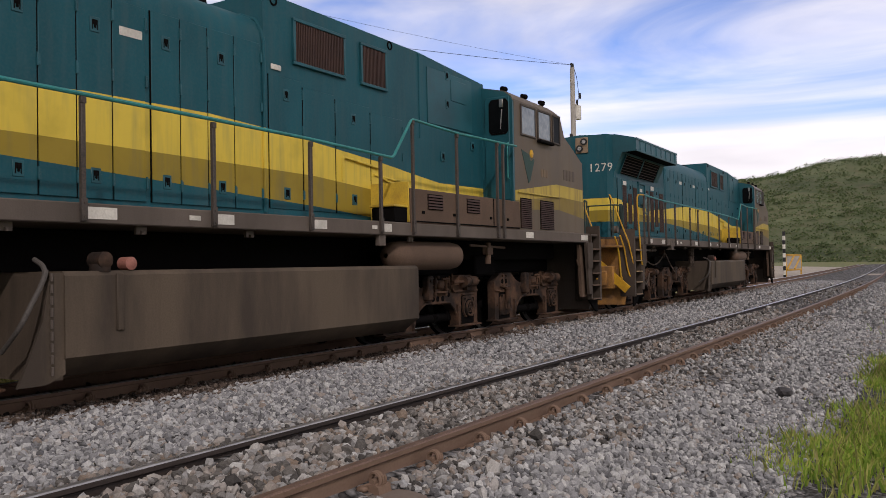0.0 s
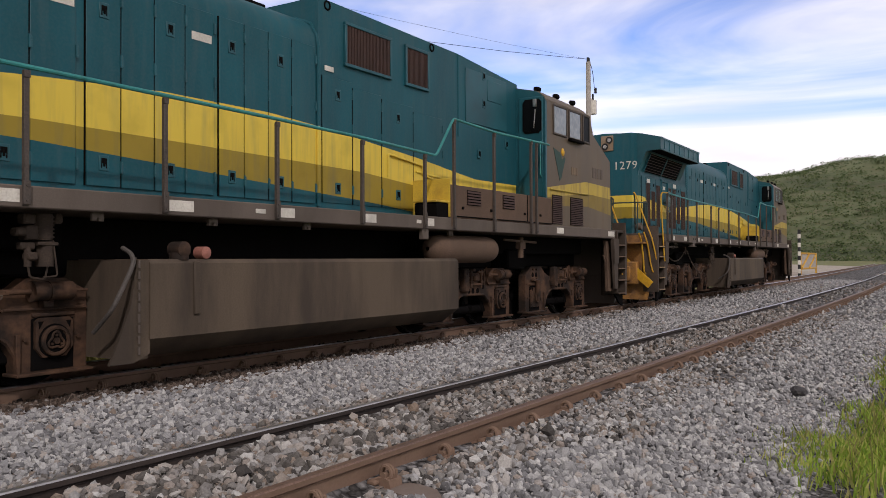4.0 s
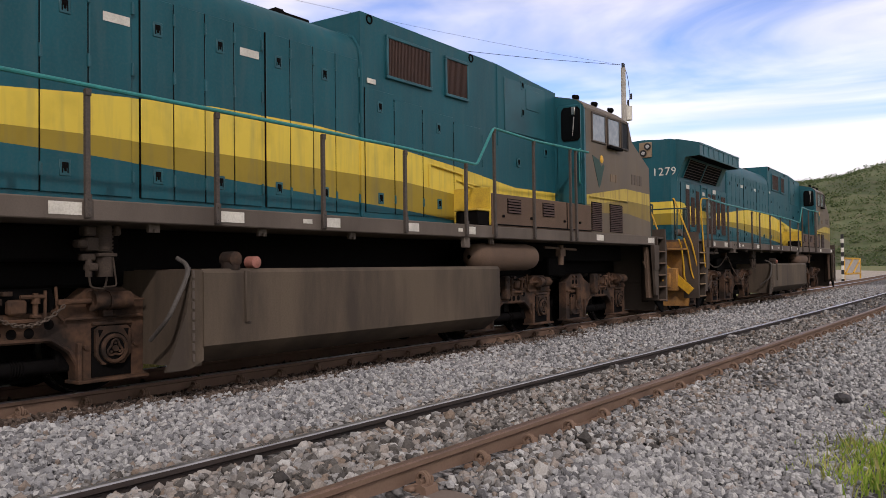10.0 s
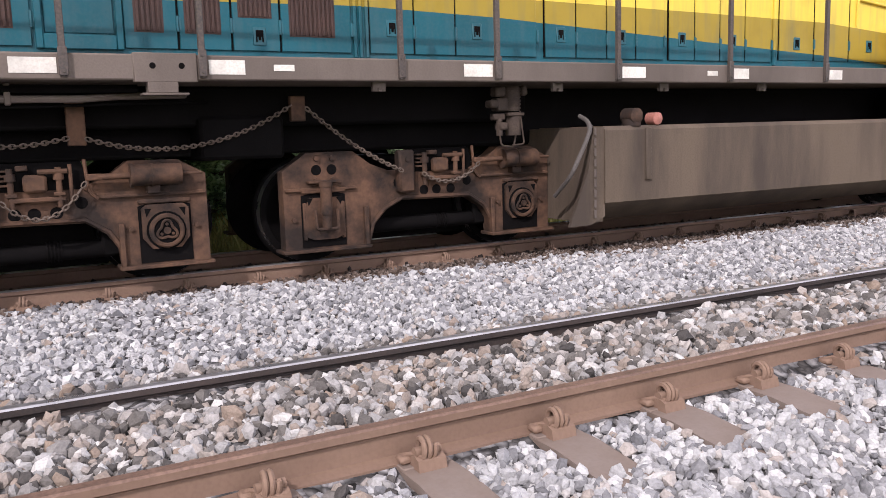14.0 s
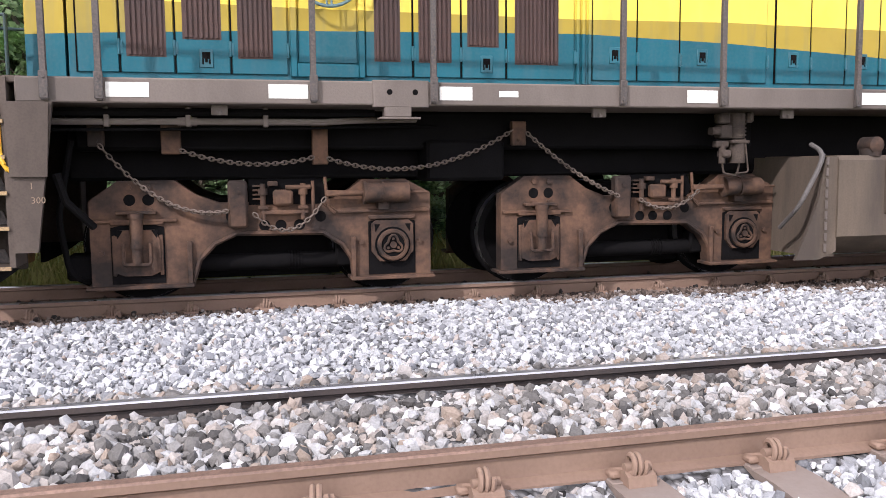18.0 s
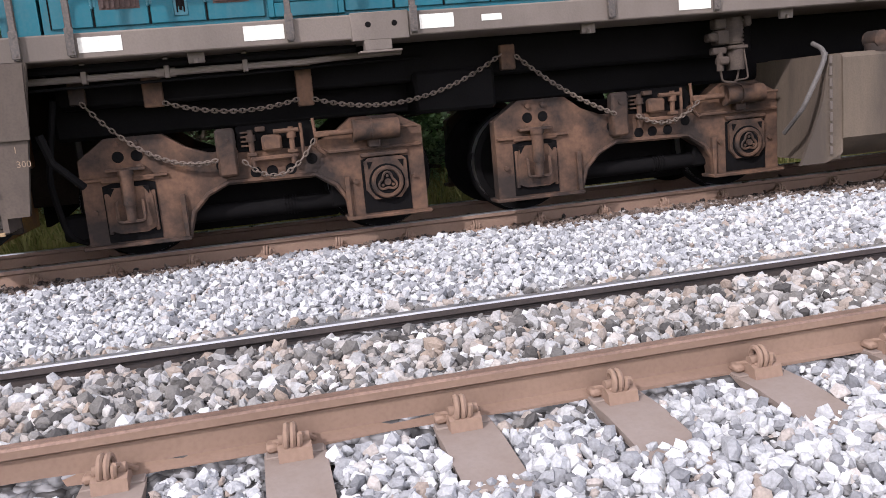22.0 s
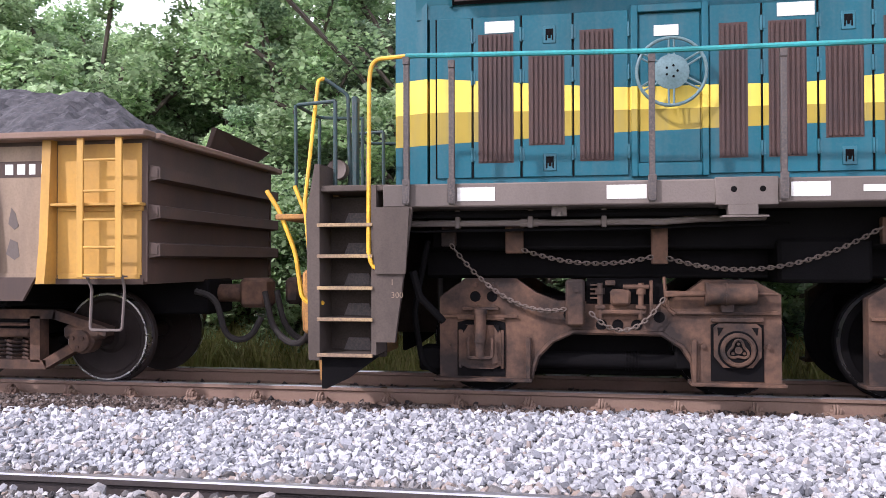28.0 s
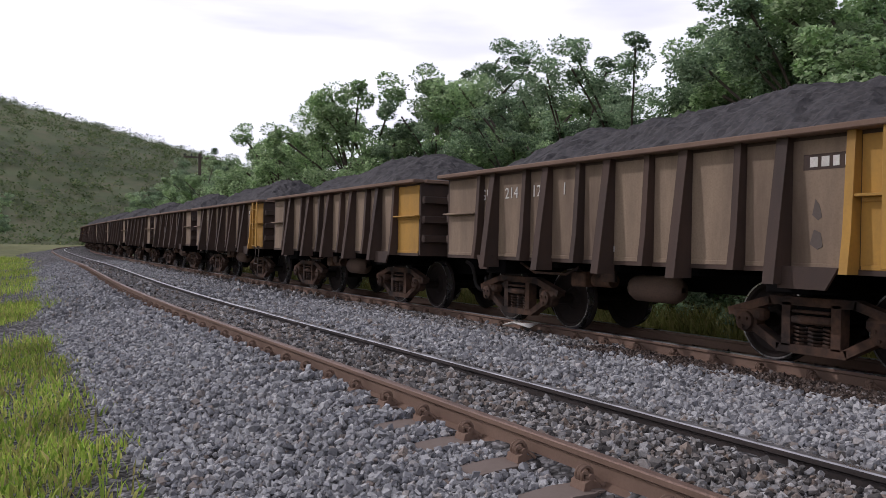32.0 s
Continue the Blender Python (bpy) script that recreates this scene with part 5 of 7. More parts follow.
    mb = MB(LO)
    mb.box(10.284, 10.30, EDGE + 0.01, HOOD, 1.74, 2.29, 0.004)
    P("box_end", mb, BANDYELLOW, "yellow end plate of the side box")
    mb = HoodMB(LO)
    mb.tube(bend([(8.9, SIDE - 0.02, 2.2), (8.9, SIDE - 0.03, 2.5), (9.7, SIDE - 0.03, 2.42), (9.7, SIDE - 0.03, 2.3), (10.2, SIDE - 0.03, 2.2)], 0.04), 0.016, 6)
    mb.tube([(9.55, SIDE - 0.02, 2.33), (10.25, SIDE - 0.02, 2.28)], 0.014, 6)
    mb.tube([(9.75, SIDE - 0.02, 1.95), (10.2, SIDE - 0.02, 2.25)], 0.012, 6)
    P("sand_pipe", mb, TEAL)

    # cab
    mb = MB(LO)
    body = [(13.66, 1.72), (13.66, 3.98), (15.62, 3.96), (15.82, 3.58), (16.70, 3.15), (16.76, 1.60), (13.7, 1.60), (13.7, 1.72)]
    mb.prism(body, EDGE + 0.07, FAR - EDGE - 0.07)
    cab = P("cab", mb, CAB, "brown-grey dusty cab with sloping nose")
    rib = [(EDGE + 0.066, 3.95), (EDGE + 0.10, 4.03), (EDGE + 0.22, 4.13), (EDGE + 0.66, 4.23), (7.865, 4.28)]
    rib = rib + [(FAR - y, z) for y, z in rib[::-1][1:]]
    mb = MB(LO)
    n_r = len(rib)
    vs = [(x, y, z if x < 15 else 3.96 + (z - 3.96) * 0.8) for x in (13.62, 15.4) for y, z in rib] + [(15.68, y, 3.95 + (z - 3.95) * 0.15) for y, z in rib]
    fs = [[a * n_r + i, a * n_r + (i + 1) % n_r, (a + 1) * n_r + (i + 1) % n_r, (a + 1) * n_r + i] for a in (0, 1) for i in range(n_r)]
    mb.add(vs, fs + [list(range(n_r)), list(range(3 * n_r - 1, 2 * n_r - 1, -1))])
    P("cab_roof", mb, CAB, par=cab)
    # rear wall of the cab with the walkway door
    mb = MB(LO)
    wall = [(EDGE + 0.072, 2.1), (EDGE + 0.072, 3.96), (EDGE + 0.11, 4.02), (EDGE + 0.23, 4.12), (HOOD + 0.03, 4.225), (HOOD + 0.03, 2.1)]
    mb.prism_x(wall, 13.60, 13.665)
    P("cab_rear_wall", mb, TEAL_PLAIN, "teal rear wall of the cab beside the walkway", par=cab)
    mb = MB(LO)
    mb.prism_x([(FAR - y, z) for y, z in wall], 13.60, 13.665)
    P("cab_rear_wall", mb, TEAL_PLAIN, "teal rear wall of the cab beside the walkway", par=cab)
    mb = MB(LO)
    mb.box(13.575, 13.605, EDGE + 0.12, EDGE + 0.60, 2.24, 4.03, 0.01)
    P("cab_door", mb, TEAL_PLAIN, par=cab)
    pts = [(6.53, 3.40), (6.77, 3.40), (6.81, 3.45), (6.81, 3.90), (6.77, 3.96), (6.53, 3.96), (6.49, 3.91), (6.49, 3.45)]
    mb = MB(LO)
    mb.prism_x([(6.65 + (y - 6.65) * 1.16, 3.68 + (z - 3.68) * 1.09) for y, z in pts], 13.562, 13.58)
    P("window_seal", mb, BLACK, par=cab)
    mb = MB(LO)
    mb.prism_x(pts, 13.556, 13.57)
    P("door_window", mb, DARKGLASS, "dark rounded cab door window", par=cab)
    mb = MB(LO)
    mb.tube([(13.54, 6.60, 3.46), (13.54, 6.57, 3.80)], 0.012, 6)
    mb.box(13.53, 13.57, 6.55, 6.62, 3.84, 3.98, 0.006)
    P("window_wiper", mb, STEEL, par=cab)
    mb = MB(LO)
    mb.tube(bend([(13.57, 6.47, 2.6), (13.51, 6.46, 2.62), (13.51, 6.46, 3.2), (13.57, 6.47, 3.22)], 0.03), 0.012, 6)
    P("door_grab", mb, TEALRAIL, par=cab)
    for x0, x1 in ((13.93, 14.47), (14.62, 15.13), (15.28, 15.56)):
        z0, z1 = 3.42, 3.90
        mb = MB(LO)
        for a, b, c, d in ((x0 - 0.035, x1 + 0.035, z0 - 0.035, z0), (x0 - 0.035, x1 + 0.035, z1, z1 + 0.035), (x0 - 0.035, x0, z0, z1), (x1, x1 + 0.035, z0, z1)):
            mb.box(a, b, EDGE + 0.045, EDGE + 0.075, c, d, 0.006)
        fr = P("window_frame", mb, POST, "dark window frame", par=cab)
        mb = MB(LO)
        mb.box(x0, x1, EDGE + 0.057, EDGE + 0.066, z0, z1)
        P("window_pane", mb, DARKGLASS if x0 > 15.2 else WINDOW, par=cab)
    mb = MB(LO)
    mb.box(14.55, 15.16, EDGE - 0.02, EDGE + 0.06, 3.33, 3.385, 0.01)
    P("armrest", mb, BLACK, par=cab)
    for x0, x1 in ((13.85, 14.28), (14.66, 15.24)):
        P("louver", hlouver(x0, x1, 1.77, 2.28, EDGE + 0.064, 0.034), LOUVER, "brown slatted cab louver", par=cab)
        mb = MB(LO)
        mb.box(x0 - 0.01, x1 + 0.01, EDGE + 0.0665, EDGE + 0.075, 1.76, 2.29)
        P("louver_backing", mb, BLACK, par=cab)
    mb = MB(LO)
    mb.box(13.75, 15.5, EDGE + 0.04, EDGE + 0.07, 2.37, 2.395, 0.004)
    mb.box(13.74, 16.2, EDGE + 0.05, EDGE + 0.07, 1.715, 1.74, 0.004)
    P("cab_moulding", mb, CAB, par=cab)
    mb = MB(LO)
    mb.prism([(13.92, 3.14), (14.20, 3.08), (14.30, 2.96), (14.42, 3.02), (14.44, 2.98), (14.26, 2.62), (14.19, 2.56)], EDGE + 0.064, EDGE + 0.072)
    P("emblem", mb, GREENLOGO, "faded plain emblem shape on the cab", par=cab)
    mb = MB(LO)
    mb.lathe_y(14.33, 3.1, [(EDGE + 0.066, 0.075), (EDGE + 0.062, 0.07)], 18)
    P("marker_lamp", mb, YELLOW, "small round yellow badge", par=cab)
    for i in range(3):
        mb = MB(LO)
        mb.box(14.72 + i * 0.11, 14.80 + i * 0.11, EDGE + 0.063, EDGE + 0.072, 2.72, 2.86)
        P("faded_mark", mb, PANEL, par=cab)
    for i in range(4):
        mb = MB(LO)
        mb.box(15.75 + i * 0.14, 15.85 + i * 0.14, EDGE + 0.063, EDGE + 0.072, 2.74, 2.94)
        P("faded_mark", mb, SILL, par=cab)
    for x in (13.75, 14.55, 15.3):
        mb = MB(LO)
        mb.cyl((x, EDGE + 0.30, 4.08), (x, EDGE + 0.30, 4.17), 0.03, 10)
        mb.cyl((x - 0.08, EDGE + 0.30, 4.19), (x + 0.05, EDGE + 0.30, 4.19), 0.04, 12, 0.055)
        P("roof_horn", mb, BLACK, par=cab)
    mb = MB(LO)
    for y in (7.3, 8.2):
        mb.box(15.6, 15.85, y - 0.35, y + 0.35, 3.5, 3.95, 0.02)
    P("windscreen", mb, DARKGLASS, par=cab)

    # walkway posts and handrails
    posts = [(-1.355, 2.70), (-1.0, 2.66), (0.495, 2.64), (1.415, 2.64), (3.007, 2.62), (3.93, 2.62), (5.27, 2.62), (6.74, 2.60), (8.22, 2.58), (9.60, 2.55), (10.36, 3.13), (11.55, 3.09), (12.84, 3.11), (13.05, 3.10)]
    for x, z in posts:
        mb = MB(LO)
        mb.box(x - 0.022, x + 0.022, EDGE - 0.036, EDGE + 0.004, 1.56, z, 0.004)
        mb.box(x - 0.03, x + 0.03, EDGE - 0.045, EDGE - 0.03, 1.57, 1.76, 0.004)
        for zz in (1.6, 1.72):
            mb.cyl((x, EDGE - 0.052, zz), (x, EDGE - 0.04, zz), 0.012, 6)
        mb.box(x - 0.026, x + 0.026, EDGE - 0.045, EDGE - 0.005, z - 0.05, z + 0.01, 0.004)
        P("handrail_post", mb, POST, "dark steel handrail post")
    yr = EDGE - 0.02
    rail = [(-1.36, yr, 2.72), (0.49, yr, 2.675), (1.42, yr, 2.675), (3.93, yr, 2.66), (6.74, yr, 2.64), (8.22, yr, 2.62), (9.88, yr, 2.57), (10.34, yr, 3.15), (11.55, yr, 3.11), (13.55, yr, 3.14)]
    mb = MB(LO)
    mb.tube(bend(rail, 0.07), 0.02, 8)
    P("handrail", mb, TEALRAIL, "teal tubular handrail")
    mb = MB(LO)
    mb.tube(bend([(-1.36, yr, 2.72), (-1.64, yr + 0.06, 2.72), (-1.67, yr + 0.07, 2.58), (-1.66, yr, 1.15), (-1.60, yr, 1.05), (-1.52, yr, 1.05)], 0.08), 0.017, 8)
    P("handrail", mb, YELLOW, "yellow step handrail")
    mb = MB(LO)
    mb.tube(bend([(-1.36, FAR - yr, 2.72), (13.5, FAR - yr, 2.7)], 0.05), 0.02, 8)
    for x in range(-1, 14, 2):
        mb.tube([(x, FAR - yr, 1.6), (x, FAR - yr, 2.7)], 0.02, 6)
    P("handrail", mb, TEALRAIL)

    # end steps, front and back
    for back in (True, False):
        def E(x): return x if back else 2 * 7.65 - x
        for near in (True, False):
            def Yq(y): return y if near else FAR - y
            st = MB(LO)
            # side cheeks
            st.prism([(E(-1.62), 1.55), (E(-1.31), 1.55), (E(-1.45), 0.50), (E(-1.60), 0.50)], Yq(EDGE - 0.02), Yq(EDGE + 0.03))
            st.prism([(E(-1.62), 1.54), (E(-1.33), 1.54), (E(-1.36), 1.03), (E(-1.60), 1.03)], Yq(EDGE - 0.045), Yq(EDGE - 0.021))
            st.prism([(E(-2.17), 1.5), (E(-2.10), 1.9), (E(-2.06), 1.9), (E(-2.06), 0.35), (E(-2.15), 0.35)], Yq(EDGE - 0.01), Yq(EDGE + 0.34))
            st.prism([(E(-1.64), 1.72), (E(-1.60), 1.72), (E(-1.60), 0.4), (E(-1.64), 0.4)], Yq(EDGE - 0.01), Yq(EDGE + 0.34))
            st.box(E(-2.12), E(-1.5), Yq(EDGE + 0.02), FAR / 2, 1.68, 1.73, 0.008)
            steps = P("end_steps", st, STEPS, "brown steel end steps with yellow tread edges")
            sk = MB(LO)
            sk.prism([(E(-2.06), 0.38), (E(-1.6), 0.38), (E(-1.85), 0.20), (E(-2.02), 0.12), (E(-2.06), 0.12)], Yq(EDGE + 0.05), Yq(EDGE + 0.09))
            P("step_skirt", sk, BLACK, par=steps)
            sk = MB(LO)
            sk.box(E(-2.1), E(-1.6), Yq(EDGE + 0.30), Yq(EDGE + 0.36), 0.35, 1.66, 0.01)
            P("step_back", sk, STEPDARK, "dark back plate behind the treads", par=steps)
            for z in (0.405, 0.685, 0.93, 1.18, 1.425):
                tr = MB(LO)
                tr.box(E(-2.07), E(-1.63), Yq(EDGE - 0.02), Yq(EDGE + 0.30), z - 0.022, z, 0.004)
                P("tread", tr, STEPS, par=steps)
                tr = MB(LO)
                tr.box(E(-2.075), E(-1.625), Yq(EDGE - 0.034), Yq(EDGE - 0.02), z - 0.025, z + 0.003, 0.003)
                P("tread_edge", tr, WORN if back else BROWNBOX, "worn yellow tread edge", par=steps)
                tr = MB(LO)
                tr.prism([(E(-1.95), z + 0.001), (E(-1.7), z + 0.001), (E(-1.74), z + 0.1), (E(-1.91), z + 0.1)], Yq(EDGE + 0.29), Yq(EDGE + 0.30))
                P("backplate", tr, POST, par=steps)
        # handrails at the end platform
        mb = MB(LO)
        mb.m = 0
        mb.tube(bend([(E(-2.14), EDGE + 0.01, 1.05), (E(-2.22), EDGE + 0.10, 1.6), (E(-2.24), EDGE + 0.50, 2.68), (E(-2.20), EDGE + 0.54, 2.70)], 0.03), 0.017, 8)
        mb.tube(bend([(E(-2.36), EDGE + 0.25, 1.75), (E(-2.22), EDGE + 0.2, 1.45), (E(-2.18), EDGE + 0.15, 1.0), (E(-2.16), EDGE + 0.1, 0.8), (E(-2.05), EDGE + 0.05, 0.8)], 0.06), 0.018, 8)
        P("grab_rail", mb, YELLOW, "bent yellow grab rail")
        mb = MB(LO)
        mb.tube(bend([(E(-2.20), EDGE + 0.54, 2.70), (E(-2.0), EDGE + 0.58, 2.56), (E(-1.98), EDGE + 0.58, 1.70)], 0.04), 0.017, 8)
        P("grab_rail", mb, ENDGREEN, "dark green rail that meets the yellow one")
        for y0, y1 in ((EDGE + 0.28, 7.45), (8.25, FAR - EDGE - 0.28)):
            mb = MB(LO)
            for y in (y0, y1):
                mb.tube([(E(-2.02), y, 1.7), (E(-2.02), y, 2.45)], 0.018, 8)
            mb.tube(bend([(E(-2.02), y0, 2.45), (E(-2.4), y0 + 0.1, 2.45), (E(-2.4), y1 - 0.1, 2.45), (E(-2.02), y1, 2.45)], 0.06), 0.016, 8)
            mb.tube([(E(-2.4), y0 + 0.12, 1.75), (E(-2.4), y0 + 0.1, 2.45)], 0.016, 6)
            mb.tube([(E(-2.4), y1 - 0.12, 1.75), (E(-2.4), y1 - 0.1, 2.45)], 0.016, 6)
            P("end_railing", mb, ENDGREEN, "dark green end platform railing")
        mb = MB(LO)
        mb.box(E(-1.9), E(-1.85), EDGE + 0.34, EDGE + 0.42, 1.72, 2.5, 0.01)
        P("railing_post", mb, ENDGREEN)
        mb = MB(LO)
        mb.lathe_y(E(-2.05), 1.9, [(EDGE + 0.42, 0.06), (EDGE + 0.40, 0.085), (EDGE + 0.5, 0.085), (EDGE + 0.54, 0.05)], 16)
        P("step_lamp", mb, SILL, "small round end lamp")
        # buffer beam, pilot and coupler
        mb = MB(LO)
        mb.box(E(-2.12), E(-2.0), EDGE + 0.35, FAR - EDGE - 0.35, 0.75, 1.70, 0.02)
        mb.prism_x([(EDGE + 0.25, 0.16), (EDGE + 0.2, 0.5), (EDGE + 0.35, 0.75), (FAR - EDGE - 0.35, 0.75), (FAR - EDGE - 0.2, 0.5), (FAR - EDGE - 0.25, 0.16)], E(-2.14), E(-2.08))
        P("pilot_beam", mb, RUSTBEAM if back else SILL, "rusty orange-brown end beam above the coupler" if back else "dusty end beam above the coupler")
        if back:
            mb = MB(LO)
            mb.box(-2.36, -2.13, 6.75, 7.55, 0.52, 1.06, 0.03)
            mb.box(-2.42, -2.36, 6.9, 7.4, 0.6, 0.95, 0.03)
            P("coupler_pocket", mb, RUSTBEAM, "rusty orange coupler pocket")
            mb = MB(LO)
            mb.box(-2.52, -2.13, 6.55, 7.6, 1.475, 1.52, 0.01)
            P("end_platform_edge", mb, RUSTBEAM, "rusty orange platform plate")
            mb = MB(LO)
            mb.tube(bend([(-2.62, 6.62, 1.72), (-2.5, 6.6, 1.55), (-2.36, 6.6, 1.2), (-2.3, 6.6, 0.8), (-2.12, 6.62, 0.76)], 0.08), 0.02, 8)
            P("uncoupling_lever", mb, YELLOW, "orange-yellow uncoupling lever")
        mb = MB(LO)
        mb.cyl((E(-2.05), 7.865, 0.85), (E(-2.55), 7.865, 0.85), 0.10, 12)
        mb.box(E(-2.5), E(-2.78), 7.70, 8.03, 0.70, 1.0, 0.05)
        mb.box(E(-2.7), E(-2.86), 7.66, 7.80, 0.72, 0.98, 0.04)
        P("coupler", mb, TRUCK, "rusty knuckle coupler")
        mb = MB(LO)
        for y, xx in ((7.05, 0.0), (7.35, 0.08)):
            mb.tube(bend([(E(-2.1), y, 0.95), (E(-2.35 - xx), y, 0.92), (E(-2.42 - xx), y + 0.06, 0.45), (E(-2.62), y + 0.2, 0.36), (E(-2.85), y + 0.3, 0.5), (E(-2.95), y + 0.35, 0.85)], 0.14, 5), 0.03, 8)
        P("air_hose", mb, RUBBER, "grey brake hose")
        if not back:
            mb = MB(LO)
            mb.prism([(E(-1.25), 1.5), (E(-1.5), 1.5), (E(-1.62), 0.45), (E(-1.35), 0.45)], EDGE + 0.1, EDGE + 0.16)
            mb.tube([(E(-1.2), EDGE + 0.15, 1.2), (E(-1.5), EDGE + 0.12, 0.8)], 0.02, 6)
            P("side_apron", mb, BROWNBOX)

    for txt, x, z in (("300", -1.43, 0.845), ("1", -1.47, 0.945)):
        lettering("chalk_mark", txt, 0.065, 0, loco, (x - LO[0], EDGE - 0.0225 - LO[1], z), PANEL, 0.001)

    # fuel tank
    mb = MB(LO)
    prof = [(6.20, 0.43), (6.20, 1.10), (6.24, 1.14), (7.5, 1.14), (7.5, 0.25), (6.45, 0.25)]
    mb.prism_x(prof, 5.02, 10.28)
    mb.prism_x([(FAR - y, z) for y, z in prof], 5.02, 10.28)
    mb.box(5.1, 10.2, 7.4, FAR - 7.4, 0.3, 1.2)
    tank = P("fuel_tank", mb, TANK, "big grimy brown fuel tank")
    mb = MB(LO)
    mb.prism([(4.9, 1.13), (5.03, 1.13), (5.03, 0.3), (4.86, 0.23), (4.62, 0.23), (4.72, 0.45), (4.84, 0.75)], 6.22, 6.25)
    mb.prism([(4.9, 1.13), (5.03, 1.13), (5.03, 0.25), (4.86, 0.25)], 6.25, 7.3)
    P("tank_end_guard", mb, TANK, par=tank)
    mb = MB(LO)
    for i in range(9):
        mb.cyl((4.905, 6.205, 0.3 + i * 0.095), (4.905, 6.205, 0.37 + i * 0.095), 0.013, 6)
    P("guard_hinge", mb, SILL, par=tank)
    mb = MB(LO)
    mb.box(5.50, 5.57, 6.175, 6.205, 0.62, 1.12, 0.008)
    P("sight_gauge", mb, TANK, par=tank)
    mb = MB(LO)
    mb.cyl((5.42, 6.3, 1.13), (5.42, 6.3, 1.20), 0.09, 12)
    mb.lathe_y(5.42, 1.23, [(6.2, 0.03), (6.22, 0.075), (6.38, 0.075), (6.40, 0.03)], 14)
    P("filler_cap", mb, TRUCK, par=tank)
    mb = MB(LO)
    mb.lathe_y(5.68, 1.2, [(6.2, 0.02), (6.22, 0.06), (6.34, 0.06), (6.36, 0.03)], 14)
    P("filler_cap", mb, PINK, "faded red filler cap", par=tank)
    mb = MB(LO)
    mb.tube(bend([(4.88, 6.40, 1.24), (4.87, 6.22, 1.17), (4.83, 6.20, 1.06), (4.73, 6.19, 0.90), (4.64, 6.22, 0.70), (4.66, 6.5, 0.50)], 0.1, 6), 0.021, 8)
    P("fill_hose", mb, HOSE, "grey hose beside the tank")
    # air reservoir and cooling pipes
    mb = MB(LO)
    prof = [(10.12, 0.03), (10.15, 0.12), (10.25, 0.19), (10.4, 0.21), (11.75, 0.21), (11.9, 0.19), (12.0, 0.12), (12.03, 0.03)]
    n = 22
    vs = [(x, 6.62 + r * math.cos(t), 1.28 + r * math.sin(t)) for x, r in prof for t in (2 * math.pi * k / n for k in range(n))]
    fs = [[i * n + k, i * n + (k + 1) % n, (i + 1) * n + (k + 1) % n, (i + 1) * n + k] for i in range(len(prof) - 1) for k in range(n)]
    mb.add(vs, fs)
    P("air_reservoir", mb, BROWNBOX, "brown cylindrical air reservoir")
    mb = MB(LO)
    mb.tube([(-1.4, 6.62, 1.43), (0.6, 6.62, 1.43), (0.85, 6.7, 1.45), (1.4, 6.9, 1.47)], 0.026, 8)
    for x in (-1.0, -0.42, 0.15):
        mb.box(x - 0.02, x + 0.02, 6.58, 6.66, 1.39, 1.54, 0.005)
    mb.cyl((-0.5, 6.62, 1.43), (-0.36, 6.62, 1.43), 0.034, 8)
    P("brake_pipe", mb, SILL, "dusty brake pipe under the sill")
    mb = MB(LO)
    mb.tube([(-1.4, 6.66, 1.37), (0.3, 6.66, 1.38), (0.9, 6.75, 1.40), (1.6, 7.0, 1.42)], 0.012, 6)
    mb.tube([(-1.4, 6.60, 1.50), (1.0, 6.60, 1.50)], 0.03, 8)
    P("cooling_pipe", mb, BLACK)
    for x, z0, z1, w in ((-0.57, 1.19, 1.42, 0.075), (0.59, 1.10, 1.42, 0.065), (2.305, 1.25, 1.46, 0.065), (-1.12, 1.25, 1.45, 0.06)):
        mb = MB(LO)
        mb.box(x - w, x + w, 6.86, 6.92, z0, z1, 0.008)
        mb.cyl((x, 6.85, z0 + 0.05), (x, 6.87, z0 + 0.05), 0.018, 6)
        mb.box(x - w * 0.6, x + w * 0.6, 6.92, 7.1, z0 + 0.06, z1, 0.008)
        P("chain_bracket", mb, TRUCK, "rusty bracket for the safety chain")
    for a, b, s in (((-1.1, 6.85, 1.27), (-0.16, 6.80, 0.74), 0.18), ((-0.5, 6.85, 1.22), (0.53, 6.85, 1.16), 0.08), ((0.65, 6.85, 1.15), (2.24, 6.85, 1.38), 0.19), ((0.04, 6.79, 0.72), (0.62, 6.80, 0.84), 0.2), ((2.37, 6.85, 1.36), (3.22, 6.80, 0.80), 0.05), ((3.42, 6.79, 0.77), (4.02, 6.80, 0.84), 0.12), ((-0.2, 7.1, 1.42), (0.5, 7.1, 1.4), 0.12)):
        P("safety_chain", chain_mesh(a, b, s, LO), CHAIN, "rusty hanging safety chain", s=0)
    # valve hanging from the sill ahead of the tank
    mb = MB(LO)
    mb.cyl((4.26, 6.62, 1.30), (4.26, 6.62, 1.52), 0.085, 16)
    for i in range(6):
        mb.cyl((4.26, 6.62, 1.32 + i * 0.033), (4.26, 6.62, 1.335 + i * 0.033), 0.095, 16)
    mb.cyl((4.28, 6.62, 1.08), (4.28, 6.62, 1.29), 0.075, 14)
    mb.box(4.18, 4.36, 6.54, 6.7, 1.255, 1.285, 0.006)
    valve = P("drain_valve", mb, VALVE, "dusty ribbed drain valve")
    mb = MB(LO)
    mb.box(4.08, 4.2, 6.56, 6.68, 1.30, 1.42, 0.012)
    P("valve_block", mb, VALVE, par=valve)
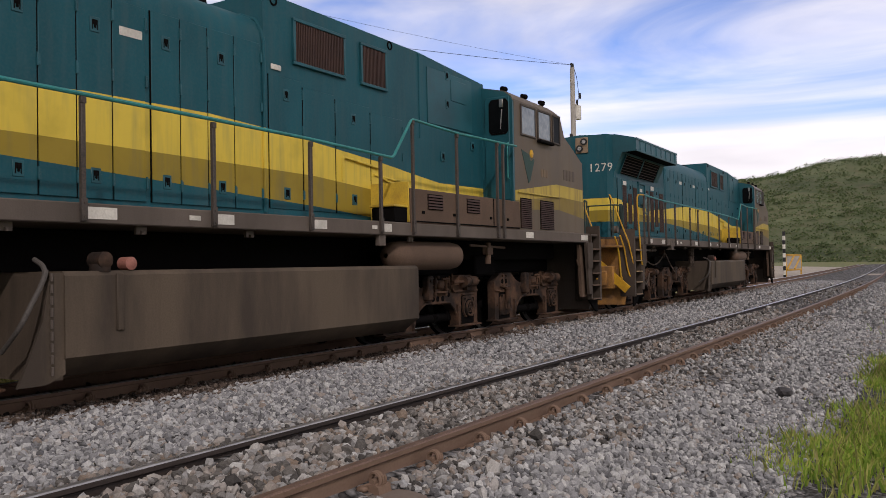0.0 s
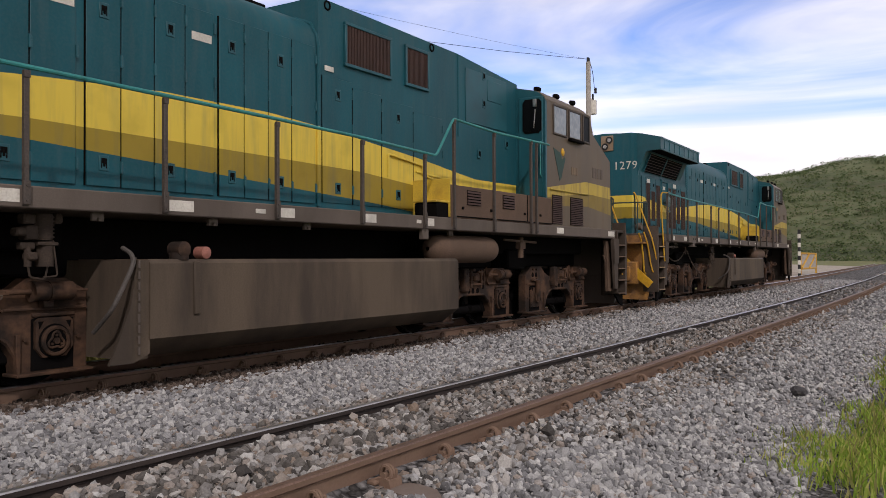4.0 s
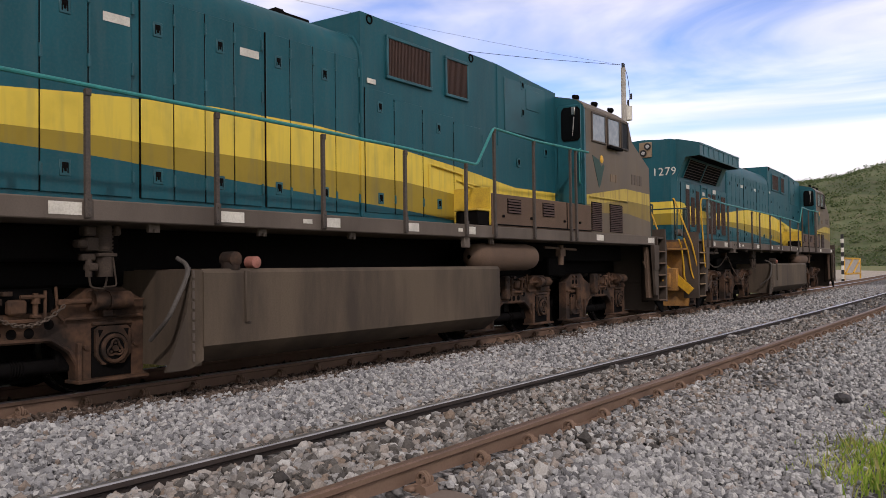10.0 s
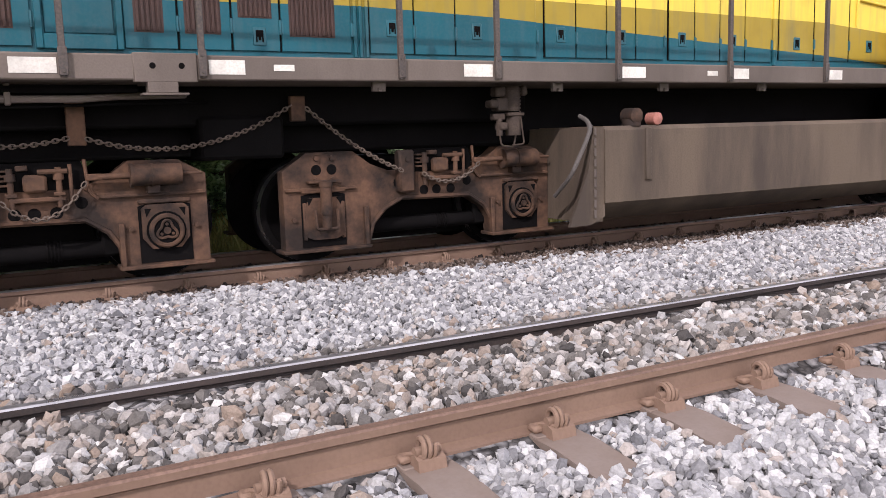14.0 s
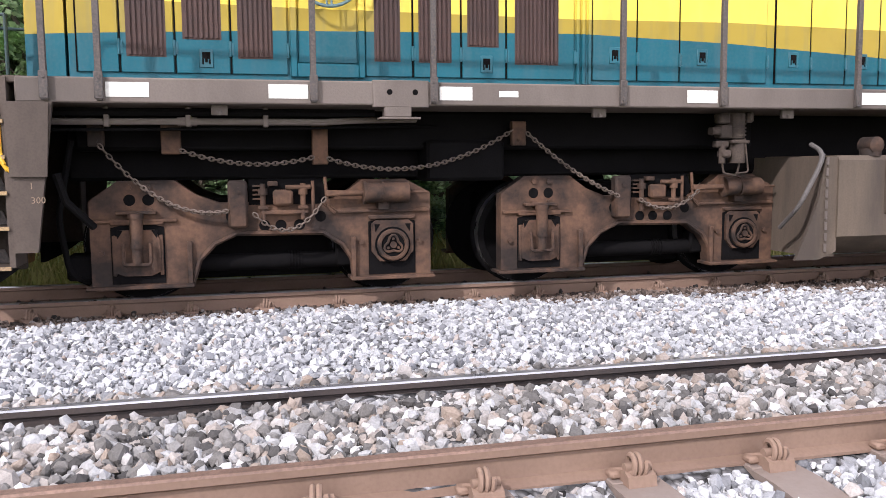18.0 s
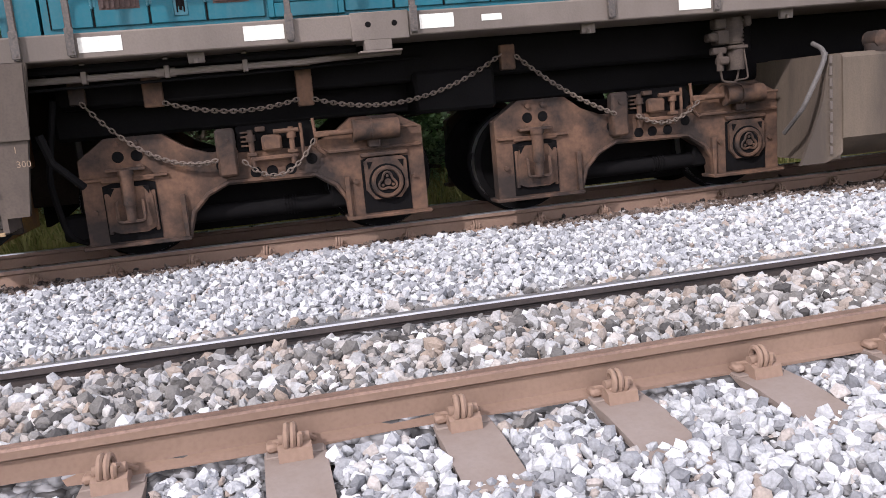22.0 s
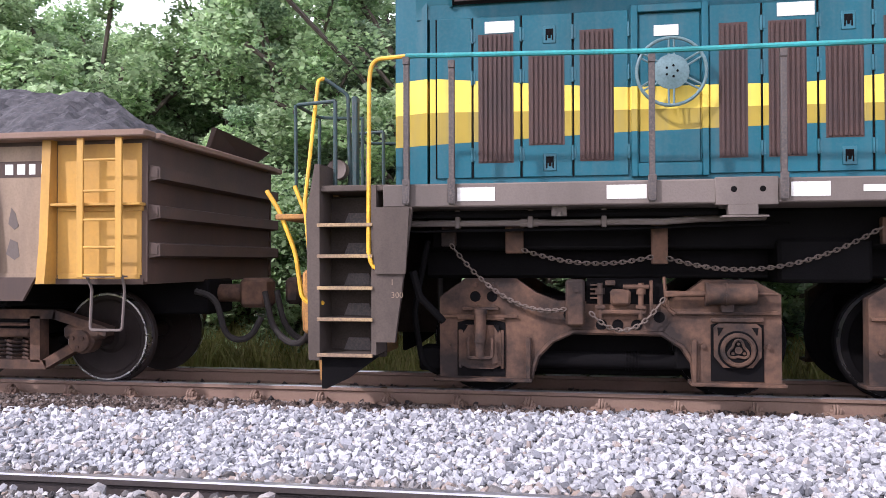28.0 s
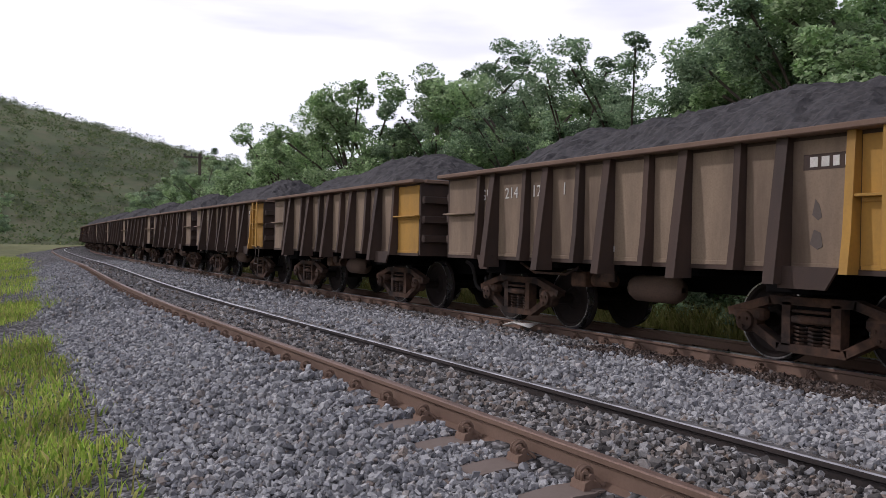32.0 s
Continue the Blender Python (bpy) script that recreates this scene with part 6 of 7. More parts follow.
    for a, b, c, dd in ((4.06, 4.17, 1.43, 1.52), (4.00, 4.09, 1.33, 1.40), (4.34, 4.41, 1.44, 1.53), (4.10, 4.19, 1.13, 1.20)):
        mb = MB(LO)
        mb.box(a, b, 6.55, 6.66, c, dd, 0.015)
        P("valve_block", mb, VALVE, par=valve)
    mb = MB(LO)
    mb.box(4.05, 4.18, 6.58, 6.66, 1.22, 1.28, 0.01)
    mb.cyl((4.12, 6.6, 1.08), (4.12, 6.6, 1.24), 0.03, 8)
    P("valve_block", mb, VALVE, par=valve)
    mb = MB(LO)
    mb.tube(bend([(4.12, 6.6, 1.1), (4.14, 6.6, 0.99), (4.26, 6.58, 0.97), (4.30, 6.6, 1.1)], 0.03), 0.01, 6)
    mb.tube(bend([(4.32, 6.56, 1.3), (4.35, 6.54, 1.0), (4.22, 6.54, 0.99)], 0.03), 0.008, 6)
    P("looped_pipe", mb, VALVE, par=valve)
    mb = MB(LO)
    mb.cyl((13.0, 6.6, 1.15), (13.0, 6.6, 1.5), 0.05, 12)
    mb.box(12.9, 13.1, 6.55, 6.65, 1.3, 1.42, 0.01)
    mb.tube([(12.4, 6.6, 1.45), (13.6, 6.6, 1.42)], 0.02, 6)
    P("drain_valve", mb, BROWNBOX)
    for x in (-0.25, 2.8, 4.6, 5.9, 7.3, 10.4):
        mb = MB(LO)
        mb.box(x, x + 0.12, EDGE + 0.1, EDGE + 0.14, 1.47, 1.55, 0.005)
        mb.cyl((x + 0.06, EDGE + 0.09, 1.47), (x + 0.06, EDGE + 0.09, 1.50), 0.02, 8)
        P("sill_bracket", mb, SILL)
    mb = MB(LO)
    mb.box(9.6, 9.75, 6.35, 6.42, 1.40, 1.55, 0.01)
    P("sill_bracket", mb, SILL)
    mb = MB(LO)
    mb.tube([(-1.33, 6.42, 1.05), (-1.28, 6.45, 0.85), (-1.12, 6.6, 0.65)], 0.03, 8)
    mb.tube(bend([(-1.3, 6.9, 1.3), (-1.42, 6.9, 0.7), (-1.36, 6.95, 0.25), (-1.2, 7.1, 0.15)], 0.1), 0.025, 8)
    mb.box(-1.4, -1.2, 7.0, 7.3, 0.2, 0.4, 0.02)
    P("sanding_hose", mb, BLACK)
    for cx in (0.165, 3.515, 2 * 7.65 - 3.515, 2 * 7.65 - 0.165):
        build_truck(loco, cx)
    return loco


WINDOW = mat("cab window glass", (0.16, 0.2, 0.23), 0.12, grime=(0.28, 0.3, 0.3), grime_amount=0.2, bump=0.02, scale=2, fine=12, spec=0.6)


loco_a = build_loco()
X2 = 7.65 + 21.45
loco_b = copy_thing(loco_a, pose(X2, 7.865 + off(X2), 0, 0, 0, math.degrees(math.atan(off(X2 + 0.5) - off(X2 - 0.5))) + 0.3))
# the leading locomotive's rear end: number, twin headlamp and a yellow plate by the coupler
mb = MB()
mb.box(-9.305, -9.285, -0.30, 0.02, 3.80, 4.18, 0.008)
lettering("number", "1279", 0.28, -90, loco_b, (-9.283, -0.60, 3.33), WHITE, spacing=1.12)
lamp_plate = part("headlamp_plate", mb, PANEL, loco_b, "pale plate of the twin headlamp")
for y, z in ((-0.2, 4.07), (-0.09, 3.91)):
    mb = MB()
    mb.cyl((-9.30, y, z), (-9.33, y, z), 0.085, 18)
    part("headlamp_rim", mb, LINEBLACK, lamp_plate)
    mb = MB()
    mb.cyl((-9.32, y, z), (-9.336, y, z), 0.06, 16, 0.045)
    part("headlamp_lens", mb, STEEL, lamp_plate)
mb = MB()
vs = [(-9.93, -0.80, 1.18), (-9.93, -0.66, 1.04), (-9.93, -1.36, 0.44), (-9.93, -1.48, 0.58)]
mb.add(vs + [(x - 0.05, y, z) for x, y, z in vs], [(0, 1, 2, 3), (7, 6, 5, 4), (0, 4, 5, 1), (1, 5, 6, 2), (2, 6, 7, 3), (3, 7, 4, 0)])
mb.box(-9.98, -9.86, -0.75, -0.3, 1.0, 1.32, 0.03)
part("coupler_lever", mb, YELLOW, loco_b, "orange-yellow plate of the uncoupling lever")


# ---- the ore wagons ----
WO = (-7.55, 7.865, 0.0)
WHEEL_WAGON = wheelset_mesh(0.42, 0.93, body=WHEELDARK, rim=0.016)


def wagon_truck_meshes():
    d = {}
    for s, key in ((-1, "near"), (1, "far")):
        mb = MB()
        def Y(v): return s * v
        # truss of the side frame: outline bars round three windows
        def bar(a, b, w=0.042):
            a, b = Vector((a[0], 0, a[1])), Vector((b[0], 0, b[1]))
            d_ = (b - a).normalized()
            n_ = Vector((-d_.z, 0, d_.x)) * w
            mb.prism([(q.x, q.z) for q in (a + n_, b + n_, b - n_, a - n_)], Y(0.86), Y(0.99))
        bar((-0.98, 0.50), (-0.45, 0.655))
        bar((0.98, 0.50), (0.45, 0.655))
        bar((-0.47, 0.655), (0.47, 0.655))
        bar((-0.80, 0.44), (-0.36, 0.20))
        bar((0.80, 0.44), (0.36, 0.20))
        bar((-0.38, 0.195), (0.38, 0.195))
        bar((-0.27, 0.22), (-0.27, 0.64), 0.05)
        bar((0.27, 0.22), (0.27, 0.64), 0.05)
        for x in (-0.74, 0.74):
            mb.box(x - 0.19, x + 0.19, Y(0.85), Y(1.0), 0.43, 0.56, 0.03)
        d["frame_" + key] = mb.mesh("side_frame", TRUCK)
        mb = MB()
        for x in (-0.16, 0.0, 0.16):
            mb.tube([(x + 0.062 * math.cos(t * 1.2566), Y(0.90) + s * 0.062 * math.sin(t * 1.2566), 0.24 + t * 0.0075) for t in range(26)], 0.014, 5)
        mb.box(-0.22, 0.22, Y(0.82), Y(1.0), 0.44, 0.52, 0.02)
        mb.box(-0.20, 0.20, Y(0.84), Y(1.01), 0.545, 0.575, 0.01)
        d["spring_" + key] = mb.mesh("spring_nest", TRUCK)
        d["box_" + key] = []
        for x in (-0.74, 0.74):
            mb = MB()
            mb.lathe_y(x, 0.42, [(Y(0.86), 0.12), (Y(0.98), 0.12), (Y(1.0), 0.10), (Y(1.04), 0.10), (Y(1.05), 0.085), (Y(1.05), 0.0)], 20)
            for k in range(3):
                t = k * 2.094 + 0.5
                mb.cyl((x + 0.055 * math.cos(t), Y(1.04), 0.42 + 0.055 * math.sin(t)), (x + 0.055 * math.cos(t), Y(1.07), 0.42 + 0.055 * math.sin(t)), 0.018, 6)
            d["box_" + key].append(mb.mesh("bearing_cap", TRUCK))
    mb = MB()
    mb.box(-0.2, 0.2, -0.95, 0.95, 0.45, 0.68, 0.03)
    mb.cyl((0, 0, 0.6), (0, 0, 0.8), 0.2, 16)
    for x in (-0.28, 0.28):
        mb.cyl((x, -0.6, 0.38), (x, 0.6, 0.38), 0.04, 8)
    d["bolster"] = mb.mesh("bolster", BLACK)
    return d


WT = wagon_truck_meshes()


def ore_heap(seed):
    rng = random.Random(seed)
    px, py = rng.uniform(-1, 1), rng.uniform(0, 50)
    nx, ny = 120, 44
    vs, fs = [], []
    L0, L1, W = -3.72, 3.72, 1.36
    for j in range(ny):
        for i in range(nx):
            x, y = L0 + (L1 - L0) * i / (nx - 1), -W + 2 * W * j / (ny - 1)
            ex = min(1.0, (x - L0) / 1.7, (L1 - x) / 1.15)
            ex = max(0, ex) ** 0.75
            ey = max(0, 1 - (abs(y) / W) ** 1.7)
            z = 2.10 + 0.80 * ex * ey * (0.9 + 0.1 * math.sin(x * 1.3 + px)) + 0.1 * ex * noise.noise(Vector((x * 1.5 + py, y * 1.5, 0))) + 0.045 * noise.noise(Vector((x * 5 + py, y * 5, 2))) + 0.05 * (0.5 - abs(noise.noise(Vector((x * 4 + py, y * 9, 4))))) + 0.04 * noise.noise(Vector((x * 12 + py, y * 12, 6))) + rng.uniform(-0.018, 0.018)
            vs.append((x, y, z))
    for j in range(ny - 1):
        for i in range(nx - 1):
            a = j * nx + i
            fs.append((a, a + 1, a + nx + 1, a + nx))
    me = bpy.data.meshes.new("ore_load")
    me.from_pydata(vs, [], fs)
    me.materials.append(ORE)
    return me


def build_wagon(kind):
    """kind 0: ladder and lettering; 1: plain yellow end; 2: brown all over."""
    wg = tagged(new("ore_wagon"), "dusty brown ribbed gondola wagon heaped with dark iron ore", "wagon", group="ore wagons of the train")
    P = lambda n, mb, m, l="", par=None: part(n, mb, m, par or wg, l)
    PY = 1.385            # side panel
    tub = MB()
    tub.box(-3.9, 3.9, -1.4, 1.4, 0.94, 0.99)
    body = P("tub", tub, WAGON, "brown dusty steel tub")
    for s in (-1, 1):
        tub = MB()
        tub.box(-3.93, 3.93, s * PY, s * (PY - 0.03), 0.96, 2.17)
        P("side_wall", tub, WAGON, par=body)
    for s in (-1, 1):
        tub = MB()
        vs = [(s * 3.90, -PY, 0.98), (s * 3.90, PY, 0.98), (s * 3.93, PY, 2.17), (s * 3.93, -PY, 2.17), (s * 3.86, -PY, 0.98), (s * 3.86, PY, 0.98), (s * 3.89, PY, 2.17), (s * 3.89, -PY, 2.17)]
        tub.add(vs, [(0, 1, 2, 3), (7, 6, 5, 4), (0, 4, 5, 1), (3, 2, 6, 7), (0, 3, 7, 4), (1, 5, 6, 2)])
        P("end_wall", tub, WAGON, par=body)
    ribs = [3.05, 2.37, 1.85, 1.15, 0.6, -0.05, -0.6, -1.25, -1.74, -2.51, -2.9]
    ends = ribs + [3.93, -3.93]
    es = sorted(ends)
    for a, b in zip(es, es[1:]):
        pn = MB()
        pn.box(a + 0.05, b - 0.05, -PY - 0.006, -PY + 0.004, 1.02, 2.13)
        right, left = a >= 3.0, b <= -2.85
        P("side_panel", pn, WYELLOW if right and kind < 2 else PANEL, "yellow painted end panel" if right and kind < 2 else "", par=body)
        pn = MB()
        pn.box(a + 0.05, b - 0.05, PY - 0.004, PY + 0.006, 1.02, 2.13)
        P("side_panel", pn, PANEL, par=body)
        pn = MB()
        pn.box(a + 0.06, b - 0.06, -PY - 0.02, -PY, 0.985, 1.03, 0.005)
        P("lower_strip", pn, WYELLOW if right and kind < 2 else PANEL, par=body)
    for i, x in enumerate(ribs):
        long = i in (1, 3, 5, 7, 9)
        z0 = 0.835 if long else 0.945
        d0, d1 = (0.085, 0.25) if long else (0.085, 0.17)
        for s in (-1, 1):
            rb = MB()
            rb.prism_x([(s * (PY - 0.01), 2.17), (s * (PY + d0), 2.17), (s * (PY + d1 * 0.75), z0 + 0.35), (s * (PY + d1), z0), (s * (PY - 0.01), z0)], x - (0.045 if long else 0.04), x + (0.045 if long else 0.04))
            if long:
                rb.prism_x([(s * (PY + d0 - 0.005), 2.17), (s * (PY + d0 + 0.012), 2.17), (s * (PY + d1 + 0.012), z0), (s * (PY + d1 - 0.005), z0)], x - 0.062, x + 0.062)
            P("rib", rb, WYELLOW if i == 0 and kind == 0 and s < 0 else WAGON, par=body)
    for s in (-1, 1):
        for x0, x1 in ((2.37, 2.98), (-2.85, -2.45)):
            gs = MB()
            gs.prism([(x0, 1.0), (x1, 1.0), (x1 - 0.12, 0.80), (x0 + (0.0 if x0 > 0 else 0.1), 0.80)], s * (PY + 0.1), s * (PY + 0.13))
            P("bolster_gusset", gs, WAGON, par=body)
    rim = MB()
    for s in (-1, 1):
        rim.box(-4.0, 4.0, s * (PY - 0.02), s * (PY + 0.18), 2.165, 2.225, 0.012)
        rim.box(s * 3.84, s * 4.02, -PY + 0.05, PY - 0.05, 2.163, 2.222, 0.012)
    P("top_rim", rim, RAILRUST, "rust-brown top rim", par=body)
    for s in (-1, 1):
        for z in (1.23, 1.55, 1.88):
            eb = MB()
            eb.prism([(s * 3.91, z - 0.07), (s * 4.03, z - 0.05), (s * 4.03, z + 0.05), (s * 3.91, z + 0.07)], -PY + 0.03, PY - 0.03)
            eb.box(s * 3.93, s * 4.01, -PY + 0.022, -PY + 0.03, z - 0.035, z + 0.035)
            P("end_beam", eb, WAGON, par=body)
    sh = MB()
    sh.box(3.1, 3.92, -PY - 0.11, -PY, 1.60, 1.625, 0.005)
    sh.prism([(3.12, 1.60), (3.9, 1.60), (3.9, 1.56), (3.12, 1.56)], -PY - 0.03, -PY)
    P("side_shelf", sh, WYELLOW if kind < 2 else PANEL, par=body)
    sh = MB()
    sh.box(-3.92, -3.0, -PY - 0.11, -PY, 1.60, 1.625, 0.005)
    P("side_shelf", sh, PANEL, par=body)
    if kind == 0:
        ld = MB()
        for x in (3.40, 3.75):
            ld.box(x - 0.03, x + 0.03, -PY - 0.15, -PY - 0.125, 1.0, 2.17, 0.004)
        P("ladder_stile", ld, WYELLOW, "yellow ladder stiles", par=body)
        for z in (1.02, 1.25, 1.48, 1.72, 1.98):
            ld = MB()
            ld.cyl((3.40, -PY - 0.137, z), (3.75, -PY - 0.137, z), 0.012, 8)
            P("rung", ld, WYELLOW, par=body)
        st = MB()
        st.tube(bend([(3.45, -PY - 0.12, 1.02), (3.46, -PY - 0.06, 0.9), (3.47, -PY - 0.1, 0.56), (3.76, -PY - 0.1, 0.56), (3.76, -PY - 0.06, 0.9), (3.77, -PY - 0.12, 1.02)], 0.03), 0.013, 6)
        st.box(3.42, 3.78, -PY - 0.14, -PY - 0.05, 1.0, 1.015)
        P("stirrup_step", st, SILL, par=body)
        for i, w in enumerate((0.09, 0.09, 0.07, 0.07)):
            bx = MB()
            x = 2.60 + i * 0.115
            bx.box(x, x + w * 0.85, -PY - 0.012, -PY - 0.005, 1.885, 1.975)
            P("name_mark", bx, WHITE, "row of white painted name marks", par=body)
        bx = MB()
        bx.box(2.53, 3.0, -PY - 0.008, -PY - 0.003, 1.86, 2.0)
        P("name_field", bx, WAGON, par=body)
        # Two dark marks paint in the panel's stains and shadows
        bx = MB()
        bx.prism([(2.63, 1.46), (2.66, 1.60), (2.70, 1.55), (2.73, 1.44), (2.69, 1.41)], -PY - 0.009, -PY - 0.004)
        P("dirt_mark", bx, SILL, par=body)
        bx = MB()
        bx.prism([(2.61, 1.20), (2.65, 1.33), (2.72, 1.30), (2.74, 1.18), (2.69, 1.15)], -PY - 0.009, -PY - 0.004)
        P("dirt_mark", bx, SILL, par=body)
        for txt, x in (("GD", -2.79), ("214", -2.14), ("12", -1.55), ("1", -0.95)):
            lettering("lettering", txt, 0.22, 0, body, (x, -PY - 0.012, 1.80), WHITE)
        lettering("lettering", "D", 0.16, 0, body, (-0.28, -PY - 0.012, 1.12), WHITE)
        bx = MB()
        bx.box(-0.17, 0.02, -PY - 0.01, -PY - 0.004, 1.09, 1.16)
        P("paint_mark", bx, CONCRETE, par=body)
        bx = MB()
        bx.box(2.37, 2.41, -PY - 0.225, -PY - 0.215, 1.04, 1.09)
        P("paint_mark", bx, CONCRETE, par=body)
        fb = MB()
        fb.add([(3.7, 0.1, 2.2), (3.7, 1.2, 2.2), (3.9, 1.3, 2.40), (3.9, -0.1, 2.47), (3.75, 0.1, 2.2), (3.75, 1.2, 2.2), (3.95, 1.3, 2.39), (3.95, -0.1, 2.46)], [(0, 1, 2, 3), (7, 6, 5, 4), (0, 4, 5, 1), (3, 2, 6, 7), (0, 3, 7, 4), (1, 5, 6, 2)])
        P("bent_end_plate", fb, WAGON, "bent dark plate on the tub's rim", par=body)
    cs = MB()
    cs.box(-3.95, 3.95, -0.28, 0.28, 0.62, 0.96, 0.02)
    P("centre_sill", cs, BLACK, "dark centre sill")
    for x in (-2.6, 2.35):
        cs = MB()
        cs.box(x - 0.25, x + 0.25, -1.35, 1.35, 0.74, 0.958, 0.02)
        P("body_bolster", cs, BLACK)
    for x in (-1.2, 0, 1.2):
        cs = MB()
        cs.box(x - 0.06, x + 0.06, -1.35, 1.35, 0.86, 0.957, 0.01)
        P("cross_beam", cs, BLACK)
    rs = MB()
    prof = [(-0.42, 0.03), (-0.38, 0.12), (-0.3, 0.16), (0.3, 0.16), (0.38, 0.12), (0.42, 0.03)]
    n = 18
    rs.add([(0.15 + x, -0.85 + r * math.cos(t), 0.66 + r * math.sin(t)) for x, r in prof for t in (2 * math.pi * k / n for k in range(n))],
           [[i * n + k, i * n + (k + 1) % n, (i + 1) * n + (k + 1) % n, (i + 1) * n + k] for i in range(len(prof) - 1) for k in range(n)])
    P("air_reservoir", rs, BROWNBOX, "brown brake air reservoir")
    bk = MB()
    bk.box(-1.3, -1.0, -1.0, -0.8, 0.62, 0.82, 0.02)
    bk.cyl((-0.9, -0.9, 0.72), (-0.55, -0.9, 0.72), 0.09, 12)
    bk.tube([(-2.3, -1.1, 0.9), (-1.9, -1.15, 0.78), (-1.2, -1.15, 0.78), (-1.0, -1.1, 0.88)], 0.018, 6)
    bk.box(-0.45, -0.2, -1.2, -1.15, 0.72, 0.9, 0.01)
    P("brake_gear", bk, TRUCK, "rusty brake gear under the floor")
    for s in (-1, 1):
        cp = MB()
        cp.cyl((s * 3.8, 0, 0.82), (s * 4.25, 0, 0.82), 0.09, 10)
        cp.box(s * 4.2, s * 4.48, -0.15, 0.15, 0.68, 0.97, 0.04)
        P("coupler", cp, TRUCK, "rusty knuckle coupler")
        hs = MB()
        hs.tube(bend([(s * 3.9, -0.45, 0.85), (s * 4.1, -0.45, 0.8), (s * 4.2, -0.42, 0.4), (s * 4.4, -0.35, 0.38), (s * 4.5, -0.3, 0.6)], 0.12, 5), 0.03, 8)
        P("air_hose", hs, RUBBER)
    for cx in (2.33, -2.57):
        f = part("side_frame", WT["frame_near"], None, wg, "cast truck side frame with coil springs", loc=(cx, 0, 0))
        part("side_frame", WT["frame_far"], None, f)
        for k in ("near", "far"):
            part("spring_nest", WT["spring_" + k], None, f)
            for cap in WT["box_" + k]:
                part("bearing_cap", cap, None, f)
        part("bolster", WT["bolster"], None, f)
        for dx in (-0.74, 0.74):
            part("wheelset", WHEEL_WAGON, None, f, "worn wagon wheels with bright rims", loc=(dx, 0, 0.42))
    part("ore_load", ore_heap(kind * 7 + 3), None, wg, "heap of dark grey iron ore")
    return wg


wagons = []
for i in range(18):
    x = WO[0] - 8.78 * i
    y = WO[1] + off(x)
    slope = math.degrees(math.atan((off(x + 0.5) - off(x - 0.5))))
    m = pose(x, y, 0, 0, 0, slope)
    if i in (0, 1, 3):
        w = build_wagon(min(i, 2))
        w.matrix_basis = m
    else:
        w = copy_thing(wagons[0 if i == 2 else 1 if i in (9, 14) else 3], m)
    wagons.append(w)


# ---- trees, grass and hills ----
def leaf_cloud(rng, centers, n, leaf):
    """Many small bent leaves round a set of clump centres: vertices and faces as arrays."""
    c = np.array(centers)
    k = rng.integers(0, len(c), n)
    d = rng.normal(size=(n, 3))
    d /= np.linalg.norm(d, axis=1)[:, None]
    r = c[k, 3] * rng.uniform(0.55, 1.05, n) ** 0.5
    p = c[k, :3] + d * r[:, None] * np.array([1, 1, 0.62])
    u = rng.normal(size=(n, 3)) + d * 0.3
    u[:, 2] *= 0.5
    u /= np.linalg.norm(u, axis=1)[:, None]
    w = np.cross(u, rng.normal(size=(n, 3)) * 0.5 + np.array([0, 0, 1.0]))
    w /= np.linalg.norm(w, axis=1)[:, None] + 1e-9
    s = leaf * rng.uniform(0.6, 1.4, n)[:, None]
    tip, left, right = p + u * s, p + w * s * 0.36 + u * s * 0.45, p - w * s * 0.36 + u * s * 0.45
    return np.stack([p, right, tip, left], 1).reshape(-1, 3), n


def quads_mesh(name, v, n, material, smooth=False):
    me = bpy.data.meshes.new(name)
    me.vertices.add(n * 4)
    me.vertices.foreach_set("co", v.reshape(-1).astype(np.float32))
    me.loops.add(n * 4)
    me.loops.foreach_set("vertex_index", np.arange(n * 4, dtype=np.int32))
    me.polygons.add(n)
    me.polygons.foreach_set("loop_start", np.arange(0, n * 4, 4, dtype=np.int32))
    me.update(calc_edges=True)
    me.validate()
    me.materials.append(material)
    return me


def tree_meshes(seed, height, spread_, n, leaf, material, low=0.25):
    rng = np.random.default_rng(seed)
    mb = MB()
    trunk = [(0, 0, -0.4)]
    x = y = 0.0
    for i in range(1, 7):
        x += rng.normal() * 0.12
        y += rng.normal() * 0.12
        trunk.append((x, y, height * 0.6 * i / 6))
    for i in range(6):
        mb.cyl(trunk[i], trunk[i + 1], 0.17 * (1 - i / 7.5), 8, 0.17 * (1 - (i + 1) / 7.5))
    centers = []
    for i in range(34):
        t = rng.uniform(low, 1.0)
        a = rng.uniform(0, 6.283)
        reach = spread_ * rng.uniform(0.35, 1.0) * (1.15 - 0.6 * abs(t - 0.55))
        base = np.array(trunk[min(6, 1 + int(t * 5))])
        end = np.array([math.cos(a) * reach, math.sin(a) * reach, height * (0.18 + 0.8 * t) - 0.25])
        mid = (base + end) / 2 + np.array([0, 0, 0.25])
        mb.tube([tuple(base), tuple(mid), tuple(end)], 0.035, 5)
        way = (end - mid) / (np.linalg.norm(end - mid) + 1e-6)
        for j in range(6):      # sprays of leaves along the limb and past its tip
            q = end + way * spread_ * rng.uniform(-0.32, 0.16) + rng.normal(size=3) * np.array([0.5, 0.5, 0.3]) * spread_ * 0.17
            centers.append((*q, rng.uniform(0.2, 0.5) * spread_ * 0.33))
    v, m = leaf_cloud(rng, centers, n, leaf)
    return mb.mesh("trunk", BARK), quads_mesh("crown", v, m, material)


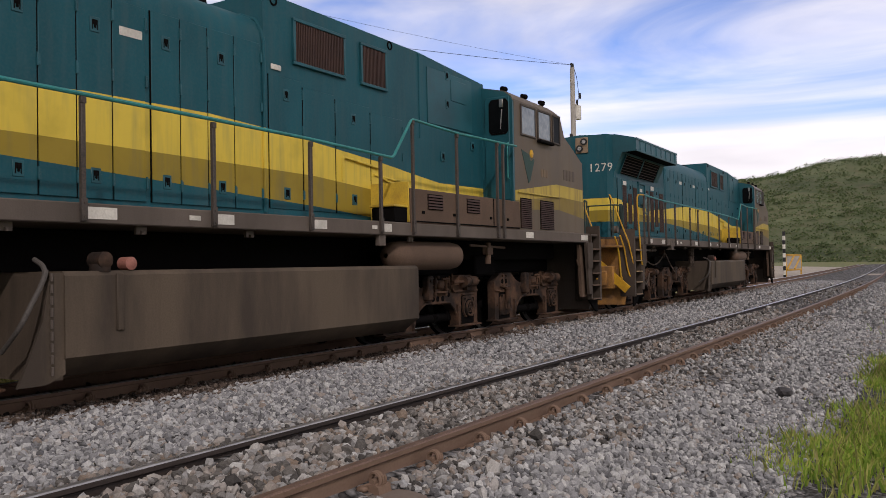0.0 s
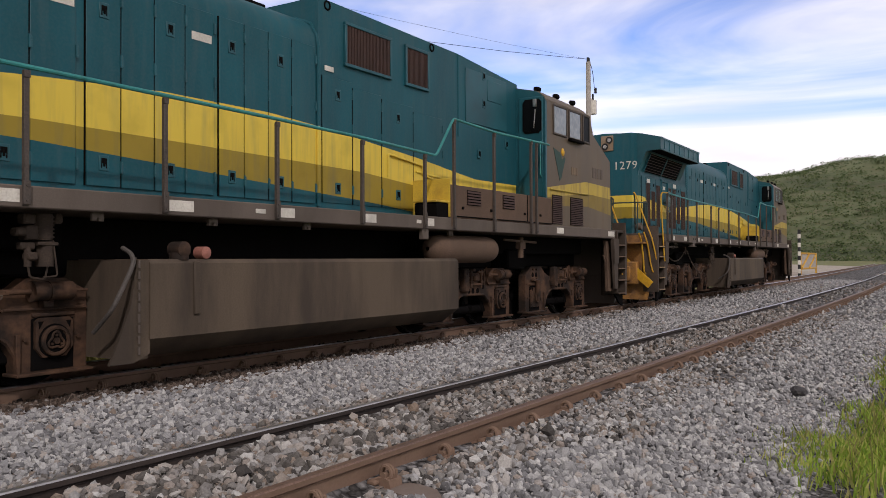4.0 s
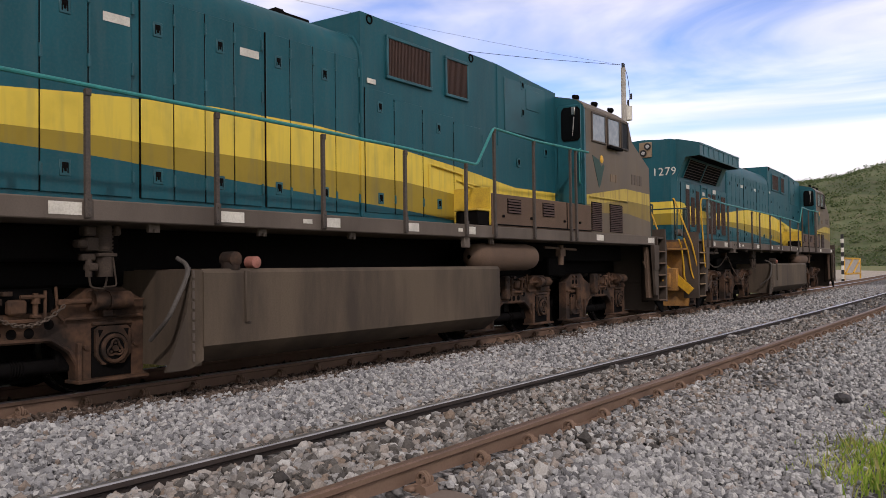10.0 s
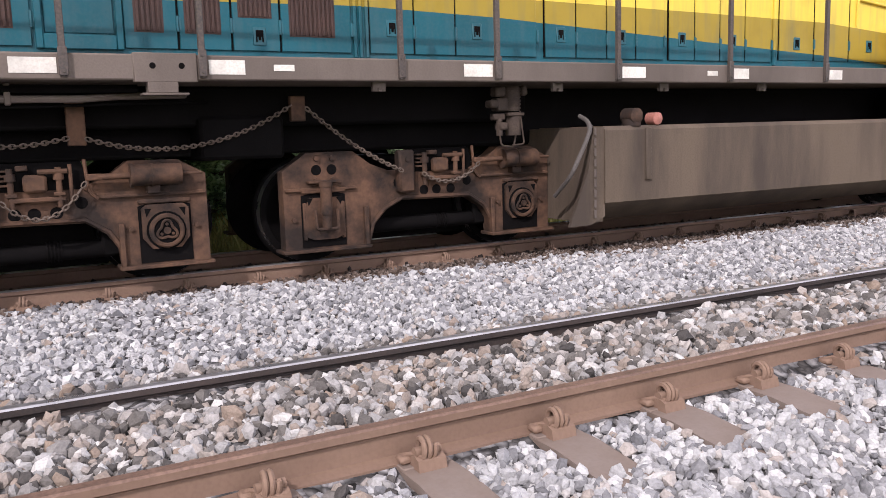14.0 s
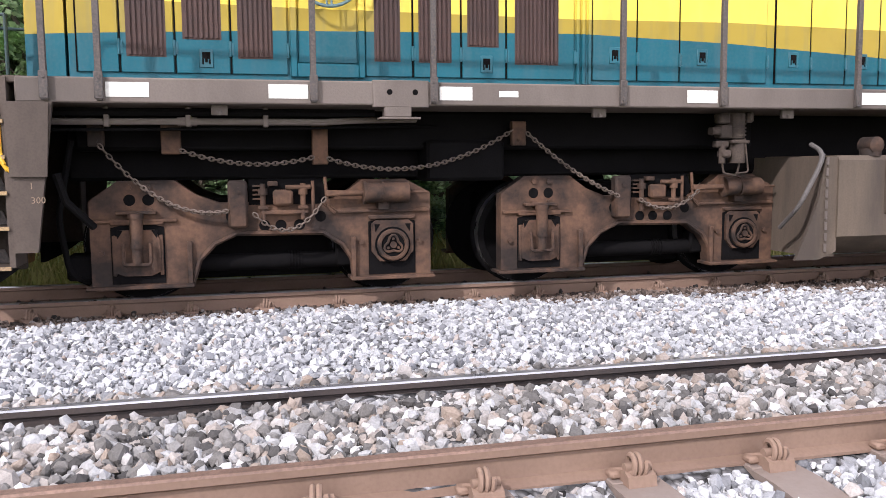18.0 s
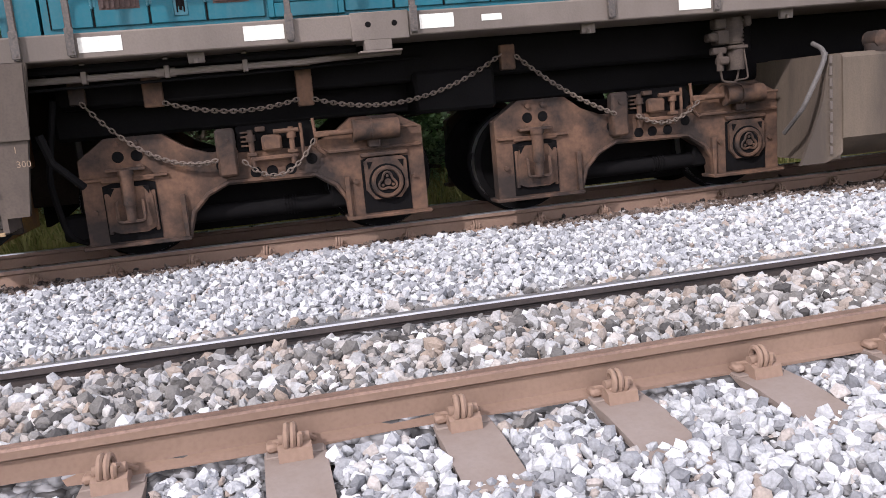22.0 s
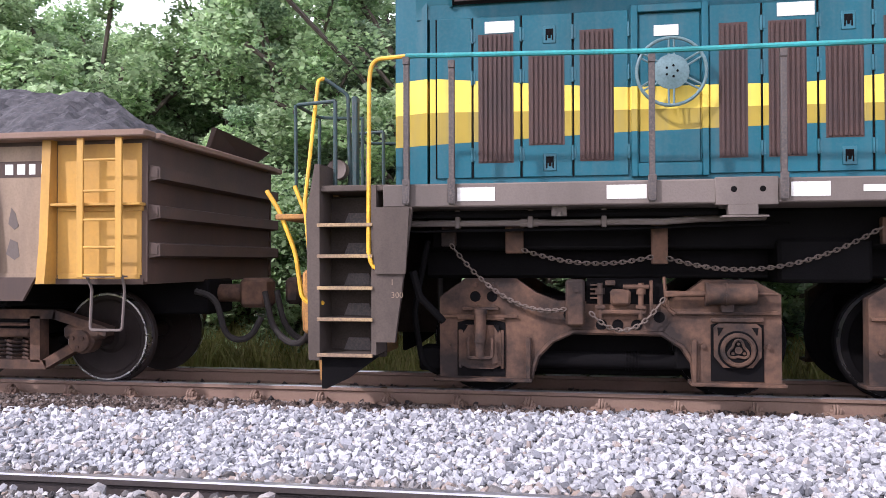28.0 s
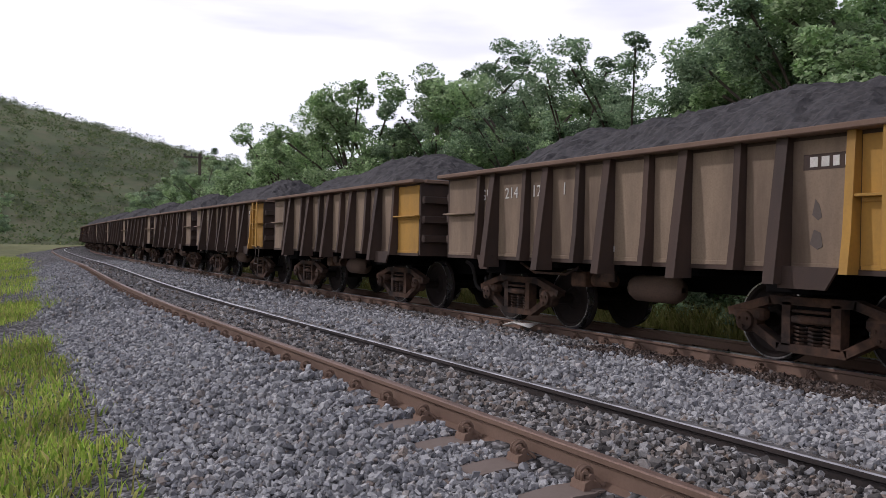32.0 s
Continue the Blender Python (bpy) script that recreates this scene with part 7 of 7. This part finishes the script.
TREES = [tree_meshes(21, 8.2, 3.0, 62000, 0.09, LEAF, 0.05), tree_meshes(22, 7.0, 3.3, 66000, 0.09, LEAF2, 0.05), tree_meshes(33, 8.4, 3.2, 64000, 0.088, LEAF, 0.05), tree_meshes(24, 6.0, 2.9, 58000, 0.086, LEAF2, 0.0), tree_meshes(25, 3.2, 2.0, 16000, 0.095, LEAF, 0.0), tree_meshes(26, 2.4, 1.8, 15000, 0.09, LEAF2, 0.0)]


def plant_tree(kind, x, y, s, rot, z=-0.45):
    t = tagged(new("tree" if kind < 4 else "bush"), "leafy green roadside tree with an uneven crown" if kind < 4 else "dense green shrub beside the line", "tree" if kind < 4 else "shrub", group="trees behind the train" if kind < 4 else "shrubs behind the train")
    part("trunk", TREES[kind][0], None, t)
    part("crown", TREES[kind][1], None, t)
    t.matrix_basis = Matrix.Translation((x, y, z)) @ Matrix.Rotation(rot, 4, "Z") @ Matrix.Diagonal((s, s, s, 1))
    return t


TREE_H = (8.2, 7.0, 8.4, 6.0)


def tree_top(x):
    """How tall the wood behind the line grows: low by the steps, tallest a little before the bend."""
    return float(np.interp(x, [-150, -80, -56, -40, -34, -30, -25, -18, -10, -4, 4], [7.0, 7.4, 7.6, 8.0, 9.0, 9.6, 7.4, 6.4, 6.9, 7.3, 7.0]))


rng = random.Random(4)
x = -150.0
while x < 3.5:
    far = x < -35
    y = 14.0 + rng.uniform(-0.8, 2.5) + off(x)
    k = rng.choice((0, 1, 2, 3, 1, 0))
    plant_tree(k, x, y, tree_top(x) / TREE_H[k] * rng.uniform(0.8, 1.05), rng.uniform(0, 6.3))
    if not far:
        plant_tree(rng.choice((4, 5)), x + rng.uniform(-1, 1), 12.2 + rng.uniform(0, 0.8) + off(x), rng.uniform(0.75, 1.1), rng.uniform(0, 6.3))
        k = rng.choice((0, 2))
        plant_tree(k, x + rng.uniform(-1.5, 1.5), 18.5 + rng.uniform(0, 3) + off(x), tree_top(x) / TREE_H[k] * rng.uniform(0.8, 1.02), rng.uniform(0, 6.3))
    x += rng.uniform(3.2, 5) if far else rng.uniform(2.0, 3.0) if x < -15 else rng.uniform(1.4, 2.0)
for i in range(9):
    plant_tree(rng.choice((4, 5)), 2.5 + i * 1.5 + rng.uniform(-0.5, 0.5), 14.6 + rng.uniform(0, 1.6), rng.uniform(0.9, 1.25), rng.uniform(0, 6.3))
for i in range(9):
    xx = -13.5 + 1.6 * i
    plant_tree(3, xx + rng.uniform(-0.5, 0.5), 16.4 + rng.uniform(0, 1.2), rng.uniform(0.94, 1.06) * (1.0 if xx < -11 else 1.08), rng.uniform(0, 6.3))
for xx, yy, s in ((-6.6, 15.0, 0.98), (-8.6, 15.4, 1.02), (-10.6, 15.2, 0.98), (-12.6, 16.0, 0.98)):
    plant_tree(1, xx, yy, s, xx * 2.3)
# undergrowth that closes the wall of leaves behind the wagons
for i in range(22):
    xx = -44 + i * 2.1
    plant_tree(rng.choice((3, 4, 3, 5)), xx + rng.uniform(-0.7, 0.7), 15.5 + rng.uniform(0, 2.0) + off(xx), rng.uniform(0.74, 0.96) * (1.0 if xx < -9 else 1.15), rng.uniform(0, 6.3))
# scrub on the camera's side beyond the verge
for x, y, s, k in ((-105, -2, 0.8, 0), (-98, -8, 0.8, 1), (-120, 0, 0.9, 2), (-90, -14, 0.9, 3), (-112, -9, 1.0, 0), (-78, -17, 0.8, 1), (-135, 1, 1.0, 1), (-70, -22, 1.0, 0), (-150, 0, 1.0, 2), (-160, 2, 1.1, 0), (-62, -4.5, 0.8, 4), (-68, -7.5, 1.0, 4), (-75, -3.0, 1.0, 5), (-83, -1.5, 1.1, 4), (-57, -8.0, 1.0, 5), (-92, -1.0, 0.7, 3), (-88, -5.0, 0.8, 3)):
    plant_tree(k, x, y, s, x)


def blades(name, n, area, h, material, label, seed, zf):
    """Grass as many thin bent blades in one mesh."""
    rg = np.random.default_rng(seed)
    x, y = area(rg, n)
    n = len(x)
    z = zf(x, y)
    hh = h * rg.uniform(0.35, 1.0, n)
    a = rg.uniform(0, 6.283, n)
    w = rg.uniform(0.004, 0.012, n) * (1 + h)
    lean = hh * rg.uniform(0.1, 0.7, n)
    b = rg.uniform(0, 6.283, n)
    base = np.stack([x, y, z - 0.03], 1)
    side = np.stack([np.cos(a) * w, np.sin(a) * w, 0 * w], 1)
    ln = np.stack([np.cos(b) * lean, np.sin(b) * lean, hh], 1)
    midp = base + ln * np.array([0.4, 0.4, 0.6])
    v = np.stack([base - side, base + side, midp + side * 0.8, midp - side * 0.8, midp - side * 0.8, midp + side * 0.8, base + ln + side * 0.15, base + ln - side * 0.15], 1).reshape(-1, 3)
    return tagged(new(name, quads_mesh(name, v, n * 2, material)), label, "grass", kind="stuff")


def patchy(rg, n, x0, x1, y0, y1, s=0.8, cut=0.0):
    x, y = rg.uniform(x0, x1, n), rg.uniform(y0, y1, n)
    m = np.sin(x * s + 1.3 * np.sin(y * s * 1.7)) + np.sin(y * s * 2.1 + x * 0.6) + rg.normal(size=n) * 0.7
    ok = m > cut
    return x[ok], y[ok]


def verge(rg, n, x0, x1, edge):
    x, y = patchy(rg, n, x0, x1, -4.5, 1.7, 0.9, 0.2)
    lim = edge - 0.1 + 0.26 * np.sin(x * 1.1) + 0.2 * np.sin(x * 2.7 + 1) + 0.12 * np.sin(x * 6.1) + rg.normal(size=len(x)) * 0.2
    ok = (y < lim) & ((np.abs(x) > 1.2) | (y < -0.8))
    return x[ok], y[ok] + off_many(x[ok], y[ok])


flat = lambda x, y: np.full(len(x), -0.47)
blades("grass", 50000, lambda rg, n: verge(rg, n, -3.5, 5.0, 0.9), 0.12, GRASS, "short green grass where the path widens", 39, flat)
blades("grass", 95000, lambda rg, n: verge(rg, n, 5.0, 17, 1.08), 0.19, GRASS, "green grass tufts on the ballast's edge", 31, flat)
blades("grass", 80000, lambda rg, n: verge(rg, n, -22, -3.5, 1.15), 0.14, GRASS, "short green grass along the verge", 32, flat)
blades("grass", 30000, lambda rg, n: verge(rg, n, -70, -20, 1.3), 0.3, GRASS, "green grass along the verge towards the bend", 33, flat)
blades("grass", 12000, lambda rg, n: verge(rg, n, 17, 60, 1.2), 0.35, GRASS, "green grass along the verge further on", 34, flat)
blades("dry_grass", 16000, lambda rg, n: verge(rg, n, -24, -3.5, 1.2), 0.16, DRYGRASS, "yellowed grass among the green of the verge", 37, flat)
blades("dry_grass", 12000, lambda rg, n: verge(rg, n, 5, 18, 1.1), 0.24, DRYGRASS, "yellowed grass tips on the ballast edge", 38, flat)
blades("tall_grass", 60000, lambda rg, n: patchy(rg, n, -22, 16, 10.2, 17.5, 0.7, -1.2), 0.75, DRYGRASS, "tall dry grass behind the train", 35, lambda x, y: np.full(len(x), -0.5))
blades("tall_grass", 16000, lambda rg, n: patchy(rg, n, -60, 30, 10.0, 14.0, 0.7, -1.0), 0.7, DRYGRASS, "tall dry grass along the far side", 36, lambda x, y: np.full(len(x), -0.5))


def ridge(name, label, az0, az1, dist, deep, heights, seed):
    """A long hillside seen from the line; heights are rows of azimuth and crest height."""
    na, nd = 150, 36
    vs, fs = [], []
    az = [a for a, _ in heights]
    hs = [h for _, h in heights]
    for j in range(nd):
        t = j / (nd - 1)
        for i in range(na):
            a = az0 + (az1 - az0) * i / (na - 1)
            r = dist + deep * t
            x, y = r * math.sin(radians(a)), r * math.cos(radians(a))
            crest = float(np.interp(a, az, hs))
            prof = math.sin(min(1.0, t / 0.75) * math.pi / 2) ** 1.25
            n_ = noise.fractal(Vector((x * 0.006, y * 0.006, seed)), 1.0, 2.0, 6)
            n2 = noise.fractal(Vector((x * 0.05, y * 0.05, seed)), 1.0, 2.0, 4)
            vs.append((x, y, -1.5 + crest * prof * (1 + 0.12 * n_) + min(1, t * 5) * 2.2 * n2 * dist / 500))
    for j in range(nd - 1):
        for i in range(na - 1):
            a = j * na + i
            fs.append((a, a + 1, a + na + 1, a + na))
    me = bpy.data.meshes.new(name)
    me.from_pydata(vs, [], fs)
    me.materials.append(HILL)
    me.shade_smooth()
    return tagged(new(name, me), label, "hill", kind="structure"), vs, na, nd


def scrub(name, label, vs, n, size, seed, material):
    """Uneven leafy bushes over a hillside, in one mesh."""
    rg = np.random.default_rng(seed)
    v = np.array(vs)
    v = v[v[:, 1] > -60]
    p = v[rg.integers(0, len(v), 11000)] + rg.normal(size=(11000, 3)) * np.array([4, 4, 0.3])
    centers = np.column_stack([p, rg.uniform(0.6, 1.6, 11000) * size])
    q, m = leaf_cloud(rg, centers, n, size * 0.45)
    return tagged(new(name, quads_mesh(name, q, m, material)), label, "shrubs", kind="stuff")


SCRUB = leaf_mat("scrub leaves", (0.065, 0.10, 0.04), (0.105, 0.145, 0.06), (0.19, 0.21, 0.10))
hill_e, ve, _, _ = ridge("hill_east", "scrub-covered green hillside with bare rock patches", 62, 150, 330, 420, [(62, 10), (69, 42), (75, 62), (79, 60), (84, 66), (90, 66), (110, 66), (150, 60)], 2.0)
scrub("hill_scrub", "dark shrubs scattered over the hillside", ve, 240000, 2.0, 41, SCRUB)
hill_w, vw, _, _ = ridge("hill_west", "steep green hillside above the bend", -150, -48, 210, 330, [(-150, 60), (-110, 66), (-92, 69), (-86, 60), (-80, 48), (-74, 36), (-66, 18), (-48, 6)], 6.0)
scrub("hill_scrub", "shrubs and trees over the hillside above the bend", vw, 240000, 1.6, 42, SCRUB)


# ---- poles, crossing and small things ----
def transformer_pole(x, y):
    p = tagged(new("utility_pole"), "pale concrete utility pole with a transformer", "utility pole")
    p.location = (x, y, -0.5)
    mb = MB()
    mb.cyl((0, 0, -0.3), (0, 0, 10.3), 0.17, 12, 0.10)
    part("pole", mb, CONCRETE, p)
    mb = MB()
    mb.box(0.12, 0.20, -0.1, 0.1, 8.0, 8.7, 0.02)
    mb.cyl((0.42, 0, 8.05), (0.42, 0, 8.65), 0.2, 16)
    part("transformer", mb, WHITE, p, "grey-white transformer can")
    mb = MB()
    for dx, z in ((-0.07, 10.3), (0.07, 10.3)):
        mb.cyl((dx, 0, z), (dx, 0, z + 0.18), 0.05, 8)
    for dx in (0.5, 0.85):
        mb.cyl((dx, 0, 8.7 + (dx - 0.5)), (dx, 0, 8.95 + (dx - 0.5)), 0.05, 8)
    for z in (6.6, 6.9, 7.2):
        mb.cyl((-0.28, 0, z), (-0.28, 0, z + 0.12), 0.07, 8)
        mb.box(-0.28, 0.1, -0.02, 0.02, z + 0.03, z + 0.06)
    part("insulator", mb, LINEBLACK, p)
    mb = MB()
    mb.tube(bend([(0.1, 0, 10.4), (0.5, 0, 10.0), (0.75, 0, 9.0), (0.52, 0, 8.9)], 0.3), 0.014, 5)
    mb.tube([(-0.1, 0, 10.4), (-4, 2, 10.2), (-12, 6, 10.0), (-25, 14, 10.4)], 0.01, 5)
    mb.tube([(0.1, 0, 7), (0.6, 0.2, 6.2), (1.2, 0.4, 5.0)], 0.014, 5)
    part("wire", mb, LINEBLACK, p)
    return p


transformer_pole(34.3, 14.2)


def cross_pole(x, y, h):
    p = tagged(new("telegraph_pole"), "dark wooden telegraph pole with a crossarm", "utility pole")
    p.location = (x, y, -0.5)
    mb = MB()
    mb.cyl((0, 0, -0.3), (0, 0, h), 0.16, 10, 0.11)
    part("pole", mb, WOOD, p)
    mb = MB()
    mb.box(-0.06, 0.06, -1.15, 1.15, h - 0.35, h - 0.22, 0.01)
    part("crossarm", mb, WOOD, p)
    for yy in (-1.05, -0.6, 0.6, 1.05):
        mb = MB()
        mb.cyl((0, yy, h - 0.22), (0, yy, h - 0.05), 0.045, 8)
        part("insulator", mb, LINEBLACK, p)
    return p


cross_pole(-61, 14.0, 7.9)


def overhead_wire(a, b, sag, label):
    a, b = Vector(a), Vector(b)
    mb = MB()
    mb.tube([a.lerp(b, i / 14) - Vector((0, 0, 4 * sag * (i / 14) * (1 - i / 14))) for i in range(15)], 0.0045, 4)
    return tagged(new("overhead_wire", mb.mesh("overhead_wire", LINEBLACK)), label, "wire")


overhead_wire((34.2, 14.2, 9.9), (-4, 22, 9.5), 0.6, "thin black overhead power wire on poles")

# level crossing ahead
cr = MB()
cr.prism_x([(9.7, -0.6), (9.7, -0.36), (13, -0.34), (34, 0.32), (34, -0.6)], 56, 150)
tagged(new("road", cr.mesh("road", SAND)), "pale dusty road beside the level crossing", "road", kind="structure")
cr = MB()
cr.box(66, 72, 4.6, 6.9, -0.25, -0.07, 0.02)
cr.box(66, 72, -6, 2.4, -0.5, -0.07, 0.02)
tagged(new("road_crossing", cr.mesh("road_crossing", SAND)), "pale concrete road slab across the tracks", "road", kind="structure")


def striped_post(x, y):
    p = tagged(new("crossing_post"), "black and white striped crossing post", "post")
    p.location = (x, y, -0.4)
    for i in range(11):
        mb = MB()
        mb.cyl((0, 0, i * 0.34), (0, 0, (i + 1) * 0.34), 0.11, 12)
        part("band", mb, WHITE if i % 2 else LINEBLACK, p)
    return p


striped_post(69.5, 11.35)
gt = tagged(new("crossing_gate"), "yellow-framed crossing gate board on legs", "gate")
gt.location = (79.5, 12.2, -0.4)
mb = MB()
for a, b, c, d in ((-4.2, 4.2, 0.55, 0.7), (-4.2, 4.2, 1.85, 2.0), (-4.2, -4.0, 0.0, 2.0), (4.0, 4.2, 0.0, 2.0)):
    mb.box(a, b, -0.06, 0.06, c, d, 0.02)
part("gate_frame", mb, YELLOW, gt)
mb = MB()
mb.box(-4.0, 4.0, -0.02, 0.02, 0.7, 1.85)
part("board", mb, CONCRETE, gt, "pale grey board")
mb = MB()
for k in range(2):
    mb.tube([(-3.9 + k * 3.9, -0.06, 0.7), (-0.2 + k * 3.9, -0.06, 1.85)], 0.08, 6)
part("brace", mb, YELLOW, gt)


# litter and odd stones on the ballast
lt = MB()
lt.add([(-10.35, 6.80, -0.03), (-10.0, 6.74, 0.03), (-9.7, 6.82, -0.02), (-9.75, 7.0, 0.03), (-10.1, 6.97, 0.0), (-10.3, 7.03, 0.04)], [(0, 1, 4, 5), (1, 2, 3, 4)])
litter = tagged(new("litter", lt.mesh("litter", WHITE)), "crumpled white plastic litter on the ballast", "litter")
sd = litter.modifiers.new("thickness", "SOLIDIFY")
sd.thickness = 0.008


def boulder(x, y, z, s, material, label):
    me = bpy.data.meshes.new("stone")
    bm = bmesh.new()
    bmesh.ops.create_icosphere(bm, subdivisions=2, radius=1)
    for v in bm.verts:
        n_ = 1 + 0.35 * noise.noise(v.co * 1.3 + Vector((x, y, 0)))
        v.co = Vector((v.co.x * s[0], v.co.y * s[1], v.co.z * s[2])) * n_
    bm.to_mesh(me)
    bm.free()
    me.materials.append(material)
    ob = tagged(new("stone", me), label, "stone")
    ob.location = (x, y, z)
    return ob


boulder(1.33, 3.33, -0.12, (0.115, 0.05, 0.055), ORE, "dark lump of ore among the pale ballast")
boulder(0.93, 3.93, -0.13, (0.06, 0.045, 0.055), WHITE, "pale rounded stone on the ballast")
boulder(9.6, 1.62, -0.31, (0.16, 0.10, 0.06), ORE, "dark lump of ore on the ballast shoulder")


# ---- movement: the train rolls in and stops ----
SHIFT = [(0.0, -0.863), (0.5, -0.738), (1.0, -0.628), (1.5, -0.518), (2.0, -0.412), (2.5, -0.318), (3.5, -0.205), (4.5, -0.119), (5.0, -0.074), (5.5, -0.046), (6.0, -0.02), (6.5, 0.0), (7.0, 0.0), (32.0, 0.0)]


def motions():
    for thing in [loco_a, loco_b] + wagons:
        rest = thing.matrix_basis.copy()
        walk(thing, [(t, rest @ Matrix.Translation((s, 0, 0))) for t, s in SHIFT])
        for o in thing.children_recursive:
            if o.name.split(".")[0] == "wheelset":
                r = o.location.z
                at = o.location.copy()
                walk(o, [(t, Matrix.Translation(at) @ Matrix.Rotation(s / r, 4, "Y")) for t, s in SHIFT])


motions()
